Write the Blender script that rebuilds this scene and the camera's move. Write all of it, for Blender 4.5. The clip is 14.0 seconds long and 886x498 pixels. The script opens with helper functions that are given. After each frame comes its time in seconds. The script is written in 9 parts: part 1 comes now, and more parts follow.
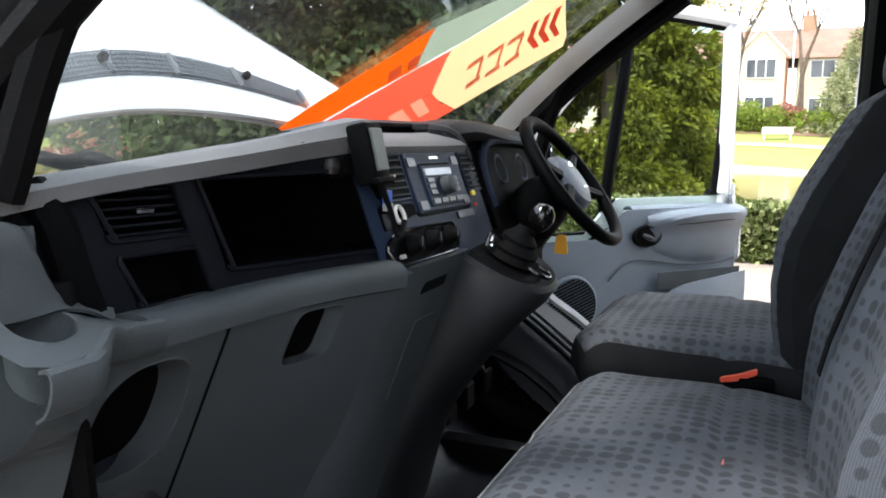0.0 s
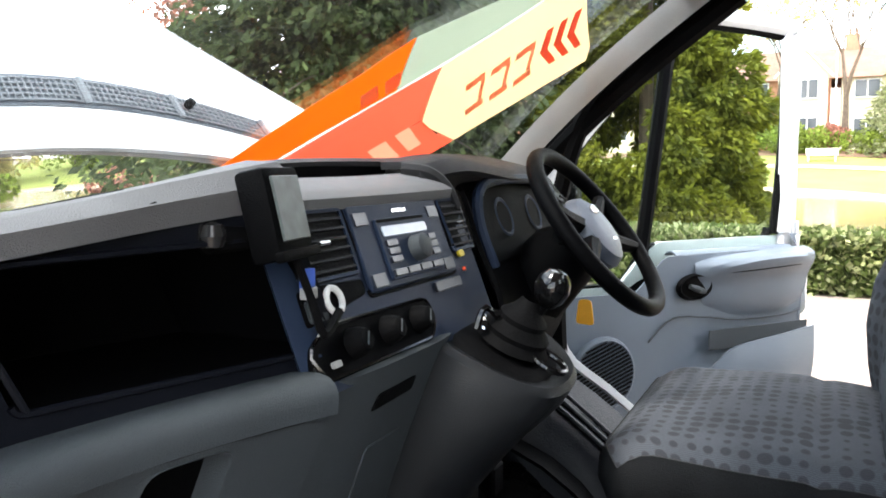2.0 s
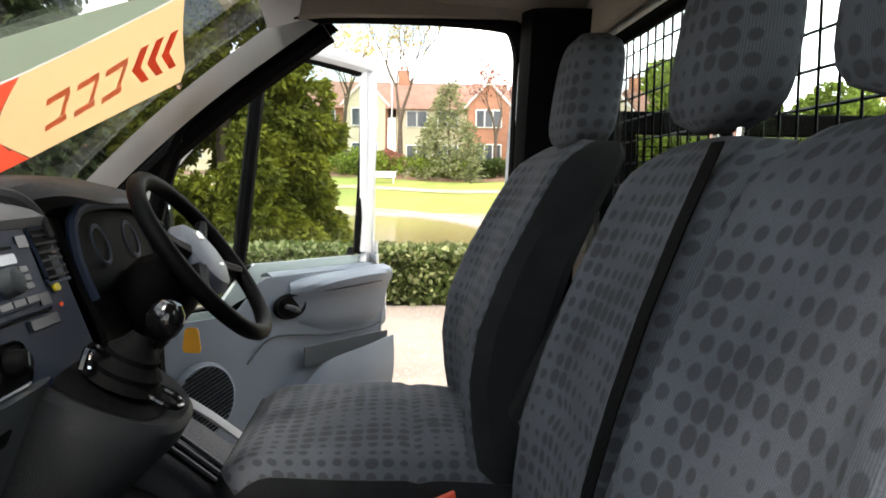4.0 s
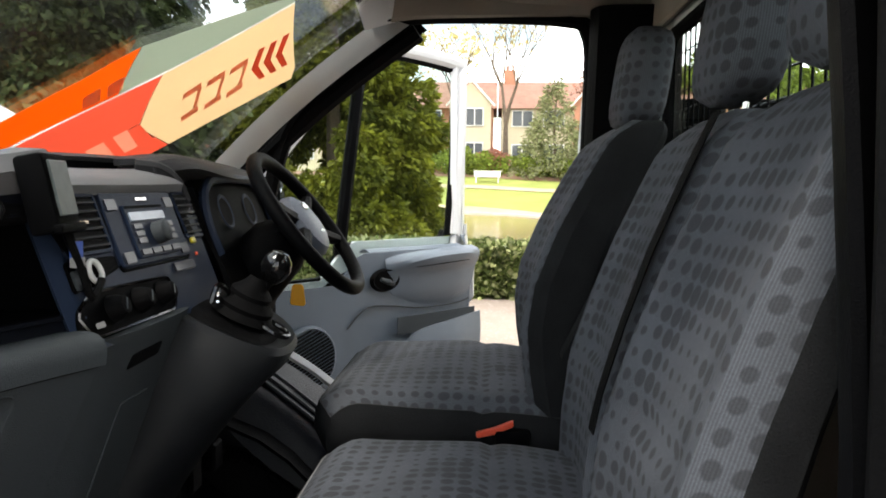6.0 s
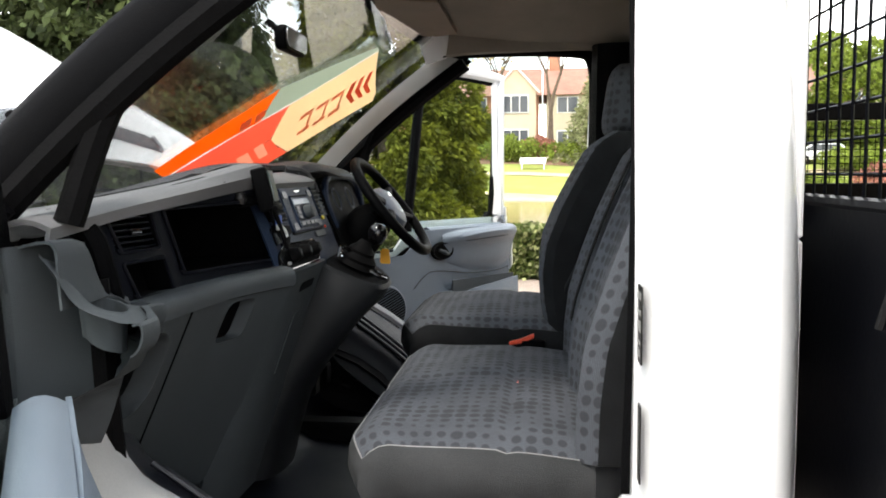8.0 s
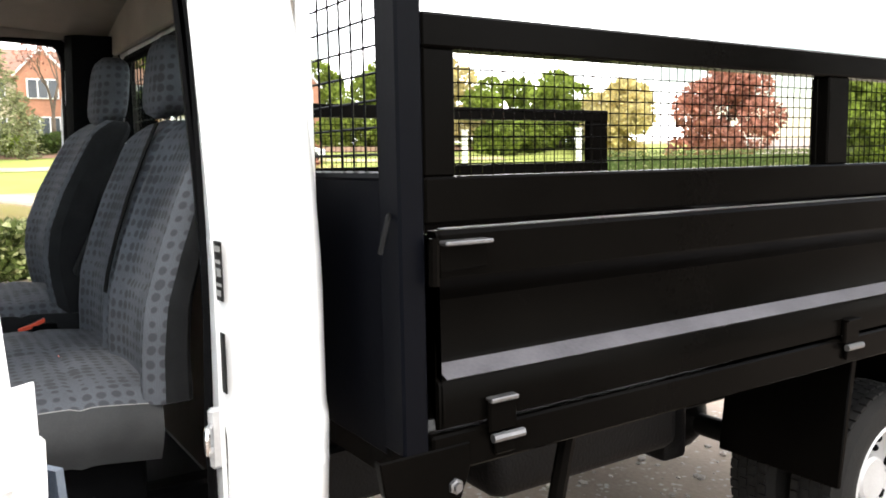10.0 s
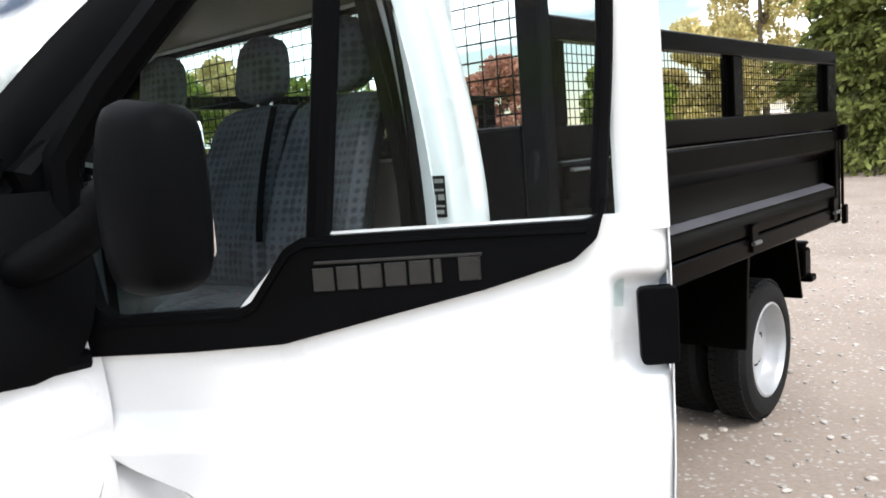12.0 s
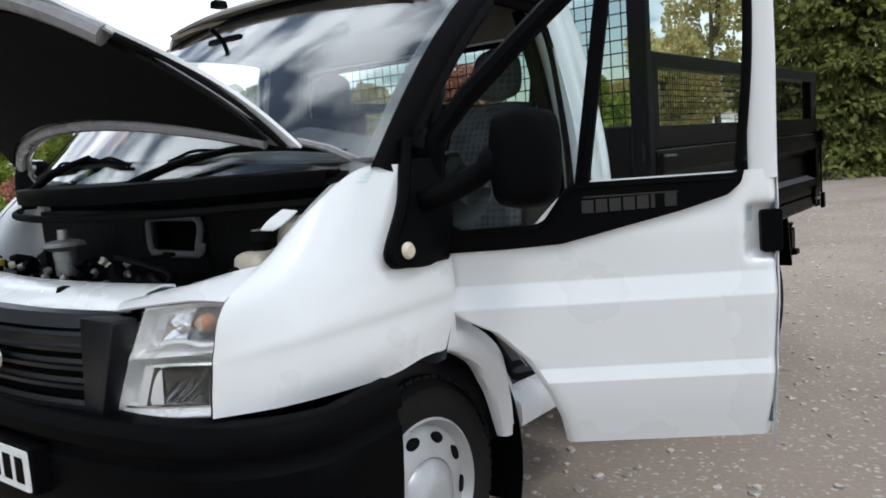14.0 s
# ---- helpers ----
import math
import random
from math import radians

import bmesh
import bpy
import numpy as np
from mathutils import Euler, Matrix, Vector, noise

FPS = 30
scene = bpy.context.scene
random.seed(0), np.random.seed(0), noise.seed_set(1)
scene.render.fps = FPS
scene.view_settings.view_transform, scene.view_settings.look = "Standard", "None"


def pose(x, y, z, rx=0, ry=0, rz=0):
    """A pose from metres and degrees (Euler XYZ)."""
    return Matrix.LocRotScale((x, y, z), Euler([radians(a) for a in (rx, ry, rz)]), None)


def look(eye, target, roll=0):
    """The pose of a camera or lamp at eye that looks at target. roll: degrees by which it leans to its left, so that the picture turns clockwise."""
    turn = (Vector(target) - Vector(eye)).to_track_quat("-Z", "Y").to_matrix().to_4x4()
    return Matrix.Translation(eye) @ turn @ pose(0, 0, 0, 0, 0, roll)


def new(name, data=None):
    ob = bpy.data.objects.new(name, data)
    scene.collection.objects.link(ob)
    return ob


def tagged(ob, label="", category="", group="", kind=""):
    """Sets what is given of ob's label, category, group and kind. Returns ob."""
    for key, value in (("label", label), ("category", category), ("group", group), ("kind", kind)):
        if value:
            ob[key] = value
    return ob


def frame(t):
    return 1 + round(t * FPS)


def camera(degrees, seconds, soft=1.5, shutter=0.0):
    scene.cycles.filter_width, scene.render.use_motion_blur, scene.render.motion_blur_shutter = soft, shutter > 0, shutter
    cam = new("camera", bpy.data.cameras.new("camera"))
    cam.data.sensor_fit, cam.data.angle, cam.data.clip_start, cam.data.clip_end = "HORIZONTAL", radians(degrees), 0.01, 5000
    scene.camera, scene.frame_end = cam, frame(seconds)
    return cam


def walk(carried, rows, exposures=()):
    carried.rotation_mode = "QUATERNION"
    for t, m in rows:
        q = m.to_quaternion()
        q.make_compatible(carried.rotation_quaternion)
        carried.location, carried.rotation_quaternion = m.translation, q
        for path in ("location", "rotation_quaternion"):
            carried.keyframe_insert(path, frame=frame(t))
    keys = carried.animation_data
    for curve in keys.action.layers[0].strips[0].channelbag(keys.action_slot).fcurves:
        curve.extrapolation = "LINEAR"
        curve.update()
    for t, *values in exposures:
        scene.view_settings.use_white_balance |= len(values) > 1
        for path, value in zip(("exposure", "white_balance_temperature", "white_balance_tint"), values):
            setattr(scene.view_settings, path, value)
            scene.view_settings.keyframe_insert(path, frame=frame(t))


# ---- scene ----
cam = camera(58.0, 14.0, soft=1.8)
PATH = [
    (0, (-1.476, -0.712, 1.448), (0.349, 0.061, 1.182), 0.5),
    (0.5, (-1.26, -0.629, 1.455), (0.514, 0.262, 1.211), 0.8),
    (1, (-1.126, -0.602, 1.468), (0.589, 0.4, 1.233), 0.2),
    (1.5, (-1.068, -0.605, 1.467), (0.656, 0.387, 1.259), -0.4),
    (2, (-1.037, -0.628, 1.473), (0.756, 0.236, 1.274), -0.5),
    (2.5, (-1.032, -0.604, 1.48), (0.873, -0.024, 1.295), -0.1),
    (3, (-1.028, -0.565, 1.489), (0.95, -0.33, 1.314), 1.0),
    (3.5, (-1.045, -0.57, 1.491), (0.948, -0.623, 1.333), 0.9),
    (3.7, (-1.054, -0.573, 1.492), (0.935, -0.713, 1.338), 0.7),
    (5.8, (-1.242, -0.647, 1.44), (0.751, -0.587, 1.287), 0.4),
    (6, (-1.292, -0.646, 1.442), (0.698, -0.522, 1.286), 0.6),
    (6.5, (-1.484, -0.647, 1.444), (0.492, -0.378, 1.293), 1.0),
    (7, (-1.642, -0.697, 1.453), (0.316, -0.318, 1.307), 0.3),
    (7.2, (-1.715, -0.728, 1.458), (0.238, -0.32, 1.314), -0.8),
    (9.3, (-2.34, -0.616, 1.423), (-0.415, -1.097, 1.224), -0.4),
    (9.5, (-2.313, -0.593, 1.404), (-0.424, -1.227, 1.222), -1.0),
    (10, (-2.312, -0.419, 1.44), (-0.65, -1.506, 1.216), -1.0),
    (10.5, (-2.337, -0.232, 1.41), (-0.864, -1.568, 1.197), -2.2),
    (11, (-2.394, 0.041, 1.375), (-1.032, -1.407, 1.153), -3.4),
    (11.3, (-2.407, 0.227, 1.404), (-1.063, -1.232, 1.153), -2.9),
    (11.5, (-2.335, 0.344, 1.372), (-1.011, -1.138, 1.145), -3.8),
    (12, (-2.271, 0.633, 1.374), (-0.957, -0.853, 1.124), -4.4),
    (12.5, (-2.288, 0.937, 1.349), (-0.986, -0.558, 1.088), -4.8),
    (13, (-2.276, 1.268, 1.349), (-1.021, -0.266, 1.079), -4.7),
    (13.5, (-2.309, 1.557, 1.368), (-1.075, 0.006, 1.102), -4.3),
    (14, (-2.371, 1.819, 1.366), (-1.143, 0.259, 1.127), -4.2),
]

EXPOSURES = [(0.0, 1.0, 6500, 10), (0.6, 1.33, 6500, 10), (1.5, 1.45, 6600, 10), (2.4, 1.38, 6700, 10), (3.0, 1.12, 6850, 10), (3.7, 0.72, 7100, 10), (6.0, 0.60, 7100, 10), (6.6, 0.50, 7100, 10), (7.2, 0.72, 7000, 10), (9.5, 0.65, 7100, 11), (10.5, 0.9, 6700, 10), (11.0, 0.75, 6600, 10), (11.5, 0.5, 6600, 10), (12.0, 0.08, 6500, 10), (12.5, -0.18, 6400, 10), (13.0, -0.48, 6300, 9), (14.0, -0.87, 6200, 8)]
walk(cam, [(t, look(eye, target, roll)) for t, eye, target, roll in PATH], EXPOSURES)
SKY, SUN = 0.15, 2.0

# ---- world and light ----
world = bpy.data.worlds.new("sky")
scene.world = world
world.use_nodes = True
wn, wl = world.node_tree.nodes, world.node_tree.links
sky = wn.new("ShaderNodeTexSky")
sky.sky_type, sky.sun_disc = "NISHITA", False
sky.sun_elevation, sky.sun_rotation = radians(56), radians(-66)
sky.air_density, sky.dust_density, sky.ozone_density = 1.4, 0.4, 3.0
wn["Background"].inputs[1].default_value = SKY
# high thin cloud in soft streaks over the clear sky
tc, mp = wn.new("ShaderNodeTexCoord"), wn.new("ShaderNodeMapping")
mp.inputs["Scale"].default_value = (1.2, 1.2, 3.0)
mp.inputs["Location"].default_value = (3.1, 1.7, 0.4)
nz, cr, mix = wn.new("ShaderNodeTexNoise"), wn.new("ShaderNodeValToRGB"), wn.new("ShaderNodeMixRGB")
nz.inputs["Scale"].default_value, nz.inputs["Detail"].default_value = 2.6, 6
cr.color_ramp.elements[0].position, cr.color_ramp.elements[1].position = 0.42, 0.60
cr.color_ramp.elements[0].color = (0.05, 0.05, 0.05, 1)
mix.inputs[2].default_value = (25.5, 26.0, 27.2, 1)
wl.new(tc.outputs["Generated"], mp.inputs[0]); wl.new(mp.outputs[0], nz.inputs["Vector"])
wl.new(nz.outputs["Fac"], cr.inputs[0]); wl.new(cr.outputs[0], mix.inputs[0])
wl.new(sky.outputs[0], mix.inputs[1]); wl.new(mix.outputs[0], wn["Background"].inputs[0])
sun_data = bpy.data.lights.new("sun", "SUN")
sun_data.energy, sun_data.angle, sun_data.color = SUN, radians(11), (1.0, 0.96, 0.90)
sun = new("sun", sun_data)
sun.matrix_world = look((-4.1, 1.83, 6.65), (0, 0, 0))


# ---- materials ----
def material(name, base, rough=0.5, metal=0.0, vary=0.12, scale=6.0, bump=0.0, bump_scale=60.0, coat=0.0,
             rough_vary=0.1, base2=None, spec=0.5, island=0.0, objrand=0.0):
    """A surface with large and small variation of colour, gloss and relief."""
    m = bpy.data.materials.new(name)
    m.use_nodes = True
    n, l = m.node_tree.nodes, m.node_tree.links
    b = n["Principled BSDF"]
    b.inputs["Metallic"].default_value = metal
    b.inputs["Specular IOR Level"].default_value = spec
    b.inputs["Coat Weight"].default_value = coat
    b.inputs["Coat Roughness"].default_value = 0.06
    co = n.new("ShaderNodeTexCoord")
    big, fine = n.new("ShaderNodeTexNoise"), n.new("ShaderNodeTexNoise")
    big.inputs["Scale"].default_value, big.inputs["Detail"].default_value = scale, 5
    fine.inputs["Scale"].default_value, fine.inputs["Detail"].default_value = bump_scale, 3
    l.new(co.outputs["Object"], big.inputs["Vector"]); l.new(co.outputs["Object"], fine.inputs["Vector"])
    ramp = n.new("ShaderNodeValToRGB")
    dark = base2 if base2 else tuple(c * (1 - vary) for c in base)
    light = base if base2 else tuple(min(1, c * (1 + vary)) for c in base)
    ramp.color_ramp.elements[0].position, ramp.color_ramp.elements[1].position = 0.32, 0.68
    ramp.color_ramp.elements[0].color, ramp.color_ramp.elements[1].color = (*dark, 1), (*light, 1)
    mixf = n.new("ShaderNodeMath"); mixf.operation = "MULTIPLY_ADD"
    mixf.inputs[1].default_value = 0.35
    l.new(fine.outputs["Fac"], mixf.inputs[0])
    sc = n.new("ShaderNodeMath"); sc.operation = "MULTIPLY"; sc.inputs[1].default_value = 0.65
    l.new(big.outputs["Fac"], sc.inputs[0]); l.new(sc.outputs[0], mixf.inputs[2])
    l.new(mixf.outputs[0], ramp.inputs[0])
    colour = ramp.outputs[0]
    if island or objrand:
        hs = n.new("ShaderNodeHueSaturation")
        src = n.new("ShaderNodeNewGeometry").outputs["Random Per Island"] if island else n.new("ShaderNodeObjectInfo").outputs["Random"]
        mr = n.new("ShaderNodeMapRange")
        k = island or objrand
        mr.inputs["To Min"].default_value, mr.inputs["To Max"].default_value = 1 - k, 1 + k
        l.new(src, mr.inputs["Value"]); l.new(mr.outputs[0], hs.inputs["Value"])
        l.new(colour, hs.inputs["Color"]); colour = hs.outputs[0]
    l.new(colour, b.inputs["Base Color"])
    rr = n.new("ShaderNodeMapRange")
    rr.inputs["To Min"].default_value, rr.inputs["To Max"].default_value = max(0.02, rough - rough_vary), min(1, rough + rough_vary)
    l.new(big.outputs["Fac"], rr.inputs["Value"]); l.new(rr.outputs[0], b.inputs["Roughness"])
    if bump:
        bp = n.new("ShaderNodeBump")
        bp.inputs["Strength"].default_value, bp.inputs["Distance"].default_value = bump, 0.004
        l.new(fine.outputs["Fac"], bp.inputs["Height"]); l.new(bp.outputs[0], b.inputs["Normal"])
    return m


def glass_material(name, tint, rough=0.0, dirt=0.0, base=0.03, power=5.0):
    """A thin pane: clear through, glossy on its face, with a little dust."""
    m = bpy.data.materials.new(name)
    m.use_nodes = True
    n, l = m.node_tree.nodes, m.node_tree.links
    n.remove(n["Principled BSDF"])
    tr, gl, df = n.new("ShaderNodeBsdfTransparent"), n.new("ShaderNodeBsdfGlossy"), n.new("ShaderNodeBsdfDiffuse")
    tr.inputs[0].default_value = (*tint, 1)
    gl.inputs["Roughness"].default_value = rough
    df.inputs[0].default_value = (0.7, 0.7, 0.68, 1)
    lw = n.new("ShaderNodeLayerWeight"); lw.inputs[0].default_value = 0.5
    pw = n.new("ShaderNodeMath"); pw.operation = "POWER"; pw.inputs[1].default_value = power
    fr = n.new("ShaderNodeMath"); fr.operation = "MULTIPLY_ADD"; fr.inputs[1].default_value = 0.93; fr.inputs[2].default_value = base
    l.new(lw.outputs["Facing"], pw.inputs[0]); l.new(pw.outputs[0], fr.inputs[0])
    m1, m2 = n.new("ShaderNodeMixShader"), n.new("ShaderNodeMixShader")
    l.new(fr.outputs[0], m1.inputs[0]); l.new(tr.outputs[0], m1.inputs[1]); l.new(gl.outputs[0], m1.inputs[2])
    no, co = n.new("ShaderNodeTexNoise"), n.new("ShaderNodeTexCoord")
    no.inputs["Scale"].default_value = 5
    l.new(co.outputs["Object"], no.inputs["Vector"])
    mu = n.new("ShaderNodeMath"); mu.operation = "MULTIPLY"; mu.inputs[1].default_value = dirt
    l.new(no.outputs["Fac"], mu.inputs[0]); l.new(mu.outputs[0], m2.inputs[0])
    l.new(m1.outputs[0], m2.inputs[1]); l.new(df.outputs[0], m2.inputs[2])
    l.new(m2.outputs[0], n["Material Output"].inputs[0])
    return m


def fabric_material(name, base, dot, pitch=0.034, bump=0.25):
    """Woven seat cloth with staggered rows of dark dots of changing size; pitch in metres of the cloth's own UV."""
    m = material(name, base, 0.92, 0, 0.22, 9, bump, 420, spec=0.2)
    n, l = m.node_tree.nodes, m.node_tree.links
    uv = n.new("ShaderNodeUVMap"); uv.uv_map = "cloth"
    vm = n.new("ShaderNodeVectorMath"); vm.operation = "SCALE"; vm.inputs["Scale"].default_value = 1 / pitch
    l.new(uv.outputs[0], vm.inputs[0])
    vo = n.new("ShaderNodeTexVoronoi")
    vo.voronoi_dimensions = "2D"
    vo.inputs["Scale"].default_value, vo.inputs["Randomness"].default_value = 1.0, 0.12
    l.new(vm.outputs[0], vo.inputs["Vector"])
    big = n.new("ShaderNodeTexNoise"); big.inputs["Scale"].default_value = 0.32; big.inputs["Detail"].default_value = 1
    l.new(vm.outputs[0], big.inputs["Vector"])
    th = n.new("ShaderNodeMapRange")
    th.inputs["From Min"].default_value, th.inputs["From Max"].default_value = 0.35, 0.65
    th.inputs["To Min"].default_value, th.inputs["To Max"].default_value = 0.16, 0.46
    l.new(big.outputs["Fac"], th.inputs["Value"])
    df = n.new("ShaderNodeMath"); df.operation = "SUBTRACT"
    l.new(th.outputs[0], df.inputs[0]); l.new(vo.outputs["Distance"], df.inputs[1])
    st = n.new("ShaderNodeMapRange")
    st.inputs["From Min"].default_value, st.inputs["From Max"].default_value = -0.05, 0.05
    l.new(df.outputs[0], st.inputs["Value"])
    mixc = n.new("ShaderNodeMixRGB")
    mixc.inputs[2].default_value = (*dot, 1)
    wv = n.new("ShaderNodeTexWave"); wv.inputs["Scale"].default_value = 2.6; wv.inputs["Distortion"].default_value = 0.6
    l.new(vm.outputs[0], wv.inputs["Vector"])
    mm = n.new("ShaderNodeMath"); mm.operation = "MULTIPLY"; mm.inputs[1].default_value = 0.65
    l.new(st.outputs[0], mm.inputs[0])
    old = n["Principled BSDF"].inputs["Base Color"].links[0].from_socket
    dk = n.new("ShaderNodeMixRGB"); dk.blend_type = "MULTIPLY"
    dk.inputs[2].default_value = (0.72, 0.72, 0.74, 1)
    l.new(wv.outputs["Fac"], dk.inputs[0]); l.new(old, dk.inputs[1])
    l.new(mm.outputs[0], mixc.inputs[0]); l.new(dk.outputs[0], mixc.inputs[1])
    l.new(mixc.outputs[0], n["Principled BSDF"].inputs["Base Color"])
    return m


def film_material(name, base, through_light=0.6):
    """Printed vinyl film that also lets daylight glow through it."""
    m = material(name, base, 0.55, 0, 0.05, 4)
    n, l = m.node_tree.nodes, m.node_tree.links
    tr, mx = n.new("ShaderNodeBsdfTranslucent"), n.new("ShaderNodeMixShader")
    tr.inputs[0].default_value = (*base, 1)
    mx.inputs[0].default_value = through_light
    l.new(n["Principled BSDF"].outputs[0], mx.inputs[1]); l.new(tr.outputs[0], mx.inputs[2])
    l.new(mx.outputs[0], n["Material Output"].inputs[0])
    return m


WHITE = material("white_paint", (0.69, 0.70, 0.705), 0.28, 0, 0.03, 3, 0.03, 300, coat=0.6, rough_vary=0.06)
BLACK_PLASTIC = material("black_plastic", (0.0022, 0.0023, 0.0027), 0.5, 0, 0.25, 7, 0.2, 500, spec=0.03)
GLOSS_BLACK = material("tipper_black_paint", (0.0016, 0.0014, 0.0012), 0.24, 0, 0.3, 4, 0.05, 90, rough_vary=0.08, spec=0.018)
BLUE_BLACK = material("headboard_black_paint", (0.0019, 0.0022, 0.0034), 0.34, 0, 0.2, 4, 0.06, 90, spec=0.04)
RUBBER = material("rubber", (0.0030, 0.0030, 0.0033), 0.7, 0, 0.3, 12, 0.3, 200, spec=0.05)
VENT_BAR = material("vent_bar_plastic", (0.20, 0.215, 0.235), 0.5, 0, 0.12, 8, 0.3, 300)
VENT_GREY = material("vent_reflection_grey", (0.075, 0.088, 0.108), 0.5, 0, 0.12, 8, 0.3, 300)
TYRE = material("tyre_rubber", (0.008, 0.0078, 0.0076), 0.82, 0, 0.35, 9, 0.4, 160, spec=0.2)
STEEL = material("silver_wheel_paint", (0.40, 0.405, 0.41), 0.36, 0.35, 0.12, 8, 0.08, 150)
CHROME = material("bright_metal", (0.72, 0.72, 0.72), 0.18, 1.0, 0.08, 20)
ZINC = material("galvanised_metal", (0.17, 0.17, 0.175), 0.42, 0.9, 0.25, 30, 0.2, 300)
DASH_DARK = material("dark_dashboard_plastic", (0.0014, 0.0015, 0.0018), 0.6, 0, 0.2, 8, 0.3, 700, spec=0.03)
DASH_BLUE = material("blue_grey_console_plastic", (0.0130, 0.0215, 0.0420), 0.48, 0, 0.15, 8, 0.2, 700, spec=0.12)
FASCIA = material("dark_fascia_plastic", (0.0035, 0.0042, 0.0068), 0.5, 0, 0.15, 8, 0.2, 700, spec=0.10)
PILLAR_TRIM = material("pale_pillar_trim", (0.28, 0.285, 0.285), 0.6, 0, 0.1, 8, 0.2, 400, spec=0.3)
VISOR = material("tan_visor_vinyl", (0.17, 0.135, 0.105), 0.7, 0, 0.15, 8, 0.3, 300, spec=0.2)
DASH_KEY = material("key_plastic", (0.020, 0.024, 0.034), 0.35, 0, 0.15, 8, 0.1, 700, spec=0.5)
GLOSS_TRIM = material("glossy_black_trim", (0.003, 0.003, 0.0032), 0.14, 0, 0.1, 20, spec=0.5)
DASH_TOP = material("dashboard_top_plastic", (0.105, 0.106, 0.110), 0.62, 0, 0.15, 8, 0.5, 600, spec=0.3)
# shaded copy of the sunlit DASH_TOP grey: light put into the colour
DASH_TOP_SHADED = material("shaded_dashboard_top", (0.016, 0.016, 0.018), 0.6, 0, 0.15, 8, 0.5, 600, spec=0.25)
GREY_TRIM = material("grey_trim_plastic", (0.038, 0.045, 0.050), 0.6, 0, 0.12, 6, 0.4, 600, spec=0.22)
DOOR_GREY = material("door_card_grey_plastic", (0.098, 0.124, 0.156), 0.42, 0, 0.08, 5, 0.35, 600)
CLOTH = fabric_material("dotted_seat_cloth", (0.076, 0.083, 0.095), (0.023, 0.024, 0.027), 0.027)
PIPING = material("pale_seat_piping", (0.20, 0.20, 0.20), 0.8, 0, 0.2, 20, spec=0.2)
CLOTH_SIDE = material("plain_seat_cloth", (0.012, 0.0125, 0.0135), 0.95, 0, 0.3, 14, 0.4, 500, spec=0.1)
CLOTH_GREY = material("grey_seat_cloth", (0.046, 0.048, 0.050), 0.95, 0, 0.25, 10, 0.4, 500, spec=0.15)
HEADLINER = material("headliner_felt", (0.24, 0.215, 0.185), 0.95, 0, 0.15, 6, 0.4, 400, spec=0.1)
FLOOR_MAT = material("footwell_rubber", (0.0045, 0.006, 0.010), 0.38, 0, 0.3, 9, 0.3, 220, spec=0.3)
SCREEN = material("display_glass", (0.075, 0.09, 0.09), 0.35, 0, 0.35, 45, spec=0.2)
LCD = material("radio_display", (0.22, 0.27, 0.34), 0.2, 0, 0.1, 20)
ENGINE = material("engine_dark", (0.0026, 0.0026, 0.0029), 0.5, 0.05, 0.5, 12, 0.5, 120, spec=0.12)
ALU = material("cast_alloy", (0.36, 0.36, 0.35), 0.45, 0.8, 0.3, 20, 0.5, 150)
CREAM = material("aged_white_plastic", (0.46, 0.42, 0.34), 0.5, 0, 0.2, 10)
YELLOW = material("yellow_plastic", (0.62, 0.50, 0.03), 0.45, 0, 0.15, 20)
ORANGE = material("orange_tag_plastic", (0.80, 0.36, 0.02), 0.45, 0, 0.1, 20)
RED = material("red_plastic", (0.62, 0.07, 0.03), 0.4, 0, 0.12, 20)
BLUE_TAG = material("blue_label", (0.04, 0.10, 0.42), 0.45, 0, 0.15, 20)
STICK_RED = film_material("banner_red", (0.86, 0.28, 0.19), 0.72)
STICK_ORANGE = film_material("banner_orange", (0.90, 0.29, 0.05), 0.72)
STICK_CREAM = film_material("banner_cream", (0.85, 0.69, 0.49), 0.72)
STICK_PALE = film_material("banner_white", (0.88, 0.87, 0.84), 0.72)
STICK_GREY = film_material("banner_grey", (0.50, 0.54, 0.46), 0.72)
STICK_TEXT = film_material("banner_lettering", (0.89, 0.50, 0.38), 0.72)
LABEL = material("printed_label", (0.006, 0.006, 0.006), 0.5, 0, 0.2, 60, spec=0.2)
LABEL_WHITE = material("label_white", (0.30, 0.30, 0.29), 0.5, 0, 0.1, 60)
PLATE = material("number_plate_white", (0.76, 0.77, 0.76), 0.3, 0, 0.04, 20)
AMBER = material("amber_lens", (0.42, 0.17, 0.05), 0.15, 0, 0.1, 20)
INDICATOR = material("clear_indicator_lens", (0.62, 0.55, 0.42), 0.2, 0, 0.1, 40)
REFLECTOR = material("lamp_reflector", (0.80, 0.80, 0.80), 0.10, 1.0, 0.05, 30)
GRILLE_BLACK = material("blue_black_grille_plastic", (0.0040, 0.0048, 0.0075), 0.38, 0, 0.2, 8, 0.15, 400, spec=0.35)
REFLECTOR_DARK = material("dark_chrome_reflector", (0.13, 0.135, 0.14), 0.10, 1.0, 0.5, 60, 0.4, 70)
LAMP_SILVER = material("lamp_silver_trim", (0.78, 0.78, 0.78), 0.30, 0.25, 0.06, 12, 0.15, 140)
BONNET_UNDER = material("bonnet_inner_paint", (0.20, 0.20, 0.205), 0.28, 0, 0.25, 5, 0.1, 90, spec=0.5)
POD = material("dark_pod_plastic", (0.007, 0.008, 0.0095), 0.5, 0, 0.15, 7, 0.3, 600, spec=0.25)
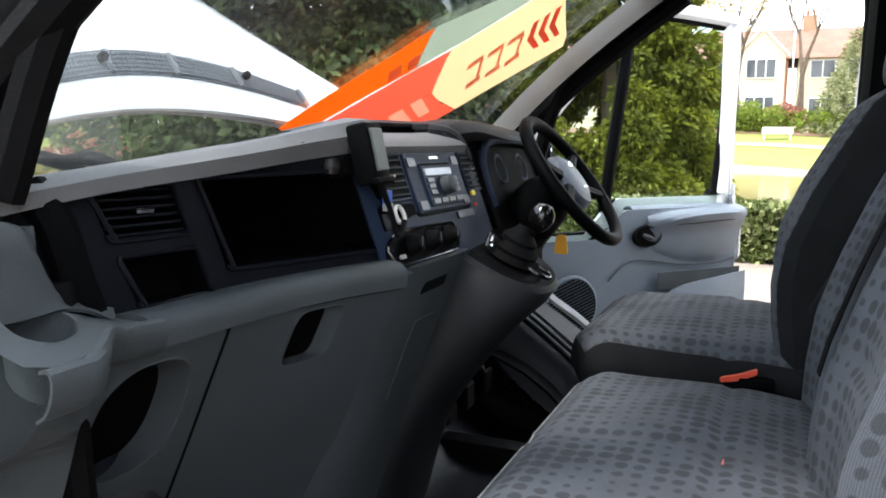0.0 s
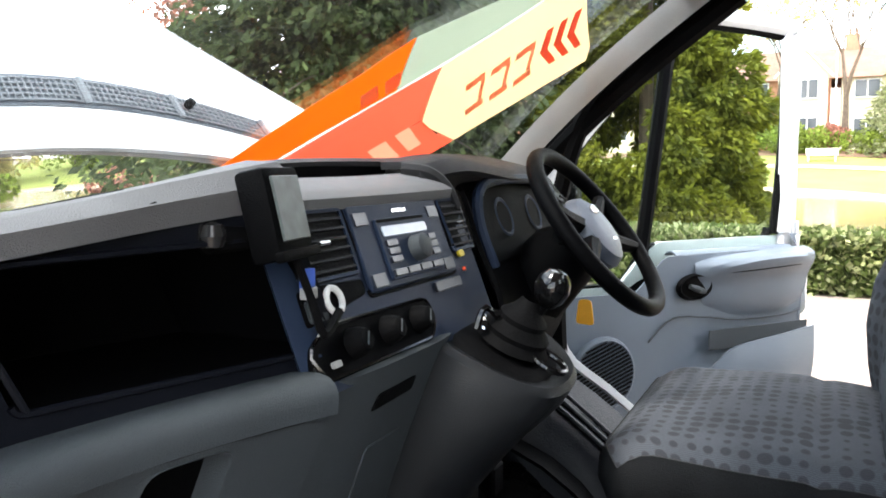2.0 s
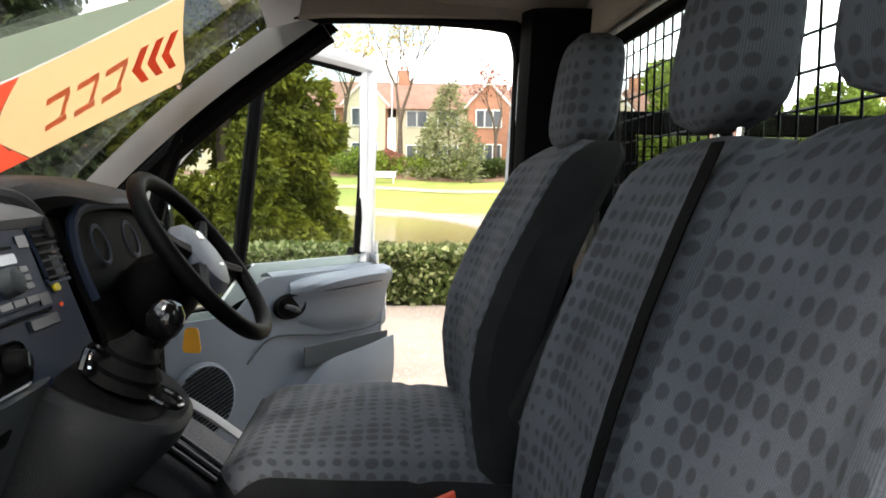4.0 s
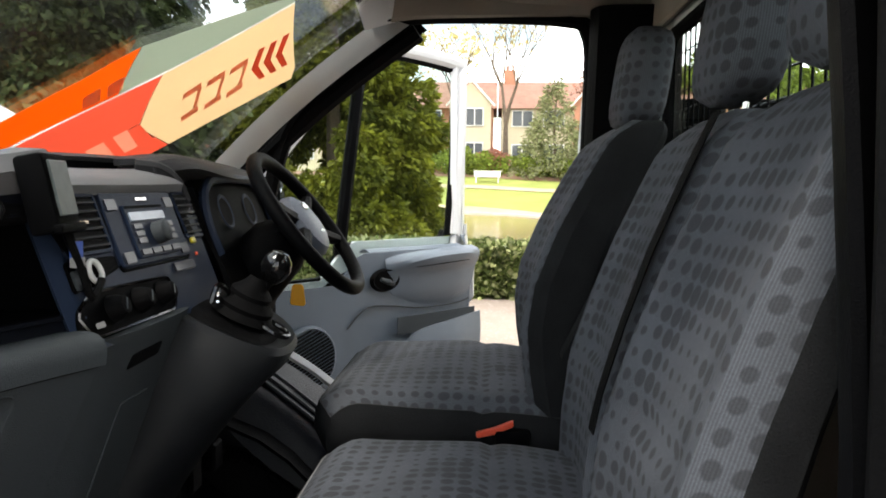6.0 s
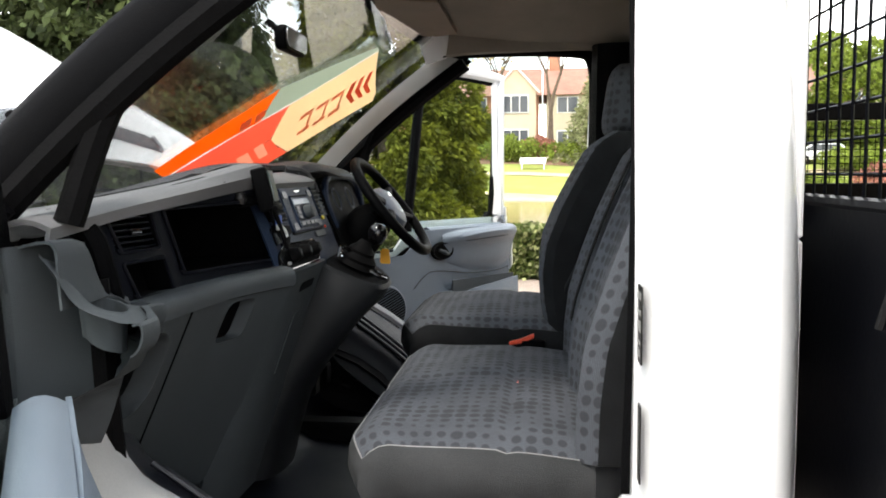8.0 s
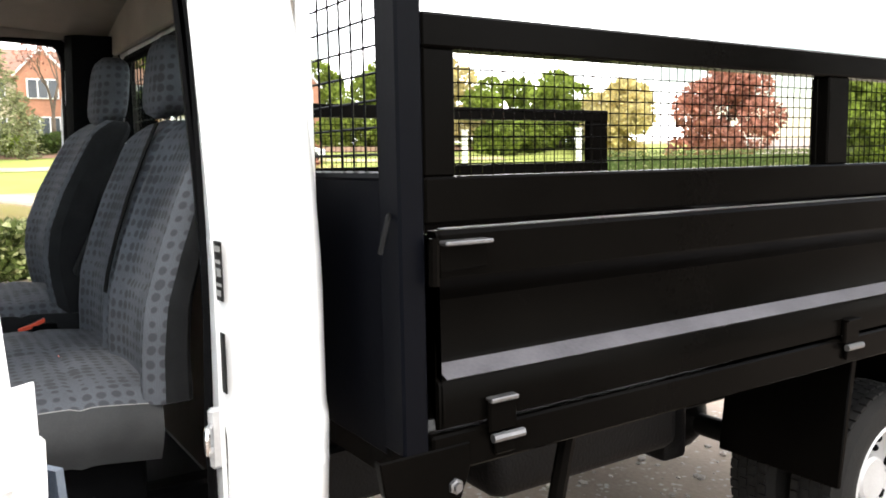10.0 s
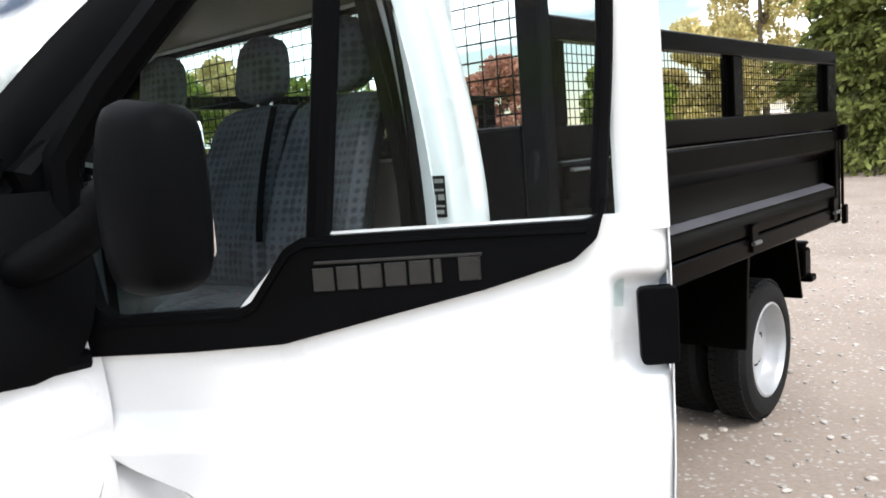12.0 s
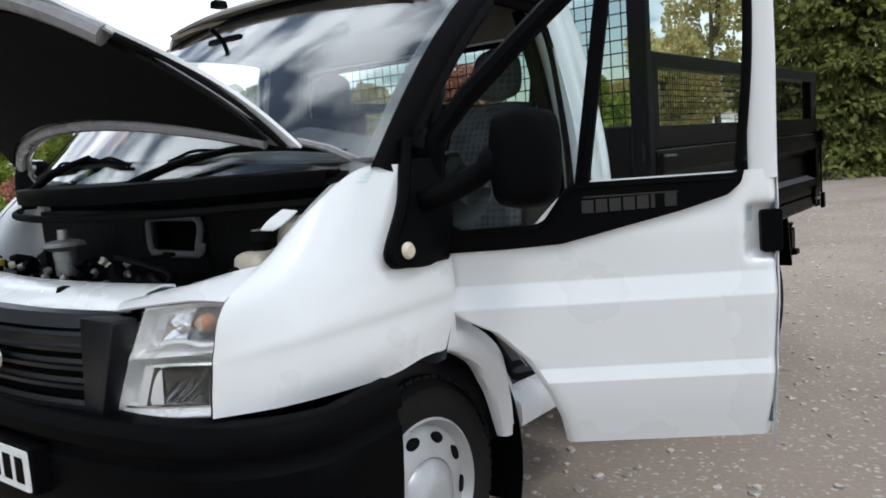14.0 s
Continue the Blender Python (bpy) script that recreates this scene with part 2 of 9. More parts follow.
HUB = material("steering_hub_plastic", (0.085, 0.10, 0.13), 0.45, 0, 0.12, 8, 0.2, 600, spec=0.3)
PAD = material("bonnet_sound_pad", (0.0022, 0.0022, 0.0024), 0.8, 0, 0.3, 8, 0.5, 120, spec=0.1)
# paler grey that holds the sky sheen of the dropside ledges
RIB_SHEEN = material("black_paint_sheen", (0.085, 0.083, 0.092), 0.32, 0, 0.35, 9, 0.15, 120, spec=0.5)
PALE_RING = material("pale_plastic", (0.62, 0.62, 0.60), 0.4, 0, 0.1, 60)
LETTER = material("dark_metal_lettering", (0.03, 0.03, 0.03), 0.3, 0.6, 0.2, 20)
BADGE = material("badge_chrome", (0.50, 0.50, 0.49), 0.25, 0.9, 0.1, 20)
CLEAR = glass_material("window_glass", (0.88, 0.93, 0.92), 0.0, 0.001, 0.008, 6.0)
SCREEN_GLASS = glass_material("windscreen_glass", (0.90, 0.93, 0.93), 0.0, 0.005, 0.03, 2.7)
LENS = glass_material("headlamp_lens", (0.98, 0.98, 0.98), 0.0, 0.01)
MIRROR = material("mirror_glass", (0.85, 0.85, 0.85), 0.03, 1.0, 0.01, 5, rough_vary=0.0)


# ---- mesh helpers ----
def finish(name, me, mat, parent=None, label="", smooth=35):
    ob = new(name, me)
    for m in (mat if isinstance(mat, (list, tuple)) else [mat]):
        me.materials.append(m)
    if smooth:
        me.shade_smooth()
        me.set_sharp_from_angle(angle=radians(smooth))
    ob.parent = parent
    if label:
        ob["label"] = label
    return ob


def part(name, bm, mat, parent=None, label="", smooth=35, m=None):
    """Links a bmesh as one mesh object, moved by m, under a thing or a part."""
    if m is not None:
        bm.transform(m)
        if m.determinant() < 0:
            bmesh.ops.reverse_faces(bm, faces=bm.faces)
    me = bpy.data.meshes.new(name)
    bm.to_mesh(me)
    bm.free()
    return finish(name, me, mat, parent, label, smooth)


def thing(name, label, category, group="", at=(0, 0, 0)):
    ob = new(name)
    ob.location = at
    return tagged(ob, label, category, group)


def bm_join(bms):
    out = bmesh.new()
    for b in bms:
        me = bpy.data.meshes.new("join")
        b.to_mesh(me)
        b.free()
        out.from_mesh(me)
        bpy.data.meshes.remove(me)
    return out


def bm_box(x0, x1, y0, y1, z0, z1, bevel=0.004, seg=1):
    bm = bmesh.new()
    bmesh.ops.create_cube(bm, size=1)
    bm.transform(Matrix.Translation(((x0 + x1) / 2, (y0 + y1) / 2, (z0 + z1) / 2)) @ Matrix.Diagonal((abs(x1 - x0), abs(y1 - y0), abs(z1 - z0), 1)))
    if bevel:
        bmesh.ops.bevel(bm, geom=bm.edges[:], offset=min(bevel, 0.45 * min(abs(x1 - x0), abs(y1 - y0), abs(z1 - z0))), segments=seg, affect="EDGES", profile=0.5, clamp_overlap=True)
    return bm


AXES = {"x": lambda a, b, h: (h, a, b), "y": lambda a, b, h: (a, h, b), "z": lambda a, b, h: (a, b, h)}


def bm_prism(poly, axis, h0, h1, bevel=0.0, seg=1):
    """A polygon in the plane across the axis, drawn out from h0 to h1."""
    bm = bmesh.new()
    f = AXES[axis]
    low = [bm.verts.new(f(a, b, h0)) for a, b in poly]
    top = [bm.verts.new(f(a, b, h1)) for a, b in poly]
    bm.faces.new(low); bm.faces.new(top[::-1])
    k = len(poly)
    for i in range(k):
        bm.faces.new((low[i], top[i], top[(i + 1) % k], low[(i + 1) % k]))
    bmesh.ops.recalc_face_normals(bm, faces=bm.faces)
    if bevel:
        bmesh.ops.bevel(bm, geom=bm.edges[:], offset=bevel, segments=seg, affect="EDGES", profile=0.5, clamp_overlap=True)
    return bm


def rounded(poly, r, seg=4):
    """A polygon with its corners rounded by r (a number, or one for each corner)."""
    out, k = [], len(poly)
    for i, p in enumerate(poly):
        rr = r[i] if isinstance(r, (list, tuple)) else r
        p, a, b = Vector(p), Vector(poly[i - 1]), Vector(poly[(i + 1) % k])
        da, db = (a - p), (b - p)
        q = min(rr, 0.48 * da.length, 0.48 * db.length)
        if q < 1e-4:
            out.append(tuple(p)); continue
        s, e = p + da.normalized() * q, p + db.normalized() * q
        for j in range(seg + 1):
            t = j / seg
            out.append(tuple((1 - t) ** 2 * s + 2 * t * (1 - t) * p + t * t * e))
    return out


def curve3(points, n):
    """n points along a smooth curve through the given points."""
    p = np.array(points, float)
    d = np.r_[0, np.cumsum(np.linalg.norm(np.diff(p, axis=0), axis=1))]
    t = np.linspace(0, d[-1], n)
    out = []
    for s in t:
        i = min(max(np.searchsorted(d, s, side="right") - 1, 0), len(p) - 2)
        u = (s - d[i]) / max(d[i + 1] - d[i], 1e-9)
        p0, p1, p2, p3 = p[max(i - 1, 0)], p[i], p[i + 1], p[min(i + 2, len(p) - 1)]
        out.append(0.5 * (2 * p1 + (p2 - p0) * u + (2 * p0 - 5 * p1 + 4 * p2 - p3) * u * u + (3 * p1 - p0 - 3 * p2 + p3) * u ** 3))
    return np.array(out)


def bm_grid(rows, thick=0.0, uv="", close=False):
    """A sheet through rows of points, made thick against its normal; uv names a map in metres."""
    bm = bmesh.new()
    vs = [[bm.verts.new(tuple(p)) for p in r] for r in rows]
    h, w = len(vs), len(vs[0])
    lay = bm.loops.layers.uv.new(uv) if uv else None
    if lay:
        a = np.array(rows, float)
        us = np.r_[0, np.cumsum(np.linalg.norm(np.diff(a, axis=1), axis=2).mean(0))]
        ws = np.r_[0, np.cumsum(np.linalg.norm(np.diff(a, axis=0), axis=2).mean(1))]
    for i in range(h - 1):
        for j in range(w if close else w - 1):
            j2 = (j + 1) % w
            f = bm.faces.new((vs[i][j], vs[i][j2], vs[i + 1][j2], vs[i + 1][j]))
            if lay:
                for lp, (ii, jj) in zip(f.loops, ((i, j), (i, j2), (i + 1, j2), (i + 1, j))):
                    lp[lay].uv = (us[jj], ws[ii])
    if thick:
        bm.normal_update()
        bmesh.ops.solidify(bm, geom=bm.faces[:], thickness=thick)
    return bm


def loft(keys, nr, nc):
    """Rows of points through key polylines: smooth along and across."""
    lines = [curve3(k, nc) for k in keys]
    a = np.array(lines)
    return np.array([curve3(a[:, j], nr) for j in range(nc)]).transpose(1, 0, 2)


def bm_tube(points, r, n=8, cap=True):
    """A round bar along points; r a number or one for each point."""
    p = [Vector(q) for q in points]
    rs = [float(q) for q in r] if isinstance(r, (list, tuple, np.ndarray)) else [float(r)] * len(p)
    bm = bmesh.new()
    rings, ref = [], None
    for i, q in enumerate(p):
        t = (p[min(i + 1, len(p) - 1)] - p[max(i - 1, 0)]).normalized()
        if ref is None:
            ref = t.orthogonal().normalized()
        ref = (ref - t * ref.dot(t)).normalized()
        side = t.cross(ref)
        rings.append([bm.verts.new(q + rs[i] * (math.cos(2 * math.pi * k / n) * ref + math.sin(2 * math.pi * k / n) * side)) for k in range(n)])
    for a, b in zip(rings, rings[1:]):
        for k in range(n):
            bm.faces.new((a[k], a[(k + 1) % n], b[(k + 1) % n], b[k]))
    if cap:
        bm.faces.new(rings[0][::-1]); bm.faces.new(rings[-1])
    return bm


def bm_lathe(profile, n=32, m=None):
    """A profile of (radius, height) turned round the z axis."""
    bm = bmesh.new()
    rings = []
    for r, h in profile:
        if r < 1e-5:
            rings.append([bm.verts.new((0, 0, h))])
        else:
            rings.append([bm.verts.new((r * math.cos(2 * math.pi * k / n), r * math.sin(2 * math.pi * k / n), h)) for k in range(n)])
    for a, b in zip(rings, rings[1:]):
        for k in range(n):
            q = [a[k % len(a)], a[(k + 1) % len(a)], b[(k + 1) % len(b)], b[k % len(b)]]
            u = []
            for v in q:
                if v not in u:
                    u.append(v)
            if len(u) > 2:
                bm.faces.new(u)
    if m is not None:
        bm.transform(m)
    bmesh.ops.recalc_face_normals(bm, faces=bm.faces)
    return bm


def bm_torus(R, r, n=48, k=10, m=None):
    bm = bmesh.new()
    rows = [[(math.cos(a) * (R + r * math.cos(b)), math.sin(a) * (R + r * math.cos(b)), r * math.sin(b)) for b in np.linspace(0, 2 * math.pi, k, endpoint=False)] for a in np.linspace(0, 2 * math.pi, n, endpoint=False)]
    vs = [[bm.verts.new(p) for p in row] for row in rows]
    for i in range(n):
        for j in range(k):
            bm.faces.new((vs[i][j], vs[(i + 1) % n][j], vs[(i + 1) % n][(j + 1) % k], vs[i][(j + 1) % k]))
    if m is not None:
        bm.transform(m)
    return bm


def bm_wires(lines, r):
    """Thin square wires, one for each pair of points."""
    vs, fs = [], []
    for a, b in lines:
        a, b = Vector(a), Vector(b)
        t = (b - a).normalized()
        u = t.orthogonal().normalized(); w = t.cross(u)
        i = len(vs)
        for q in (a, b):
            vs += [q + r * (u + w), q + r * (w - u), q - r * (u + w), q + r * (u - w)]
        fs += [(i + k, i + (k + 1) % 4, i + 4 + (k + 1) % 4, i + 4 + k) for k in range(4)]
    me = bpy.data.meshes.new("wires")
    me.from_pydata([tuple(v) for v in vs], [], fs)
    bm = bmesh.new(); bm.from_mesh(me); bpy.data.meshes.remove(me)
    return bm


MIRROR_X = Matrix.Diagonal((-1, 1, 1, 1))
SIDES = ((Matrix.Identity(4), "nearside"), (MIRROR_X, "offside"))

# ---- the truck ----
UP = 0.06  # height of the cab's fittings above their drawn level
FIT_UP = Matrix.Translation((0, 0, UP))
ROOF_UP = Matrix.Translation((0, 0, 0.045))
truck = thing("tipper_truck", "white tipper truck, bonnet raised, cab doors open, black mesh-sided body", "truck")

# front wings
WING = [
    [(-0.975, 0.070, 1.345), (-0.965, 0.18, 1.342), (-0.910, 0.305, 1.335), (-0.872, 0.43, 1.25), (-0.829, 0.551, 1.127)],
    [(-0.995, 0.060, 1.12), (-0.990, 0.20, 1.12), (-0.958, 0.35, 1.11), (-0.898, 0.53, 1.085), (-0.801, 0.679, 1.040)],
    [(-1.005, 0.056, 1.00), (-1.002, 0.20, 0.995), (-0.972, 0.37, 0.985), (-0.910, 0.56, 0.965), (-0.791, 0.712, 0.935)],
    [(-1.001, 0.056, 0.955), (-0.998, 0.20, 0.95), (-0.968, 0.38, 0.94), (-0.905, 0.57, 0.92), (-0.788, 0.718, 0.890)],
    [(-1.001, 0.060, 0.905), (-0.999, 0.20, 0.892), (-0.968, 0.38, 0.860), (-0.900, 0.58, 0.84), (-0.784, 0.723, 0.835)],
    [(-0.995, 0.055, 0.818), (-0.992, 0.19, 0.822), (-0.962, 0.32, 0.797), (-0.890, 0.58, 0.79), (-0.782, 0.727, 0.782)],
]
wing = np.array(loft(WING, 90, 40))
for q in wing.reshape(-1, 3):
    fold = float(np.interp(q[2], [0.84, 0.922, 0.985], [0, 0.013, 0]))
    flare = 0.018 * math.exp(-((math.hypot(q[1] - 0.125, q[2] - 0.36) - 0.475) / 0.04) ** 2)
    q[0] -= fold + flare
for m, _ in SIDES:
    part("front_wing", bm_grid(wing[:, ::-1], 0.012), WHITE, truck, m=m)
    # inner wing and the flange that the bonnet closes on
    part("inner_wing", bm_grid(loft([
        [(-0.962, 0.16, 1.330), (-0.900, 0.300, 1.325), (-0.862, 0.43, 1.242), (-0.820, 0.545, 1.120)],
        [(-0.90, 0.16, 1.305), (-0.850, 0.295, 1.300), (-0.812, 0.42, 1.215), (-0.765, 0.54, 1.095)],
        [(-0.86, 0.16, 1.15), (-0.80, 0.29, 1.12), (-0.77, 0.41, 1.05), (-0.70, 0.53, 0.96)],
    ], 8, 10), 0.006), WHITE, truck, m=m)
    # wheel arch liner
    rows = []
    for a in np.linspace(-0.35, math.pi + 0.35, 22):
        rows.append([(x, 0.125 + 0.455 * math.cos(a), 0.36 + 0.50 * math.sin(a)) for x in (-0.950, -0.80, -0.60)])
    part("wheel_arch_liner", bm_grid(rows, 0.008), BLACK_PLASTIC, truck, m=m)

# pillars, sills and side of the cab
for m, _ in SIDES:
    ry = -0.884 if m.determinant() < 0 else -0.842
    back = Matrix.Translation((0, -0.04 if m.determinant() < 0 else 0, 0)) @ m
    # hinge pillar and curved arch edge of the doorway
    part("hinge_pillar", bm_grid(loft([
        [(-0.990, 0.058, 1.30), (-0.985, 0.058, 1.0), (-0.985, 0.050, 0.86), (-0.965, -0.07, 0.79), (-0.950, -0.19, 0.69), (-0.935, -0.27, 0.60), (-0.925, -0.32, 0.45)],
        [(-0.935, 0.030, 1.30), (-0.925, 0.025, 1.0), (-0.925, 0.000, 0.88), (-0.910, -0.11, 0.81), (-0.90, -0.22, 0.72), (-0.895, -0.31, 0.62), (-0.895, -0.38, 0.50)],
        [(-0.900, 0.000, 1.30), (-0.890, -0.01, 1.02), (-0.885, -0.03, 0.92), (-0.875, -0.14, 0.85), (-0.865, -0.26, 0.75), (-0.86, -0.36, 0.64), (-0.86, -0.42, 0.54)],
    ], 7, 22)[::-1], 0.012), WHITE, truck, m=m)
    part("arch_lip", bm_grid(loft([
        [(-0.984, 0.16, 0.905), (-0.985, 0.060, 0.890), (-0.975, -0.08, 0.837), (-0.965, -0.20, 0.75), (-0.960, -0.245, 0.66), (-0.955, -0.265, 0.54), (-0.950, -0.25, 0.455)],
        [(-1.000, 0.16, 0.868), (-1.002, 0.060, 0.850), (-0.998, -0.07, 0.785), (-0.990, -0.16, 0.70), (-0.985, -0.205, 0.62), (-0.980, -0.235, 0.53), (-0.975, -0.235, 0.455)],
        [(-0.990, 0.16, 0.826), (-0.994, 0.060, 0.806), (-0.990, -0.06, 0.740), (-0.980, -0.12, 0.665), (-0.975, -0.165, 0.597), (-0.970, -0.20, 0.50), (-0.968, -0.215, 0.455)],
        [(-0.950, 0.16, 0.826), (-0.950, 0.060, 0.806), (-0.950, -0.06, 0.740), (-0.945, -0.12, 0.665), (-0.940, -0.165, 0.597), (-0.940, -0.20, 0.50), (-0.940, -0.215, 0.455)]], 12, 20), 0.006), WHITE, truck, m=m)
    part("door_seal", bm_tube(curve3([(-0.880, -0.02, 1.30), (-0.872, -0.03, 1.02), (-0.866, -0.06, 0.93), (-0.86, -0.16, 0.865), (-0.85, -0.28, 0.77), (-0.845, -0.39, 0.65), (-0.845, -0.47, 0.565), (-0.845, -0.78, 0.555),
                                     (-0.870, ry, 0.66), (-0.905, ry, 1.0), (-0.905, ry - 0.008, 1.30), (-0.860, ry - 0.014, 1.68), (-0.815, ry, 1.835), (-0.80, ry + 0.08, 1.872), (-0.81, -0.45, 1.880), (-0.835, -0.33, 1.85), (-0.890, -0.10, 1.62), (-0.925, -0.01, 1.39)], 110), 0.022, 8), RUBBER, truck, m=m)
    part("sill_strip", bm_grid(loft([
        [(-0.868, -0.030, 1.04), (-0.862, -0.065, 0.955), (-0.855, -0.165, 0.890), (-0.846, -0.285, 0.797), (-0.842, -0.395, 0.678), (-0.842, -0.47, 0.590)],
        [(-0.905, -0.020, 1.045), (-0.898, -0.058, 0.965), (-0.890, -0.158, 0.900), (-0.882, -0.278, 0.808), (-0.878, -0.388, 0.690), (-0.878, -0.47, 0.600)],
        [(-0.940, -0.010, 1.02), (-0.932, -0.045, 0.935), (-0.922, -0.145, 0.870), (-0.915, -0.265, 0.780), (-0.910, -0.378, 0.662), (-0.908, -0.46, 0.580)]], 8, 20), 0.004), PILLAR_TRIM, truck, "pale curved sill strip", m=m @ Matrix.Translation((0, 0, 0.03)))
    part("sill", bm_prism(rounded([(-0.955, 0.44), (-0.955, 0.52), (-0.90, 0.545), (-0.80, 0.555), (-0.76, 0.44)], 0.012, 2), "y", -0.34, -0.90), WHITE, truck, m=m)
    # rear quarter of the cab, with its pressed groove
    def quarter(y, z):
        tuck = 0.0 if z > 1.0 else -0.06 * ((1.0 - z) / 0.5) ** 1.5
        lean = 0.0 if z < 1.2 else 0.155 * ((z - 1.2) / 0.72) ** 1.6
        turn = 0.10 * max(0, (-0.985 - y) / 0.075) ** 2.2
        edge = 0.040 * max(0, (y + 0.862) / 0.026) ** 1.5
        d = math.hypot((y + 0.945) / 0.030, 0)
        groove = 0.010 * math.exp(-d * d * 1.2) * (1 / (1 + math.exp(-(z - 1.235) * 90)))
        step = 0.012 / (1 + math.exp((z - 0.975) * 160))
        return (-0.998 - tuck - step + lean + turn + edge + groove, y, z)
    zs = np.r_[np.linspace(0.46, 0.94, 8), np.linspace(0.96, 0.99, 6), np.linspace(1.02, 1.18, 4), np.linspace(1.20, 1.28, 7), np.linspace(1.32, 1.90, 12)]
    ys = np.linspace(-0.838, -1.06, 26)
    part("rear_quarter_panel", bm_grid([[quarter(y, z) for y in ys] for z in zs], 0.012), WHITE, truck, m=back)
    part("door_shut_face", bm_grid(loft([
        [(-0.915, -0.838, 0.47), (-0.960, -0.838, 0.8), (-0.962, -0.838, 1.0), (-0.956, -0.840, 1.3), (-0.905, -0.842, 1.60), (-0.835, -0.850, 1.80)],
        [(-0.905, -0.835, 0.47), (-0.915, -0.842, 0.8), (-0.910, -0.842, 1.0), (-0.908, -0.846, 1.3), (-0.855, -0.855, 1.60), (-0.79, -0.860, 1.80)],
        [(-0.86, -0.865, 0.47), (-0.87, -0.870, 0.8), (-0.87, -0.872, 1.0), (-0.865, -0.876, 1.3), (-0.815, -0.885, 1.60), (-0.76, -0.89, 1.80)],
    ], 6, 24)[::-1], 0.008), WHITE, truck, m=back)
    part("pillar_trim", bm_grid([[Vector(p) + Vector((0.11 * max(0, (z - 1.25) / 0.55) ** 1.3, 0, z)) for p in ((-0.872, -0.846, 0), (-0.850, -0.850, 0), (-0.822, -0.860, 0), (-0.810, -0.885, 0), (-0.806, -1.03, 0))] for z in np.linspace(0.60, 1.88, 14)], 0.008), BLACK_PLASTIC, truck, m=back)

# striker plate and information label on the nearside door shut
striker = part("door_striker", bm_box(-0.962, -0.944, -0.842, -0.812, 0.905, 1.015, 0.006), STEEL, truck)
part("striker_loop", bm_tube(curve3([(-0.955, -0.815, 0.985), (-0.985, -0.800, 0.983), (-0.985, -0.800, 0.947), (-0.955, -0.815, 0.945)], 14), 0.006, 8), CHROME, striker)
sticker = part("information_label", bm_box(-0.994, -0.940, -0.8375, -0.8355, 1.206, 1.308, 0), LABEL, truck, "black information label with pale print")
for xa, xb, za, zb in ((-0.990, -0.962, 1.290, 1.300), (-0.958, -0.944, 1.290, 1.302), (-0.990, -0.952, 1.270, 1.276), (-0.990, -0.970, 1.248, 1.262), (-0.964, -0.945, 1.244, 1.262), (-0.990, -0.948, 1.231, 1.236), (-0.985, -0.960, 1.214, 1.224)):
    part("print_bar", bm_box(xa, xb, -0.8356, -0.8347, za, zb, 0), LABEL_WHITE, sticker)
lower_label = part("lower_label", bm_box(-0.990, -0.968, -0.8375, -0.8355, 1.045, 1.150, 0), LABEL, truck)

# roof and windscreen
def screen_at(x, v, lift=0.0):
    """A point of the windscreen: x across, v from its foot (0) to its head (1)."""
    q = (x / 0.86) ** 2
    y0, y1 = 0.49 - 0.19 * q, -0.215 - 0.13 * q
    z0, z1 = 1.362 - 0.010 * q, 1.925 - 0.05 * q
    return (x, y0 + (y1 - y0) * v + 0.62 * lift, z0 + (z1 - z0) * v + 0.035 * math.sin(math.pi * v) + 0.78 * lift)


def screen_half(v):
    return 0.888 - 0.088 * v


rows = [[screen_at(u * (screen_half(v) + 0.055), v) for u in np.linspace(-1, 1, 41)] for v in np.linspace(-0.075, 1.06, 16)]
screen = part("windscreen", bm_grid(rows, 0.005), SCREEN_GLASS, truck, "clear laminated windscreen")
screen.visible_shadow = False
part("screen_border", bm_join([bm_grid([[screen_at(u * screen_half(v), v, 0.006) for u in np.linspace(-1, 1, 25)] for v in (-0.075, -0.05, -0.03)], 0.003),
                               bm_grid([[screen_at(u * screen_half(v), v, 0.006) for u in np.linspace(-1, 1, 25)] for v in (1.0, 1.03, 1.06)], 0.003)]), RUBBER, screen)

ROOF = []
for y, zc, hw in ((-0.20, 1.935, 0.785), (-0.30, 1.965, 0.79), (-0.45, 1.985, 0.795), (-0.70, 1.995, 0.80), (-0.95, 1.985, 0.80), (-1.035, 1.955, 0.79), (-1.06, 1.90, 0.79)):
    ROOF.append([(u * hw, y - (0.13 * (u * hw / 0.86) ** 2 if y > -0.4 else 0), zc - 0.035 * u * u - 0.10 * max(0, abs(u) - 0.8) / 0.2 * max(0, abs(u) - 0.8) / 0.2) for u in np.linspace(-1, 1, 21)])
part("roof", bm_grid(loft(ROOF, 24, 31)[::-1], 0.012), WHITE, truck, m=ROOF_UP)
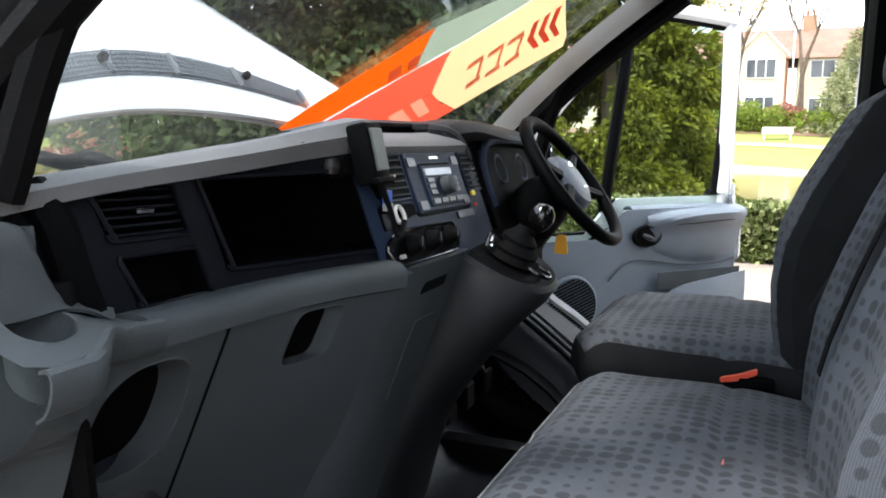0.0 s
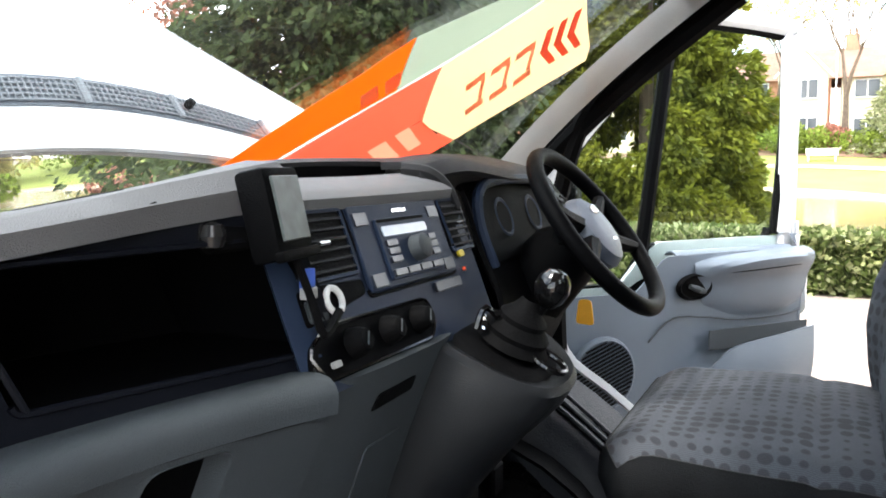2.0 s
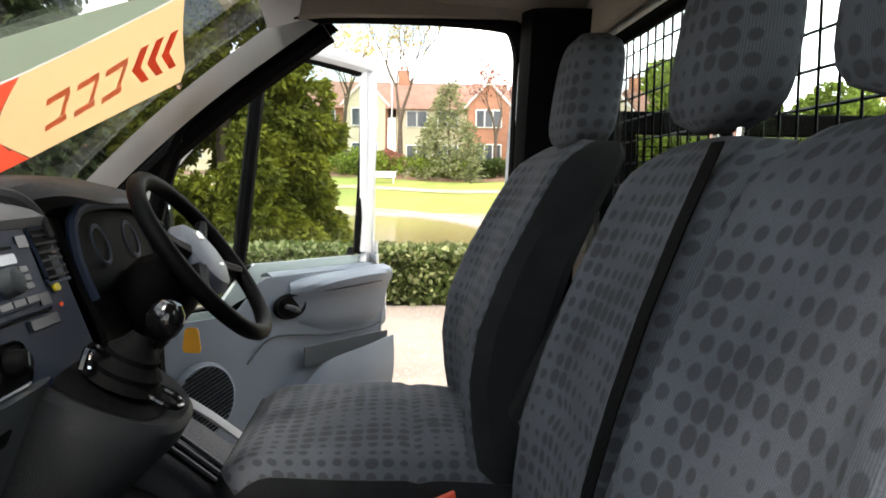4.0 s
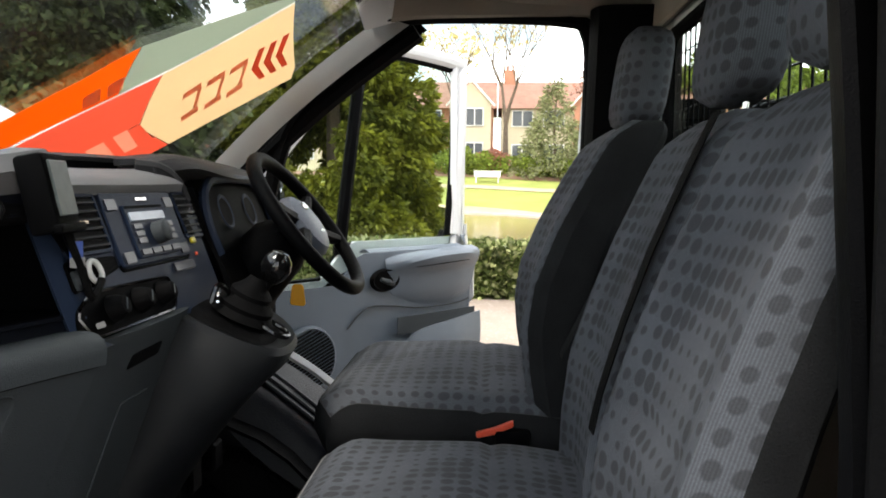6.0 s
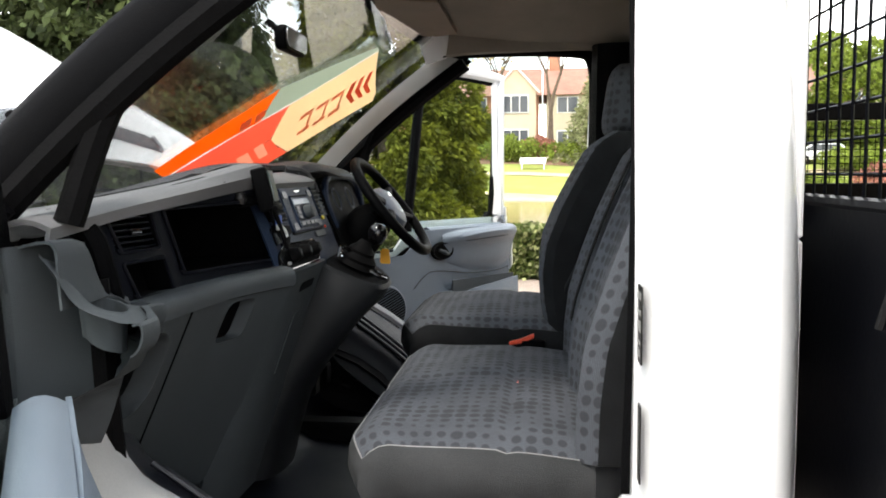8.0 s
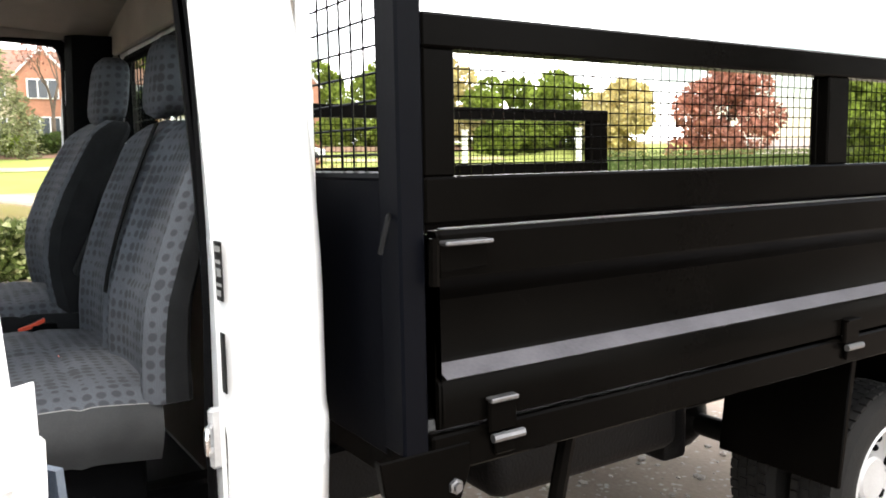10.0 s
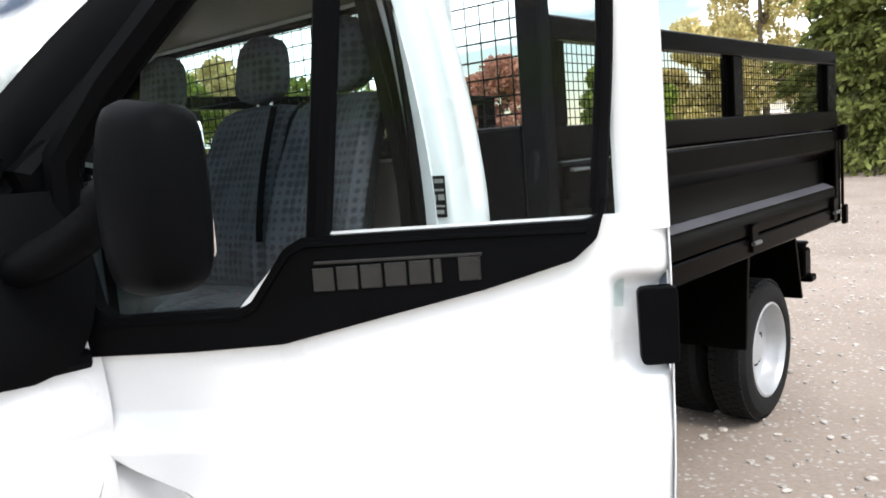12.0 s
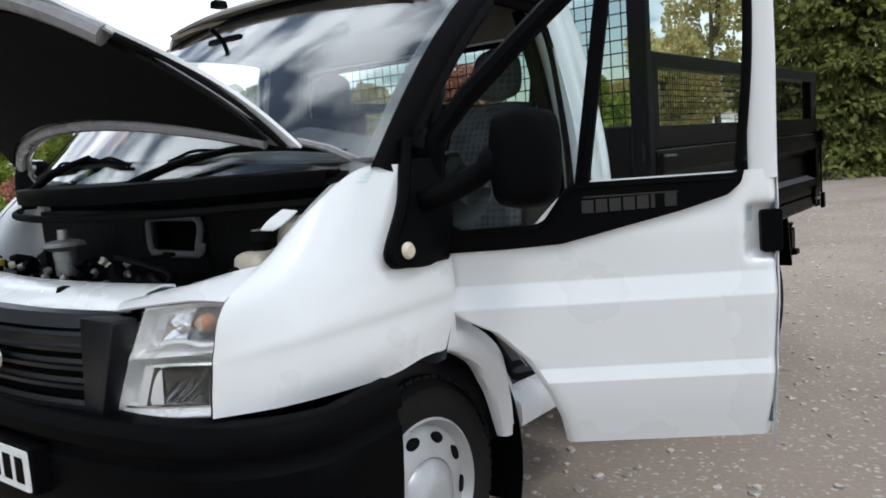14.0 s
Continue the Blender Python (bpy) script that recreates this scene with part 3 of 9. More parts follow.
for m, _ in SIDES:
    # roof side rail above the doorway, painted outside
    part("cant_rail", bm_grid(loft([
        [(-0.765, -0.34, 1.885), (-0.785, -0.45, 1.895), (-0.80, -0.70, 1.90), (-0.80, -1.0, 1.89)],
        [(-0.835, -0.36, 1.862), (-0.85, -0.45, 1.872), (-0.86, -0.70, 1.877), (-0.86, -1.0, 1.872)],
        [(-0.825, -0.36, 1.837), (-0.825, -0.45, 1.845), (-0.83, -0.70, 1.850), (-0.83, -1.0, 1.847)],
        [(-0.775, -0.37, 1.822), (-0.775, -0.45, 1.832), (-0.775, -0.70, 1.837), (-0.775, -1.0, 1.832)],
    ], 12, 12)[::-1], 0.01), WHITE, truck, m=m @ ROOF_UP)
    part("doorway_head_seal", bm_grid(loft([
        [(-0.849, -0.36, 1.822), (-0.864, -0.45, 1.832), (-0.872, -0.70, 1.836), (-0.870, -0.84, 1.834)],
        [(-0.834, -0.36, 1.780), (-0.836, -0.45, 1.788), (-0.840, -0.70, 1.793), (-0.840, -0.84, 1.790)],
        [(-0.772, -0.37, 1.764), (-0.773, -0.45, 1.774), (-0.773, -0.70, 1.779), (-0.773, -0.84, 1.776)]], 8, 12)[::-1], 0.006), RUBBER, truck, m=m @ Matrix.Translation((0, 0, 0.095)))
    part("rail_trim", bm_grid(loft([
        [(-0.822, -0.37, 1.772), (-0.826, -0.46, 1.780), (-0.830, -0.72, 1.785), (-0.830, -1.03, 1.782)],
        [(-0.768, -0.38, 1.758), (-0.768, -0.46, 1.766), (-0.768, -0.72, 1.770), (-0.768, -1.03, 1.768)],
        [(-0.742, -0.39, 1.790), (-0.745, -0.46, 1.796), (-0.748, -0.72, 1.800), (-0.748, -1.03, 1.796)],
        [(-0.715, -0.40, 1.850), (-0.725, -0.46, 1.858), (-0.735, -0.72, 1.862), (-0.735, -1.03, 1.858)]], 8, 10), 0.004), HEADLINER, truck, m=m @ FIT_UP @ ROOF_UP)
    # windscreen pillar: black cover outside, light trim inside
    rows_p = []
    for v in np.linspace(-0.02, 1.08, 20):
        h = screen_half(v)
        w = 0.02 * max(0, 0.18 - v) / 0.18
        b = Vector(screen_at(-h - 0.052, v))
        rows_p.append([b + Vector(d) for d in ((0.006, 0.002, 0.005), (-0.004, 0.005, 0.009), (-0.016, -0.010, 0.005), (-0.024, -0.030 - w, -0.012), (-0.024, -0.050 - w, -0.034), (-0.014, -0.072 - w, -0.056))])
    part("pillar_cover", bm_grid(rows_p, 0.006), BLACK_PLASTIC, truck, m=m)
    part("pillar_inner_trim", bm_grid([[Vector(screen_at(-screen_half(v) - 0.004, v)) + Vector((0, -0.012, -0.010)), Vector(screen_at(-screen_half(v), v)) + Vector((-0.008, -0.040, -0.026)),
                                        Vector(screen_at(-screen_half(v), v)) + Vector((-0.014, -0.052, -0.036)), Vector(screen_at(-screen_half(v), v)) + Vector((-0.018, -0.058, -0.046))] for v in np.linspace(0.02, 1.06, 14)], 0.006),
         PILLAR_TRIM, truck, m=m)
    part("pillar_door_seal", bm_tube([Vector(screen_at(-screen_half(v), v)) + Vector((-0.056, -0.082, -0.056)) for v in np.linspace(0.02, 1.05, 16)], 0.026, 8), RUBBER, truck, m=m)
    part("roof_gutter", bm_tube(curve3([(-0.80, -0.36, 1.90), (-0.815, -0.50, 1.912), (-0.82, -0.75, 1.915), (-0.815, -1.02, 1.90)], 12), 0.008, 6), BLACK_PLASTIC, truck, m=m @ ROOF_UP)
part("roof_marker_lamp", bm_prism(rounded([(0.30, 1.960), (0.36, 1.960), (0.352, 1.990), (0.31, 1.992)], 0.008, 3), "y", -0.30, -0.25, 0.004), BLACK_PLASTIC, truck, "small black lamp on the roof edge", m=ROOF_UP)

# back wall of the cab with its window
part("cab_back_wall", bm_join([bm_box(-0.86, 0.86, -1.075, -1.045, 0.55, 1.36, 0.006), bm_box(-0.79, 0.79, -1.075, -1.045, 1.80, 1.99, 0.006),
                               bm_box(-0.86, -0.66, -1.0745, -1.0455, 1.36, 1.80, 0.004), bm_box(0.66, 0.86, -1.0745, -1.0455, 1.36, 1.80, 0.004)]), WHITE, truck)
part("back_trim", bm_join([bm_box(-0.86, 0.86, -1.042, -1.02, 0.60, 1.345, 0.006), bm_box(-0.79, 0.79, -1.042, -1.02, 1.815, 1.97, 0.006),
                           bm_box(-0.86, -0.675, -1.0415, -1.0205, 1.345, 1.815, 0.004), bm_box(0.675, 0.86, -1.0415, -1.0205, 1.345, 1.815, 0.004)]), HEADLINER, truck)
part("rear_window_seal", bm_tube([(x, -1.06, z) for x, z in rounded([(-0.66, 1.36), (0.66, 1.36), (0.66, 1.80), (-0.66, 1.80)], 0.06, 5)] + [(-0.60, -1.06, 1.36)], 0.016, 8), RUBBER, truck)
rw = part("rear_window", bm_prism(rounded([(-0.66, 1.36), (0.66, 1.36), (0.66, 1.80), (-0.66, 1.80)], 0.06, 5), "y", -1.063, -1.058), CLEAR, truck)
rw.visible_shadow = False

# headlining, sun visors and inside mirror
part("headlining", bm_grid(loft([
    [(-0.70, -0.285, 1.865), (-0.35, -0.215, 1.875), (0, -0.20, 1.88), (0.35, -0.215, 1.875), (0.70, -0.285, 1.865)],
    [(-0.755, -0.42, 1.845), (-0.4, -0.40, 1.875), (0, -0.40, 1.88), (0.4, -0.40, 1.875), (0.755, -0.42, 1.845)],
    [(-0.785, -0.70, 1.810), (-0.4, -0.70, 1.885), (0, -0.70, 1.89), (0.4, -0.70, 1.885), (0.785, -0.70, 1.810)],
    [(-0.775, -1.03, 1.80), (-0.4, -1.03, 1.88), (0, -1.03, 1.885), (0.4, -1.03, 1.88), (0.775, -1.03, 1.80)],
], 14, 24), 0.01), HEADLINER, truck, m=FIT_UP @ Matrix.Translation((0, 0, 0.02)))
for x in (-0.37, 0.37):
    visor = part("sun_visor", bm_grid(loft([
        [(x - 0.29, -0.265, 1.842), (x, -0.235, 1.852), (x + 0.29, -0.265, 1.842)],
        [(x - 0.28, -0.36, 1.832), (x, -0.34, 1.846), (x + 0.28, -0.36, 1.832)],
        [(x - 0.24, -0.435, 1.832), (x, -0.425, 1.848), (x + 0.24, -0.435, 1.832)]], 8, 14), 0.016), VISOR, truck, "tan folded sun visor", m=FIT_UP @ Matrix.Translation((0, 0, 0.02)))
    part("visor_pin", bm_tube([(x - 0.30, -0.262, 1.845), (x - 0.20, -0.255, 1.850)], 0.006, 8), BLACK_PLASTIC, visor, m=FIT_UP @ Matrix.Translation((0, 0, 0.02)))
mirror = part("interior_mirror", bm_prism(rounded([(-0.06, 1.715), (0.115, 1.715), (0.125, 1.775), (-0.07, 1.775)], 0.022, 4), "y", -0.075, -0.045, 0.008, 2), BLACK_PLASTIC, truck, "interior mirror on a short stem")
mirror.location.z = UP
part("mirror_face", bm_prism(rounded([(-0.052, 1.722), (0.108, 1.722), (0.116, 1.769), (-0.061, 1.769)], 0.018, 4), "y", -0.0785, -0.0765), MIRROR, mirror)
part("mirror_stem", bm_tube([(0.03, -0.05, 1.755), (0.03, -0.01, 1.79), (0.03, 0.005, 1.80)], 0.009, 8), BLACK_PLASTIC, mirror)

# scuttle below the windscreen, and wipers
part("scuttle_panel", bm_grid(loft([
    [(-0.87, 0.320, 1.315), (-0.45, 0.46, 1.318), (0, 0.520, 1.320), (0.45, 0.46, 1.318), (0.87, 0.320, 1.315)],
    [(-0.87, 0.345, 1.312), (-0.45, 0.50, 1.314), (0, 0.560, 1.316), (0.45, 0.50, 1.314), (0.87, 0.345, 1.312)],
    [(-0.86, 0.36, 1.310), (-0.45, 0.545, 1.310), (0, 0.61, 1.310), (0.45, 0.545, 1.310), (0.86, 0.36, 1.310)],
    [(-0.84, 0.36, 1.27), (-0.45, 0.55, 1.262), (0, 0.62, 1.258), (0.45, 0.55, 1.262), (0.84, 0.36, 1.27)],
], 12, 28), 0.008), BLACK_PLASTIC, truck, m=Matrix.Translation((0, 0, 0.03)))
part("scuttle_seal", bm_tube(curve3([(-0.83, 0.375, 1.262), (-0.45, 0.565, 1.254), (0, 0.635, 1.250), (0.45, 0.565, 1.254), (0.83, 0.375, 1.262)], 28), 0.012, 6), RUBBER, truck)
for pivot, x0, x1 in ((-0.20, -0.86, -0.30), (0.46, -0.12, 0.44)):
    mid_x = 0.55 * x0 + 0.45 * x1
    rest = lambda x: 0.025 + 0.045 * math.sin(math.pi * (0.10 + 0.80 * (x - x0) / (x1 - x0)))
    wiper = part("wiper", bm_tube(curve3([screen_at(pivot, -0.10, 0.030), screen_at(pivot - 0.06, -0.06, 0.034), screen_at((pivot + mid_x) / 2, 0.01, 0.036), screen_at(mid_x, rest(mid_x), 0.032)], 14), [0.016 - 0.0006 * k for k in range(14)], 8), BLACK_PLASTIC, truck, "black wiper arm and blade")
    part("wiper_blade", bm_tube([screen_at(x, rest(x), 0.014) for x in np.linspace(x0, x1, 16)], 0.0075, 6), RUBBER, wiper)
    for f in (0.18, 0.5, 0.82):
        x = x0 + f * (x1 - x0)
        part("wiper_bridge", bm_tube(curve3([screen_at(x - 0.08, rest(x - 0.08), 0.018), screen_at(x, rest(x), 0.032), screen_at(x + 0.08, rest(x + 0.08), 0.018)], 10), 0.005, 6), BLACK_PLASTIC, wiper)
    part("wiper_spindle", bm_lathe([(0, 0.030), (0.020, 0.026), (0.024, 0.0), (0.024, -0.03)], 14, Matrix.Translation(screen_at(pivot, -0.10, 0.015))), BLACK_PLASTIC, wiper)

# printed film stuck slantwise on the inside of the windscreen
banner = thing("windscreen_banner", "long red and cream dealer film stuck slantwise inside the windscreen", "banner", at=(0.42, 0.05, 1.6))
def on_banner(name, bm, mat, label=""):
    ob = part(name, bm, mat, banner, label)
    ob.matrix_parent_inverse = Matrix.Translation((0.42, 0.05, 1.6)).inverted()
    return ob


def banner_at(s, r, o=0.0):
    """A point of the film: s along it from the dash, r across it from the top, o towards the cab."""
    va, vb = 0.215 + 0.673 * s, 0.10 + 0.57 * s
    xa = float(np.interp(va, [0.10, 0.215, 0.25, 0.39, 0.522, 0.65, 0.765, 0.888], [0.14, 0.224, 0.250, 0.352, 0.425, 0.473, 0.503, 0.523]))
    xb = float(np.interp(vb, [0.0, 0.10, 0.20, 0.302, 0.45, 0.612, 0.67], [0.475, 0.545, 0.61, 0.67, 0.742, 0.80, 0.814]))
    x, v = xa + (xb - xa) * r, va + (vb - va) * r
    return Vector(screen_at(x, v, -0.009 - o))


def board(poly, o, th=0.001, r=0.0):
    """A piece of film cut to an outline in the banner's own measures."""
    bm = bmesh.new()
    bm.faces.new([bm.verts.new((a, b, o)) for a, b in (rounded(poly, r, 3) if r else poly)])
    bmesh.ops.triangulate(bm, faces=bm.faces[:])
    for _ in range(2):
        bmesh.ops.subdivide_edges(bm, edges=[e for e in bm.edges if e.calc_length() > 0.08], cuts=1, use_grid_fill=True)
    bmesh.ops.triangulate(bm, faces=bm.faces[:])
    for v in bm.verts:
        v.co = banner_at(v.co.x, v.co.y, v.co.z)
    bm.normal_update()
    bmesh.ops.solidify(bm, geom=bm.faces[:], thickness=th)
    bmesh.ops.recalc_face_normals(bm, faces=bm.faces)
    return bm


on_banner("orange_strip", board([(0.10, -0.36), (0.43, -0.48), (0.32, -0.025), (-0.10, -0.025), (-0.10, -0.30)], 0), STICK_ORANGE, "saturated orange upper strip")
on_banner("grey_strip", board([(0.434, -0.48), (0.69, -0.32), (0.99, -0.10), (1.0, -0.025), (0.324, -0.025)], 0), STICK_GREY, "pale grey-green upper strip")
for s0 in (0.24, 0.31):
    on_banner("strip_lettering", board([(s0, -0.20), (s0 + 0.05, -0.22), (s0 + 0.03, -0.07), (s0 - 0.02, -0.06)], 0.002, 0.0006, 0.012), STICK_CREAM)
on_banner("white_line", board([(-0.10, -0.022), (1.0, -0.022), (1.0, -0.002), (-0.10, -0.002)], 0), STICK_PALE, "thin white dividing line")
for poly in ([(-0.06, 0), (0.458, 0), (0.325, 0.50), (-0.045, 0.50)], [(-0.03, 0.80), (0.335, 0.80), (0.354, 1), (-0.02, 1)], [(-0.045, 0.50), (0.05, 0.50), (0.04, 0.80), (-0.03, 0.80)],
             [(0.11, 0.50), (0.14, 0.50), (0.13, 0.80), (0.10, 0.80)], [(0.20, 0.50), (0.23, 0.50), (0.22, 0.80), (0.19, 0.80)]):
    on_banner("red_part", board(poly, 0), STICK_RED)
on_banner("red_part", board([(0.28, 0.50), (0.322, 0.50), (0.328, 0.80), (0.27, 0.80)], 0.0015), STICK_RED)
on_banner("cream_part", board([(0.462, 0), (1.0, 0), (1.0, 0.86), (0.97, 1), (0.358, 1), (0.314, 0.56)], 0), STICK_CREAM)
# lettering as plain outlined shapes and a row of chevrons
for s0, w in ((0.50, 0.075), (0.60, 0.075), (0.70, 0.080)):
    for poly in ([(s0, 0.40), (s0 + w, 0.37), (s0 + w - 0.006, 0.44), (s0 - 0.012, 0.47)], [(s0 - 0.045, 0.70), (s0 + w - 0.045, 0.67), (s0 + w - 0.052, 0.74), (s0 - 0.055, 0.77)],
                 [(s0 + w - 0.020, 0.445), (s0 + w - 0.005, 0.440), (s0 + w - 0.050, 0.665), (s0 + w - 0.066, 0.67)]):
        on_banner("lettering_bar", board(poly, 0.002, 0.0006), STICK_TEXT)
for s0 in (0.83, 0.89, 0.95):
    on_banner("chevron", board([(s0, 0.34), (s0 + 0.030, 0.34), (s0 - 0.012, 0.56), (s0 + 0.010, 0.76), (s0 - 0.020, 0.76), (s0 - 0.046, 0.56)], 0.002, 0.0006), STICK_RED)
for s0, s1 in ((0.05, 0.11), (0.14, 0.20), (0.23, 0.28)):
    on_banner("pale_lettering", board([(s0, 0.50), (s1, 0.50), (s1 - 0.01, 0.80), (s0 - 0.01, 0.80)], 0), STICK_TEXT)

# raised bonnet
def bonnet_at(u, v, lift=0.0):
    rear = Vector((0.76 * u, 0.535 - 0.19 * u * u, 1.516 - 0.105 * u * u))
    front = Vector((0.57 * u, 0.895 - 0.17 * u * u, 1.93 - 0.215 * u * u))
    out = Vector((0, -0.80, 0.60))
    return rear + (front - rear) * v + out * (0.035 * math.sin(math.pi * v) + lift)


bonnet = part("bonnet", bm_grid([[bonnet_at(u, v) for u in np.linspace(-1, 1, 33)] for v in np.linspace(0, 1, 15)], 0.012), WHITE, truck, "white bonnet propped wide up")
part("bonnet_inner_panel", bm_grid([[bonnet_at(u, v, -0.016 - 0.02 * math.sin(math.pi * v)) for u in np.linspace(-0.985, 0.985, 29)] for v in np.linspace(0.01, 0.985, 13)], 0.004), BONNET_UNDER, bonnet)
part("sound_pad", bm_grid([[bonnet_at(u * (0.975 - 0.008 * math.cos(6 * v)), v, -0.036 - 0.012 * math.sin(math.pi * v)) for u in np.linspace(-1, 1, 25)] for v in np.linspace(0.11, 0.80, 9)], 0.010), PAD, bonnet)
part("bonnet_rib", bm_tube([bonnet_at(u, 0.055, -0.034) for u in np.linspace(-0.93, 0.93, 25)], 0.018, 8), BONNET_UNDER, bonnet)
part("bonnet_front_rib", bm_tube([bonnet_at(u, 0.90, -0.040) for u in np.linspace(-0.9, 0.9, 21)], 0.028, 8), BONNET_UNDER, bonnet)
for u in (-0.972, 0.972):
    part("bonnet_edge_rib", bm_tube([bonnet_at(u, v, -0.026) for v in np.linspace(0.02, 0.96, 12)], 0.010, 8), PAD, bonnet)
# black slotted grille in the bonnet's rear edge, reflections put into its grey
gr = lambda u, v, l: bonnet_at(u, v, l)
grille = part("bonnet_vent", bm_grid([[gr(u, 0.15 + 0.115 * k - 0.02 * (u / 0.5) ** 2, 0.0025) for u in np.linspace(-0.585, 0.585, 29)] for k in (0, 0.5, 1)], 0.004), VENT_GREY, bonnet, "grey slotted vent strip with two washer jets")
for k in np.linspace(0.15, 0.85, 5):
    part("vent_slat", bm_tube([gr(u, 0.15 + 0.115 * k - 0.02 * (u / 0.5) ** 2, 0.006) for u in np.linspace(-0.565, 0.565, 25)], 0.0022, 5), VENT_BAR, grille)
for u in np.linspace(-0.56, 0.56, 61):
    part("vent_bar", bm_tube([gr(u, 0.167 - 0.02 * (u / 0.5) ** 2, 0.0075), gr(u, 0.247 - 0.02 * (u / 0.5) ** 2, 0.0075)], 0.0016, 4), VENT_BAR, grille)
for u in (-0.585, -0.29, 0.0, 0.29, 0.585):
    part("vent_divider", bm_tube([gr(u, 0.157 - 0.02 * (u / 0.5) ** 2, 0.008), gr(u, 0.258 - 0.02 * (u / 0.5) ** 2, 0.008)], 0.007, 6), VENT_BAR, grille)
for u in (-0.325, 0.325):
    p = gr(u, 0.205, 0.008)
    part("washer_jet", bm_lathe([(0, 0.022), (0.008, 0.020), (0.010, 0.010), (0.008, 0)], 10, Matrix.Translation(p) @ Vector((0, -0.8, 0.6)).to_track_quat("Z", "Y").to_matrix().to_4x4()), RUBBER, grille)
for m, _ in SIDES:
    part("bonnet_hinge", bm_tube([(-0.905, 0.235, 1.325), (-0.880, 0.275, 1.365), (-0.830, 0.32, 1.40), (-0.745, 0.345, 1.425)], [0.013, 0.012, 0.011, 0.009], 6), BONNET_UNDER, truck, m=m)
part("bonnet_prop", bm_tube([(0.60, 0.70, 1.02), (0.62, 0.68, 1.40), (0.63, 0.675, 1.70)], 0.005, 6), BLACK_PLASTIC, truck, "thin black bonnet prop rod")

# ---- front end ----
def nose(x, z):
    """How far forward the front skin lies."""
    return 0.955 - 0.20 * abs(x / 0.80) ** 2.3


LAMP = [
    [(-0.799, 0.681, 1.046), (-0.74, 0.705, 1.050), (-0.67, 0.735, 1.046), (-0.596, 0.764, 1.037)],
    [(-0.790, 0.706, 0.960), (-0.72, 0.735, 0.965), (-0.64, 0.762, 0.960), (-0.560, 0.782, 0.955)],
    [(-0.782, 0.722, 0.860), (-0.70, 0.755, 0.860), (-0.61, 0.783, 0.860), (-0.515, 0.796, 0.855)],
    [(-0.779, 0.731, 0.784), (-0.69, 0.765, 0.778), (-0.58, 0.792, 0.770), (-0.470, 0.803, 0.762)]]
LAMP_GRID = np.array(loft(LAMP, 41, 41), dtype=float)


def lamp_at(u, v, deep=0.0):
    """A point behind the lens: u from the wing inwards, v from the top down."""
    a, b = min(max(v, 0), 1) * 40, min(max(u, 0), 1) * 40
    i, k = min(39, int(a)), min(39, int(b))
    f, g = a - i, b - k
    q = LAMP_GRID[i, k] * (1 - f) * (1 - g) + LAMP_GRID[i + 1, k] * f * (1 - g) + LAMP_GRID[i, k + 1] * (1 - f) * g + LAMP_GRID[i + 1, k + 1] * f * g
    return Vector(q) + Vector((0.30, -0.93, 0.0)) * deep


def lamp_depth(u, v):
    rim = min(u, 1 - u, v, 1 - v)
    d = 0.010 + 0.045 * min(1, max(0, rim - 0.02) / 0.07)
    shelf = math.exp(-((v - 0.43 - 0.03 * math.sin(2.4 * u)) / 0.055) ** 2)
    return d * (1 - 0.72 * shelf) + 0.0


def lamp_patch(u0, u1, v0, v1, deep, bowl, nu=14, nv=12, skew=0.0):
    return bm_grid([[lamp_at(u0 + (u1 - u0) * g + skew * (1 - f) * (1 - g), v0 + (v1 - v0) * f, deep + bowl * (1 - (2 * g - 1) ** 2) * (1 - 0.6 * (2 * f - 1) ** 2)) for g in np.linspace(0, 1, nu)] for f in np.linspace(0, 1, nv)], 0.002)


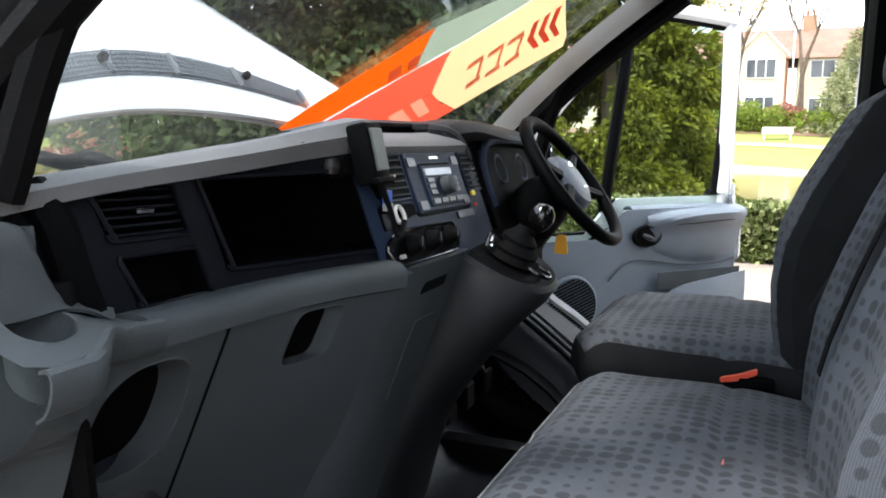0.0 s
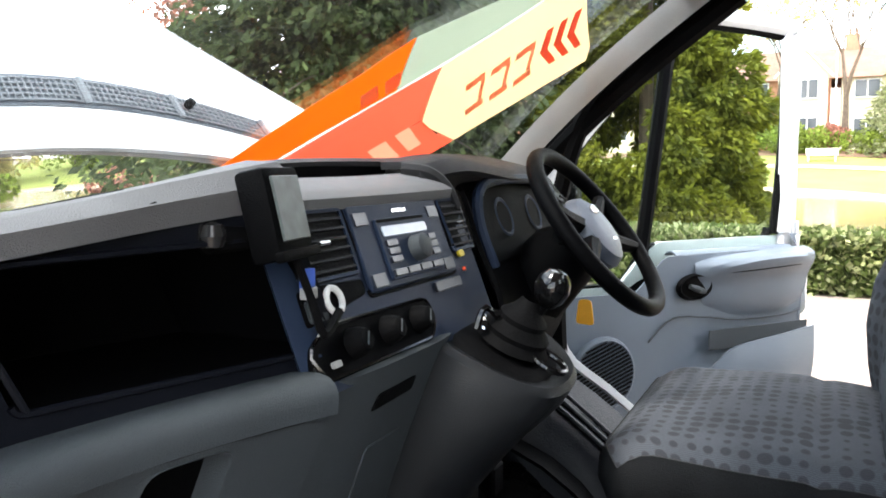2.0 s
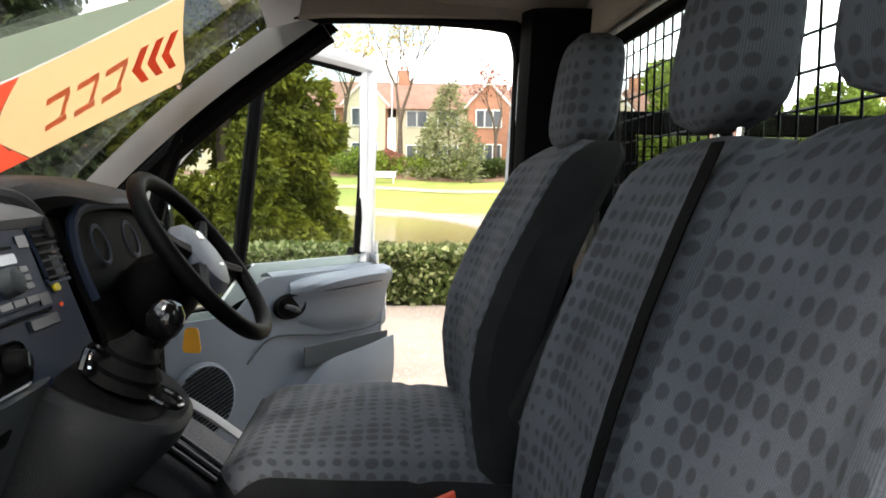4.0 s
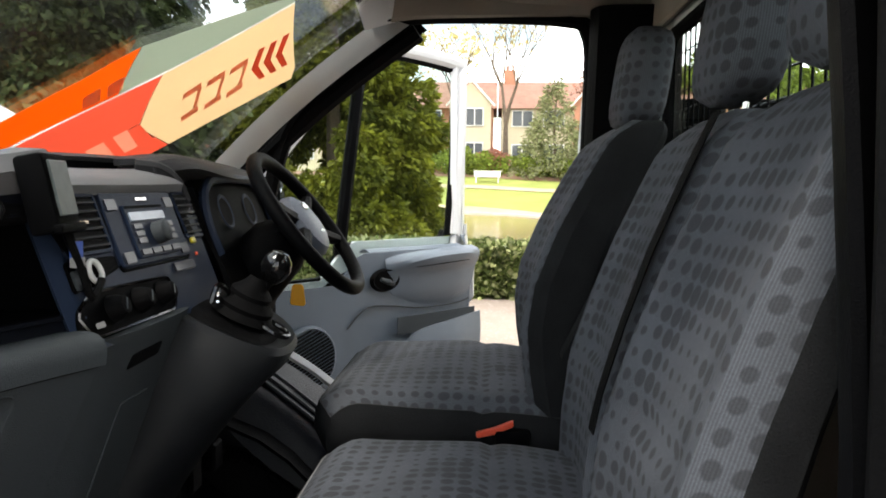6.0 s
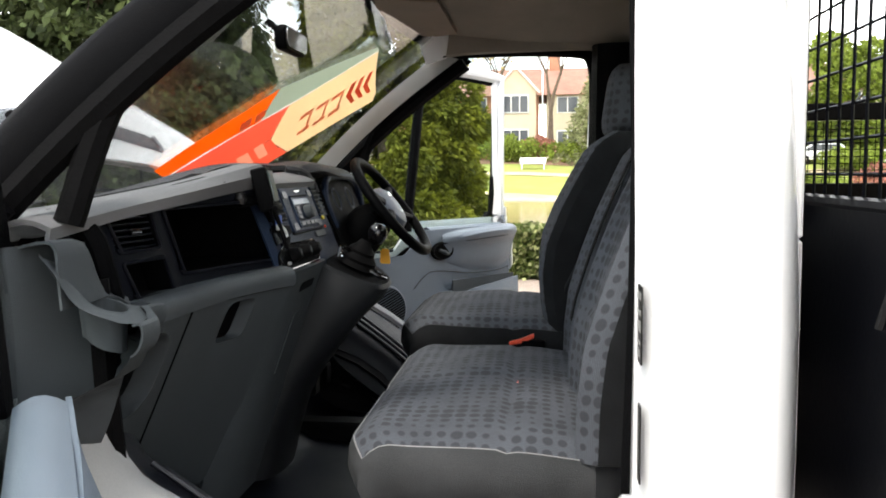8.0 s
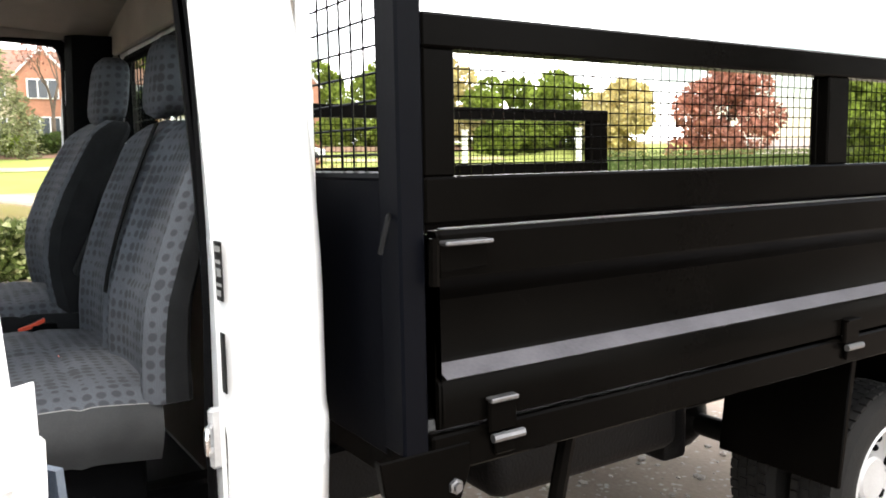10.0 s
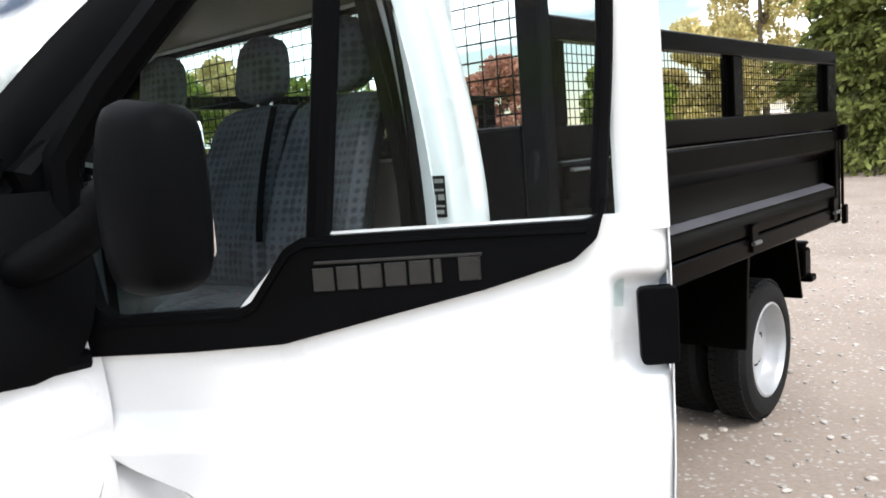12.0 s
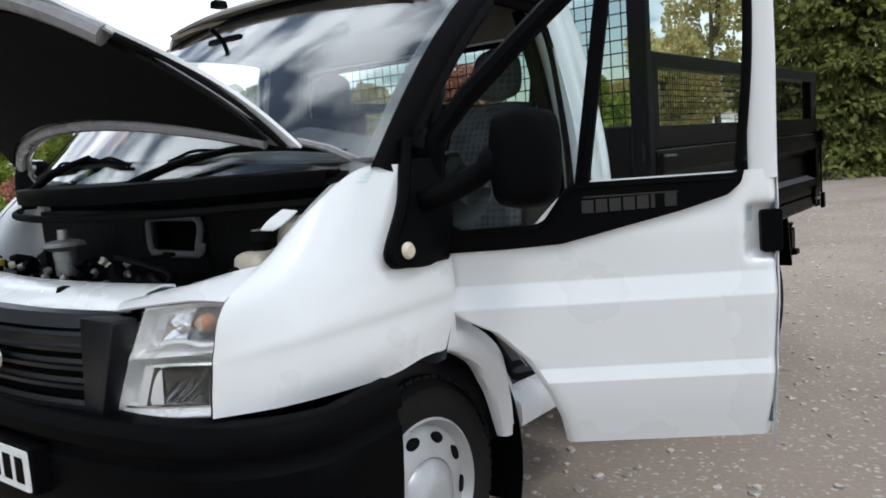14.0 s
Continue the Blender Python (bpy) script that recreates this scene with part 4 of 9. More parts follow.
for m, _ in SIDES:
    lamp = part("headlight", bm_grid(loft(LAMP, 14, 14), 0.004), LENS, truck, "clear lens headlight with chrome reflector", m=m)
    lamp.visible_shadow = False
    part("lamp_housing", bm_grid([[lamp_at(u, v, lamp_depth(u, v)) for u in np.linspace(0.005, 0.995, 40)] for v in np.linspace(0.005, 0.995, 40)], 0.003), LAMP_SILVER, lamp, m=m)
    # square dipped-beam reflector with faceted chrome, and its pale cheek
    part("main_reflector", lamp_patch(0.08, 0.66, 0.545, 0.875, 0.014, 0.034), REFLECTOR_DARK, lamp, "dark chrome faceted reflector", m=m)
    part("reflector_cheek", bm_grid([[lamp_at(0.60 + 0.16 * g - 0.10 * f * (1 - g), 0.535 + 0.335 * f, 0.022 - 0.008 * g) for g in np.linspace(0, 1, 5)] for f in np.linspace(0, 1, 8)], 0.002), LAMP_SILVER, lamp, m=m)
    for k in range(6):
        u = 0.16 + 0.075 * k
        part("reflector_facet", bm_tube([lamp_at(u + 0.10, 0.86, 0.026), lamp_at(u + 0.02, 0.77, 0.036), lamp_at(u - 0.03, 0.69, 0.040)], [0.004, 0.0032, 0.002], 5), CHROME, lamp, m=m)
    part("reflector_brow", bm_tube([lamp_at(u, 0.535, 0.016) for u in np.linspace(0.06, 0.70, 8)], 0.006, 6), CHROME, lamp, m=m)
    part("lower_lip", bm_grid([[lamp_at(u, v, d) for u in np.linspace(0.05, 0.93, 10)] for v, d in ((0.885, 0.045), (0.90, 0.022), (0.93, 0.016), (0.985, 0.012))], 0.003), LAMP_SILVER, lamp, m=m)
    part("lip_line", bm_tube([lamp_at(u, 0.897, 0.022) for u in np.linspace(0.05, 0.90, 10)], 0.0035, 5), CHROME, lamp, m=m)
    # indicator and side lamp in the upper half
    part("indicator_reflector", lamp_patch(0.06, 0.34, 0.07, 0.33, 0.014, 0.030), REFLECTOR_DARK, lamp, m=m)
    turn = Vector((-0.30, 0.93, 0.05)).to_track_quat("Z", "Y").to_matrix().to_4x4()
    part("indicator_bulb", bm_lathe([(0, 0.026), (0.015, 0.022), (0.022, 0.008), (0.024, -0.012), (0.018, -0.03)], 18, m @ Matrix.Translation(lamp_at(0.235, 0.205, 0.030)) @ turn), AMBER, lamp, "amber indicator bulb")
    # chrome block added as a ready-made glint on the bulb
    part("indicator_glint", bm_box(-0.006, 0.006, -0.016, 0.016, 0.018, 0.026, 0.003), CHROME, lamp, m=m @ Matrix.Translation(lamp_at(0.225, 0.205, 0.028)) @ turn)
    part("side_lamp_reflector", lamp_patch(0.36, 0.66, 0.11, 0.31, 0.016, 0.028), REFLECTOR, lamp, m=m)
    for u in (0.43, 0.56):
        part("side_bulb", bm_lathe([(0, 0.014), (0.008, 0.011), (0.011, 0.0), (0.009, -0.014)], 12, m @ Matrix.Translation(lamp_at(u, 0.215, 0.032)) @ turn), CHROME, lamp)
    part("upper_brow", bm_tube(curve3([lamp_at(0.02, 0.36, 0.022), lamp_at(0.20, 0.37, 0.014), lamp_at(0.42, 0.34, 0.020), lamp_at(0.85, 0.36, 0.026)], 14), 0.006, 6), LAMP_SILVER, lamp, m=m)
    part("lamp_seam", bm_tube(curve3([(-0.833, 0.547, 1.131), (-0.818, 0.620, 1.088), (-0.803, 0.681, 1.040), (-0.794, 0.714, 0.935), (-0.788, 0.727, 0.835), (-0.785, 0.731, 0.782)], 20), 0.0036, 6), RUBBER, truck, m=m)
    part("bonnet_shut_panel", bm_grid(loft([
        [(-0.803, 0.676, 1.050), (-0.74, 0.702, 1.055), (-0.67, 0.732, 1.051), (-0.50, 0.775, 1.030)],
        [(-0.826, 0.560, 1.122), (-0.72, 0.632, 1.098), (-0.60, 0.700, 1.070), (-0.48, 0.745, 1.045)],
        [(-0.80, 0.51, 1.095), (-0.68, 0.585, 1.075), (-0.55, 0.66, 1.04), (-0.46, 0.69, 1.03)],
        [(-0.76, 0.49, 1.06), (-0.65, 0.55, 1.05), (-0.53, 0.62, 1.03), (-0.45, 0.65, 1.02)]], 7, 12), 0.006), WHITE, truck, m=m)

# bumper in rough black plastic, wrapping round to the wheel arches
prof = [(0.776, -0.020), (0.774, 0.045), (0.768, 0.058), (0.745, 0.078), (0.712, 0.080), (0.704, 0.074), (0.700, 0.052), (0.668, 0.054), (0.660, 0.062), (0.654, 0.069), (0.60, 0.068), (0.52, 0.060), (0.42, 0.045), (0.36, 0.01), (0.34, -0.06)]
rows = []
for z, o in prof:
    r = []
    for s in np.linspace(-1, 1, 41):
        a = abs(s)
        if a < 0.62:
            x = 0.80 * a / 0.62; y = 0.83 - 0.10 * (x / 0.80) ** 2.5; nx, ny = (0.25 * (x / 0.8) ** 2, 1.0)
        else:
            k = (a - 0.62) / 0.38
            x = 0.80 + 0.185 * min(1, k * 2.2) ** 0.7; y = 0.73 - 0.36 * k - 0.03 * k * k; nx, ny = (0.55 + 0.4 * k, 0.75 * (1 - k))
        r.append(((1 if s > 0 else -1) * (x + o * nx * 0.7), y + o * ny, z + (0.022 * max(0, (a - 0.7) / 0.3))))
    rows.append(r)
part("front_bumper", bm_grid(rows, 0.01), BLACK_PLASTIC, truck, "coarse black plastic front bumper")
# grille panel with broad slats
grille_f = part("front_grille", bm_grid([[(x, nose(x, z) - 0.13 + 0.03 * (0.98 - z), z) for x in np.linspace(-0.45, 0.45, 13)] for z in np.linspace(0.72, 0.99, 7)][::-1], 0.01), RUBBER, truck, "black slatted front grille")
for z, hgt in ((0.955, 0.055), (0.895, 0.032), (0.845, 0.032), (0.785, 0.034)):
    part("grille_slat", bm_grid([[(x, nose(x, z) - 0.085 - 0.018 * math.cos(k) , z + hgt / 2 * math.sin(k)) for x in np.linspace(-0.46, 0.46, 15)] for k in np.linspace(-1.6, 1.6, 6)], 0.012), GRILLE_BLACK, grille_f)
for m, _ in SIDES:
    part("grille_surround", bm_prism(rounded([(-0.580, 1.020), (-0.42, 1.02), (-0.385, 0.75), (-0.458, 0.735)], 0.01, 2), "y", 0.77, 0.835, 0.012, 2), GRILLE_BLACK, grille_f, m=m)
part("grille_top", bm_grid([[(x, nose(x, 1.0) - 0.10 - d, 0.985 + h) for x in np.linspace(-0.50, 0.50, 15)] for d, h in ((0.0, 0.0), (0.02, 0.03), (0.08, 0.035), (0.10, 0.0))], 0.008), GRILLE_BLACK, grille_f)
part("grille_emblem", bm_lathe([(0, 0.012), (0.05, 0.010), (0.062, 0.0), (0.05, -0.004)], 24, Matrix.Translation((0.0, 0.895, 0.90)) @ Matrix.Rotation(radians(-90), 4, "X") @ Matrix.Diagonal((1.5, 0.75, 1, 1))), BADGE, grille_f)
plate = part("number_plate", bm_prism(rounded([(-0.26, 0.565), (0.26, 0.565), (0.26, 0.676), (-0.26, 0.676)], 0.008, 2), "y", 0.935, 0.940), PLATE, truck, "white front number plate")
for i, x in enumerate((-0.235, -0.165, -0.095, 0.02, 0.09, 0.16, 0.215)):
    part("plate_bar", bm_box(x, x + 0.045, 0.940, 0.9415, 0.585, 0.655, 0), RUBBER, plate)
part("plate_mount", bm_box(-0.27, 0.27, 0.86, 0.935, 0.555, 0.686, 0.006), BLACK_PLASTIC, truck)

# front slam panel and engine bay
part("slam_panel", bm_grid(loft([
    [(-0.52, 0.755, 1.025), (-0.25, 0.79, 1.022), (0, 0.80, 1.020), (0.25, 0.79, 1.022), (0.52, 0.755, 1.025)],
    [(-0.52, 0.70, 1.065), (-0.25, 0.735, 1.062), (0, 0.74, 1.060), (0.25, 0.735, 1.062), (0.52, 0.70, 1.065)],
    [(-0.51, 0.61, 1.060), (-0.25, 0.645, 1.058), (0, 0.65, 1.056), (0.25, 0.645, 1.058), (0.51, 0.61, 1.060)],
    [(-0.49, 0.63, 0.93), (-0.25, 0.665, 0.93), (0, 0.67, 0.93), (0.25, 0.665, 0.93), (0.49, 0.63, 0.93)]], 9, 18), 0.006), WHITE, truck)
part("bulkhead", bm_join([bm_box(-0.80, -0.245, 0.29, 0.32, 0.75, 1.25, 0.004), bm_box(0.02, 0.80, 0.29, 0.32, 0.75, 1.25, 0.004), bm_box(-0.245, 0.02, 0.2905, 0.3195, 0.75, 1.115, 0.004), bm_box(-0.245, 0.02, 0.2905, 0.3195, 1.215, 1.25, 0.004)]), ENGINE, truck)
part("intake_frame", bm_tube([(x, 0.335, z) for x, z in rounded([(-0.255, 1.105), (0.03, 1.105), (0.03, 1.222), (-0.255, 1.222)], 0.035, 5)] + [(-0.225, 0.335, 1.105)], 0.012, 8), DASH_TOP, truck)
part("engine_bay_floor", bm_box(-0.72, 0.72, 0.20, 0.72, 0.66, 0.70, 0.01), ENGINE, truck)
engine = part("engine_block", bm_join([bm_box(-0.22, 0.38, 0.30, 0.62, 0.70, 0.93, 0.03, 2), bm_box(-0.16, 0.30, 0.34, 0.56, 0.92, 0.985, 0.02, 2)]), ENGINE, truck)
rnd = random.Random(4)
for i in range(24):
    x, y, z = rnd.uniform(-0.5, 0.62), rnd.uniform(0.36, 0.60), rnd.uniform(0.96, 1.10)
    q = [(x, y, z)]
    for k in range(4):
        q.append((q[-1][0] + rnd.uniform(-0.13, 0.13), min(0.64, max(0.34, q[-1][1] + rnd.uniform(-0.09, 0.09))), min(1.12, max(0.86, q[-1][2] + rnd.uniform(-0.09, 0.05)))))
    part("hose", bm_tube(curve3(q, 16), rnd.choice((0.006, 0.009, 0.014, 0.022)), 8), rnd.choice((ENGINE, RUBBER, BLACK_PLASTIC, RUBBER)), engine)
for i in range(20):
    x, y, z = rnd.uniform(-0.4, 0.62), rnd.uniform(0.38, 0.60), rnd.uniform(1.00, 1.10)
    part("clamp", bm_lathe([(0.0, 0.012), (0.012, 0.010), (0.013, -0.008), (0, -0.012)], 10, Matrix.Translation((x, y, z)) @ Euler((rnd.uniform(0, 3), rnd.uniform(0, 3), 0)).to_matrix().to_4x4()), rnd.choice((ALU, ALU, CREAM)), engine)
part("filter_housing", bm_lathe([(0, 0.11), (0.018, 0.108), (0.02, 0.075), (0.062, 0.066), (0.070, 0.052), (0.062, 0.045), (0.040, 0.035), (0.036, -0.05), (0, -0.055)], 24, Matrix.Translation((0.36, 0.46, 1.09))), ALU, truck, "cast alloy filter housing")
part("battery_cover", bm_prism(rounded([(-0.46, 0.36), (-0.20, 0.30), (-0.30, 0.60), (-0.52, 0.62)], 0.02, 3), "z", 0.97, 1.035, 0.008, 2), BLACK_PLASTIC, truck)
res = part("coolant_reservoir", bm_box(-0.72, -0.60, 0.36, 0.50, 0.99, 1.14, 0.03, 3), CREAM, truck, "yellowed coolant reservoir with black cap")
part("reservoir_cap", bm_lathe([(0, 0.030), (0.034, 0.028), (0.036, 0.0), (0.026, -0.004), (0.026, -0.03)], 20, Matrix.Translation((-0.655, 0.43, 1.165))), RUBBER, res)
part("cap_mark", bm_lathe([(0.016, 0.0312), (0.024, 0.0316), (0.024, 0.0295), (0.016, 0.0295)], 20, Matrix.Translation((-0.655, 0.43, 1.165))), LABEL_WHITE, res)
can = part("oil_filler", bm_lathe([(0, 0.04), (0.03, 0.038), (0.032, 0.012), (0.05, 0.0), (0.052, -0.08), (0, -0.08)], 20, Matrix.Translation((0.60, 0.60, 1.05))), BLACK_PLASTIC, truck)
part("filler_cap", bm_lathe([(0, 0.062), (0.036, 0.058), (0.038, 0.036), (0, 0.036)], 14, Matrix.Translation((0.60, 0.60, 1.05))), YELLOW, can)
part("strut_tower", bm_lathe([(0, 0.055), (0.04, 0.052), (0.07, 0.035), (0.085, 0.0), (0.09, -0.2)], 24, Matrix.Translation((-0.70, 0.30, 1.17))), CREAM, truck)
part("slam_rubber", bm_lathe([(0, 0.035), (0.018, 0.03), (0.026, 0.01), (0.028, 0)], 14, Matrix.Translation((-0.16, 0.735, 1.04))), RUBBER, truck)
part("loose_bracket", bm_grid(loft([[(-0.80, 0.42, 1.245), (-0.755, 0.43, 1.25)], [(-0.785, 0.46, 1.215), (-0.74, 0.47, 1.225)], [(-0.79, 0.50, 1.205), (-0.75, 0.505, 1.205)]], 6, 4), 0.004), WHITE, truck)

# ---- cab doors ----
def arch_s(z):
    return float(np.interp(z, [0.50, 0.58, 0.661, 0.763, 0.85, 0.906, 0.93], [0.320, 0.305, 0.272, 0.210, 0.120, 0.004, -0.006]))


def skin_off(z):
    """How far the door skin stands out at a height."""
    return float(np.interp(z, [0.50, 0.62, 0.695, 0.735, 0.92, 0.985, 1.1, 1.25], [-0.034, 0.004, 0.020, 0.010, 0.026, 0.009, 0.016, 0.008]))


def scoop(s, z):
    """The hollow round the pull handle, at the door's rear edge."""
    a = 1 / (1 + math.exp(-(s - 0.836) * 190))
    b = 1 / (1 + math.exp(-(z - 1.022) * 170)) / (1 + math.exp((z - 1.162) * 170))
    return 0.040 * a * b


def rear_s(z):
    return float(np.interp(z, [0.5, 0.7, 1.0, 1.2, 1.55, 1.78], [0.905, 0.912, 0.922, 0.924, 0.918, 0.908]))


BELT = [(-0.006, 1.085), (0.18, 1.086), (0.33, 1.092), (0.53, 1.136), (0.65, 1.162), (0.78, 1.198), (0.815, 1.228), (0.832, 1.285)]
SILL_LINE = [(0.828, 1.285), (0.818, 1.262), (0.80, 1.256), (0.375, 1.256), (0.345, 1.240), (0.285, 1.160), (0.262, 1.150), (0.055, 1.146), (0.030, 1.165), (0.0, 1.36)]


def door_lean(z, amount):
    return -amount * max(0, (z - 1.25) / 0.55) ** 1.15


def sill_top(s, z):
    """Heights above the waist follow the dipped window sill."""
    return z if z < 1.09 else 1.09 + (z - 1.09) / 0.17 * (float(np.interp(s, [0.26, 0.36], [1.142, 1.26])) - 1.09)


def cab_door(m, hinge, angle, full, lean, divider):
    """One cab door, drawn shut along the side and swung out on its hinge. s runs back from the hinge, o outwards."""
    turn = Matrix.Translation((hinge[0], hinge[1], 0)) @ Matrix.Rotation(radians(-angle), 4, "Z")
    tall = 1.115 if full else 1.0  # the window frame's height above the waist
    to = lambda s, z, o: (-o, -s, z if z < 1.27 else 1.27 + (z - 1.27) * tall)
    lean_in = lambda z: door_lean(z, lean)
    mm = m @ turn
    door = part("cab_door", bm_grid([[to(s, sill_top(s, z), skin_off(z) - scoop(s, z) - 0.035 * max(0, (s - rear_s(z) + 0.03) / 0.03) ** 2 - 0.02 * max(0, (0.02 - s + arch_s(z)) / 0.02) ** 2) for s in
                                      np.r_[arch_s(z), arch_s(z) + 0.008, arch_s(z) + 0.02, np.linspace(arch_s(z) + 0.05, rear_s(z) - 0.12, 12), np.linspace(rear_s(z) - 0.105, rear_s(z) - 0.03, 12), rear_s(z) - 0.02, rear_s(z) - 0.008, rear_s(z)]]
                                     for z in np.r_[0.50, 0.54, 0.58, 0.62, 0.66, 0.692, 0.695, 0.698, 0.715, 0.732, 0.735, 0.738, 0.77, 0.81, 0.85, 0.89, 0.916, 0.92, 0.924, 0.95, 0.981, 0.985, 0.989, 1.0, np.linspace(1.008, 1.045, 8), np.linspace(1.06, 1.13, 5), np.linspace(1.142, 1.18, 8), np.linspace(1.19, 1.26, 4)]], 0.012),
                WHITE, truck, "white cab door standing open", m=mm)
    # black belt trim
    trim_poly = rounded([(s, z) for s, z in BELT] + SILL_LINE, 0.006, 2)
    bm = bm_prism([(-s, z) for s, z in trim_poly], "x", -0.030, 0.0, 0.003)
    part("belt_trim", bm, BLACK_PLASTIC, door, "black plastic belt trim", m=mm)
    part("belt_ridge", bm_tube([to(s, z, 0.031) for s, z in ((0.028, 1.135), (0.262, 1.139), (0.29, 1.150), (0.352, 1.232), (0.38, 1.244), (0.60, 1.244), (0.80, 1.241))], 0.0045, 6), BLACK_PLASTIC, door, m=mm)
    # window frame: painted outside, rubber inside
    loop = [(0.862, 1.27), (0.884, 1.55), (0.880, 1.79), (0.85, 1.822), (0.49, 1.836), (0.43, 1.818), (0.25, 1.655), (0.096, 1.515), (0.0, 1.405), (-0.012, 1.30)]
    fp = curve3([to(s - (0.0 if full or s < 0.6 else 0.046), z, lean_in(z) - 0.004) for s, z in loop], 60)
    part("window_frame", bm_tube([p for p in fp], 0.027 if full else 0.009, 10), WHITE if full else RUBBER, door, m=mm)
    fp2 = curve3([to(s + ((-0.022 if full else -0.040) if s > 0.6 else 0.020), z - (0.020 if z > 1.7 else 0.006), lean_in(z)) for s, z in loop], 60)
    part("window_seal", bm_tube([p for p in fp2], 0.015 if full else 0.010, 8), RUBBER, door, m=mm)
    part("front_frame_cover", bm_tube([to(s, z, lean_in(z) + 0.012) for s, z in ((-0.010, 1.30), (0.0, 1.405), (0.096, 1.515), (0.25, 1.655), (0.43, 1.815))], 0.029, 8), BLACK_PLASTIC, door, m=mm) if not full else None
    part("window_divider", bm_tube([to(divider + 0.15 * (z - 1.25), z, lean_in(z) + 0.003) for z in np.linspace(1.22, 1.822, 6)], 0.021, 8), BLACK_PLASTIC, door, m=mm)
    gl = []
    for z in np.linspace(1.12, 1.82, 14):
        s0 = float(np.interp(z, [1.12, 1.30, 1.405, 1.515, 1.655, 1.818], [0.02, 0.0, 0.01, 0.105, 0.26, 0.44]))
        s1 = float(np.interp(z, [1.12, 1.27, 1.55, 1.79, 1.82], [0.85, 0.86, 0.882, 0.878, 0.85]))
        gl.append([to(s, z, lean_in(z) - 0.004) for s in np.linspace(s0, s1, 12)])
    pane = part("window_pane", bm_grid(gl, 0.004), CLEAR, door, "clear door window", m=mm)
    pane.visible_shadow = False
    # pull handle in its scooped recess
    hx = rear_s(1.1)
    handle = part("door_handle", bm_prism(rounded([(-0.872, 1.032), (-0.870, 1.148), (-0.928, 1.150), (-0.928, 1.034)], 0.010, 3), "x", -0.014, 0.012, 0.002), BLACK_PLASTIC, door, "black pull handle", m=mm)
    part("rear_upright", bm_grid([[to(rear_s(z) - k, z, lean_in(z) + 0.010 - 0.018 * max(0, (0.012 - k) / 0.012) ** 2 - 0.006 * max(0, (k - 0.045) / 0.012)) for k in (0.0, 0.003, 0.007, 0.012, 0.03, 0.055, 0.078)][::-1] for z in np.linspace(1.235, 1.82, 16)], 0.022), WHITE, door, m=mm)
    # inside panel
    card = []
    zs = np.r_[np.linspace(0.53, 1.225, 22)]
    for z in zs:
        a, b = arch_s(z) + 0.012, 0.898
        card.append([to(s, sill_top(s, z) if z > 1.09 else z, -0.060 - 0.012 * math.sin(math.pi * (s - a) / (b - a)) - 0.028 * math.exp(-(((s - 0.70) / 0.17) ** 4)) * math.exp(-(((z - 1.135) / 0.07) ** 4)) * (z > 1.03)
                        - 0.030 * math.exp(-(((s - 0.67) / 0.20) ** 6)) * math.exp(-(((z - 0.78) / 0.12) ** 6))) for s in np.linspace(a, b, 40)])
    cardp = part("door_card", bm_grid(card[::-1], 0.006), DOOR_GREY, door, "moulded grey door panel", m=mm)
    part("door_inner_edge", bm_grid([[to(rear_s(z) - 0.004, z, o) for o in (-0.024, -0.010, skin_off(min(z, 1.25)) - 0.012)] for z in np.linspace(0.52, 1.30, 14)], 0.002), WHITE, door, m=mm)
    part("card_edge", bm_grid([[to(rear_s(z) - 0.006 - 0.030 * k, z, -0.022 - (0.040 * math.sqrt(max(0.0, 1 - max(0.0, (z - 1.13) / 0.135) ** 2))) * k) for k in (0, 0.35, 0.7, 1.0)] for z in np.linspace(0.54, 1.265, 18)], 0.002), DOOR_GREY, door, m=mm)
    part("door_top_cap", bm_grid([[to(s, 1.222 + 0.010 * math.sin(math.pi * k), -0.064 + 0.045 * k) for s in np.linspace(0.40, 0.850, 12)] for k in np.linspace(0, 1, 6)], 0.005), DOOR_GREY, door, m=mm)
    if full:
        arm = part("armrest", bm_grid(loft([
            [to(0.47, 1.205, -0.060), to(0.60, 1.216, -0.080), to(0.78, 1.226, -0.085), to(0.892, 1.226, -0.070)],
            [to(0.46, 1.190, -0.076), to(0.60, 1.206, -0.128), to(0.78, 1.216, -0.134), to(0.896, 1.214, -0.098)],
            [to(0.46, 1.172, -0.076), to(0.60, 1.188, -0.130), to(0.78, 1.196, -0.136), to(0.896, 1.192, -0.100)],
            [to(0.47, 1.140, -0.072), to(0.60, 1.150, -0.100), to(0.78, 1.155, -0.104), to(0.892, 1.150, -0.082)],
            [to(0.49, 1.090, -0.070), to(0.60, 1.085, -0.086), to(0.78, 1.085, -0.088), to(0.885, 1.095, -0.074)],
            [to(0.53, 1.058, -0.064), to(0.62, 1.040, -0.066), to(0.78, 1.040, -0.066), to(0.865, 1.062, -0.064)]], 22, 22)[::-1], 0.006), DOOR_GREY, door, m=mm)
        part("arm_crease", bm_tube(curve3([to(0.455, 1.170, -0.076), to(0.60, 1.178, -0.128), to(0.78, 1.186, -0.134), to(0.898, 1.184, -0.098)], 20), 0.003, 5), RUBBER, door, m=mm)
        part("card_crease", bm_tube(curve3([to(0.30, 0.99, -0.074), to(0.38, 1.050, -0.077), to(0.50, 1.045, -0.080), to(0.62, 1.028, -0.078), to(0.80, 1.025, -0.074), to(0.885, 1.035, -0.066)], 24), 0.0028, 5), GREY_TRIM, door, m=mm)
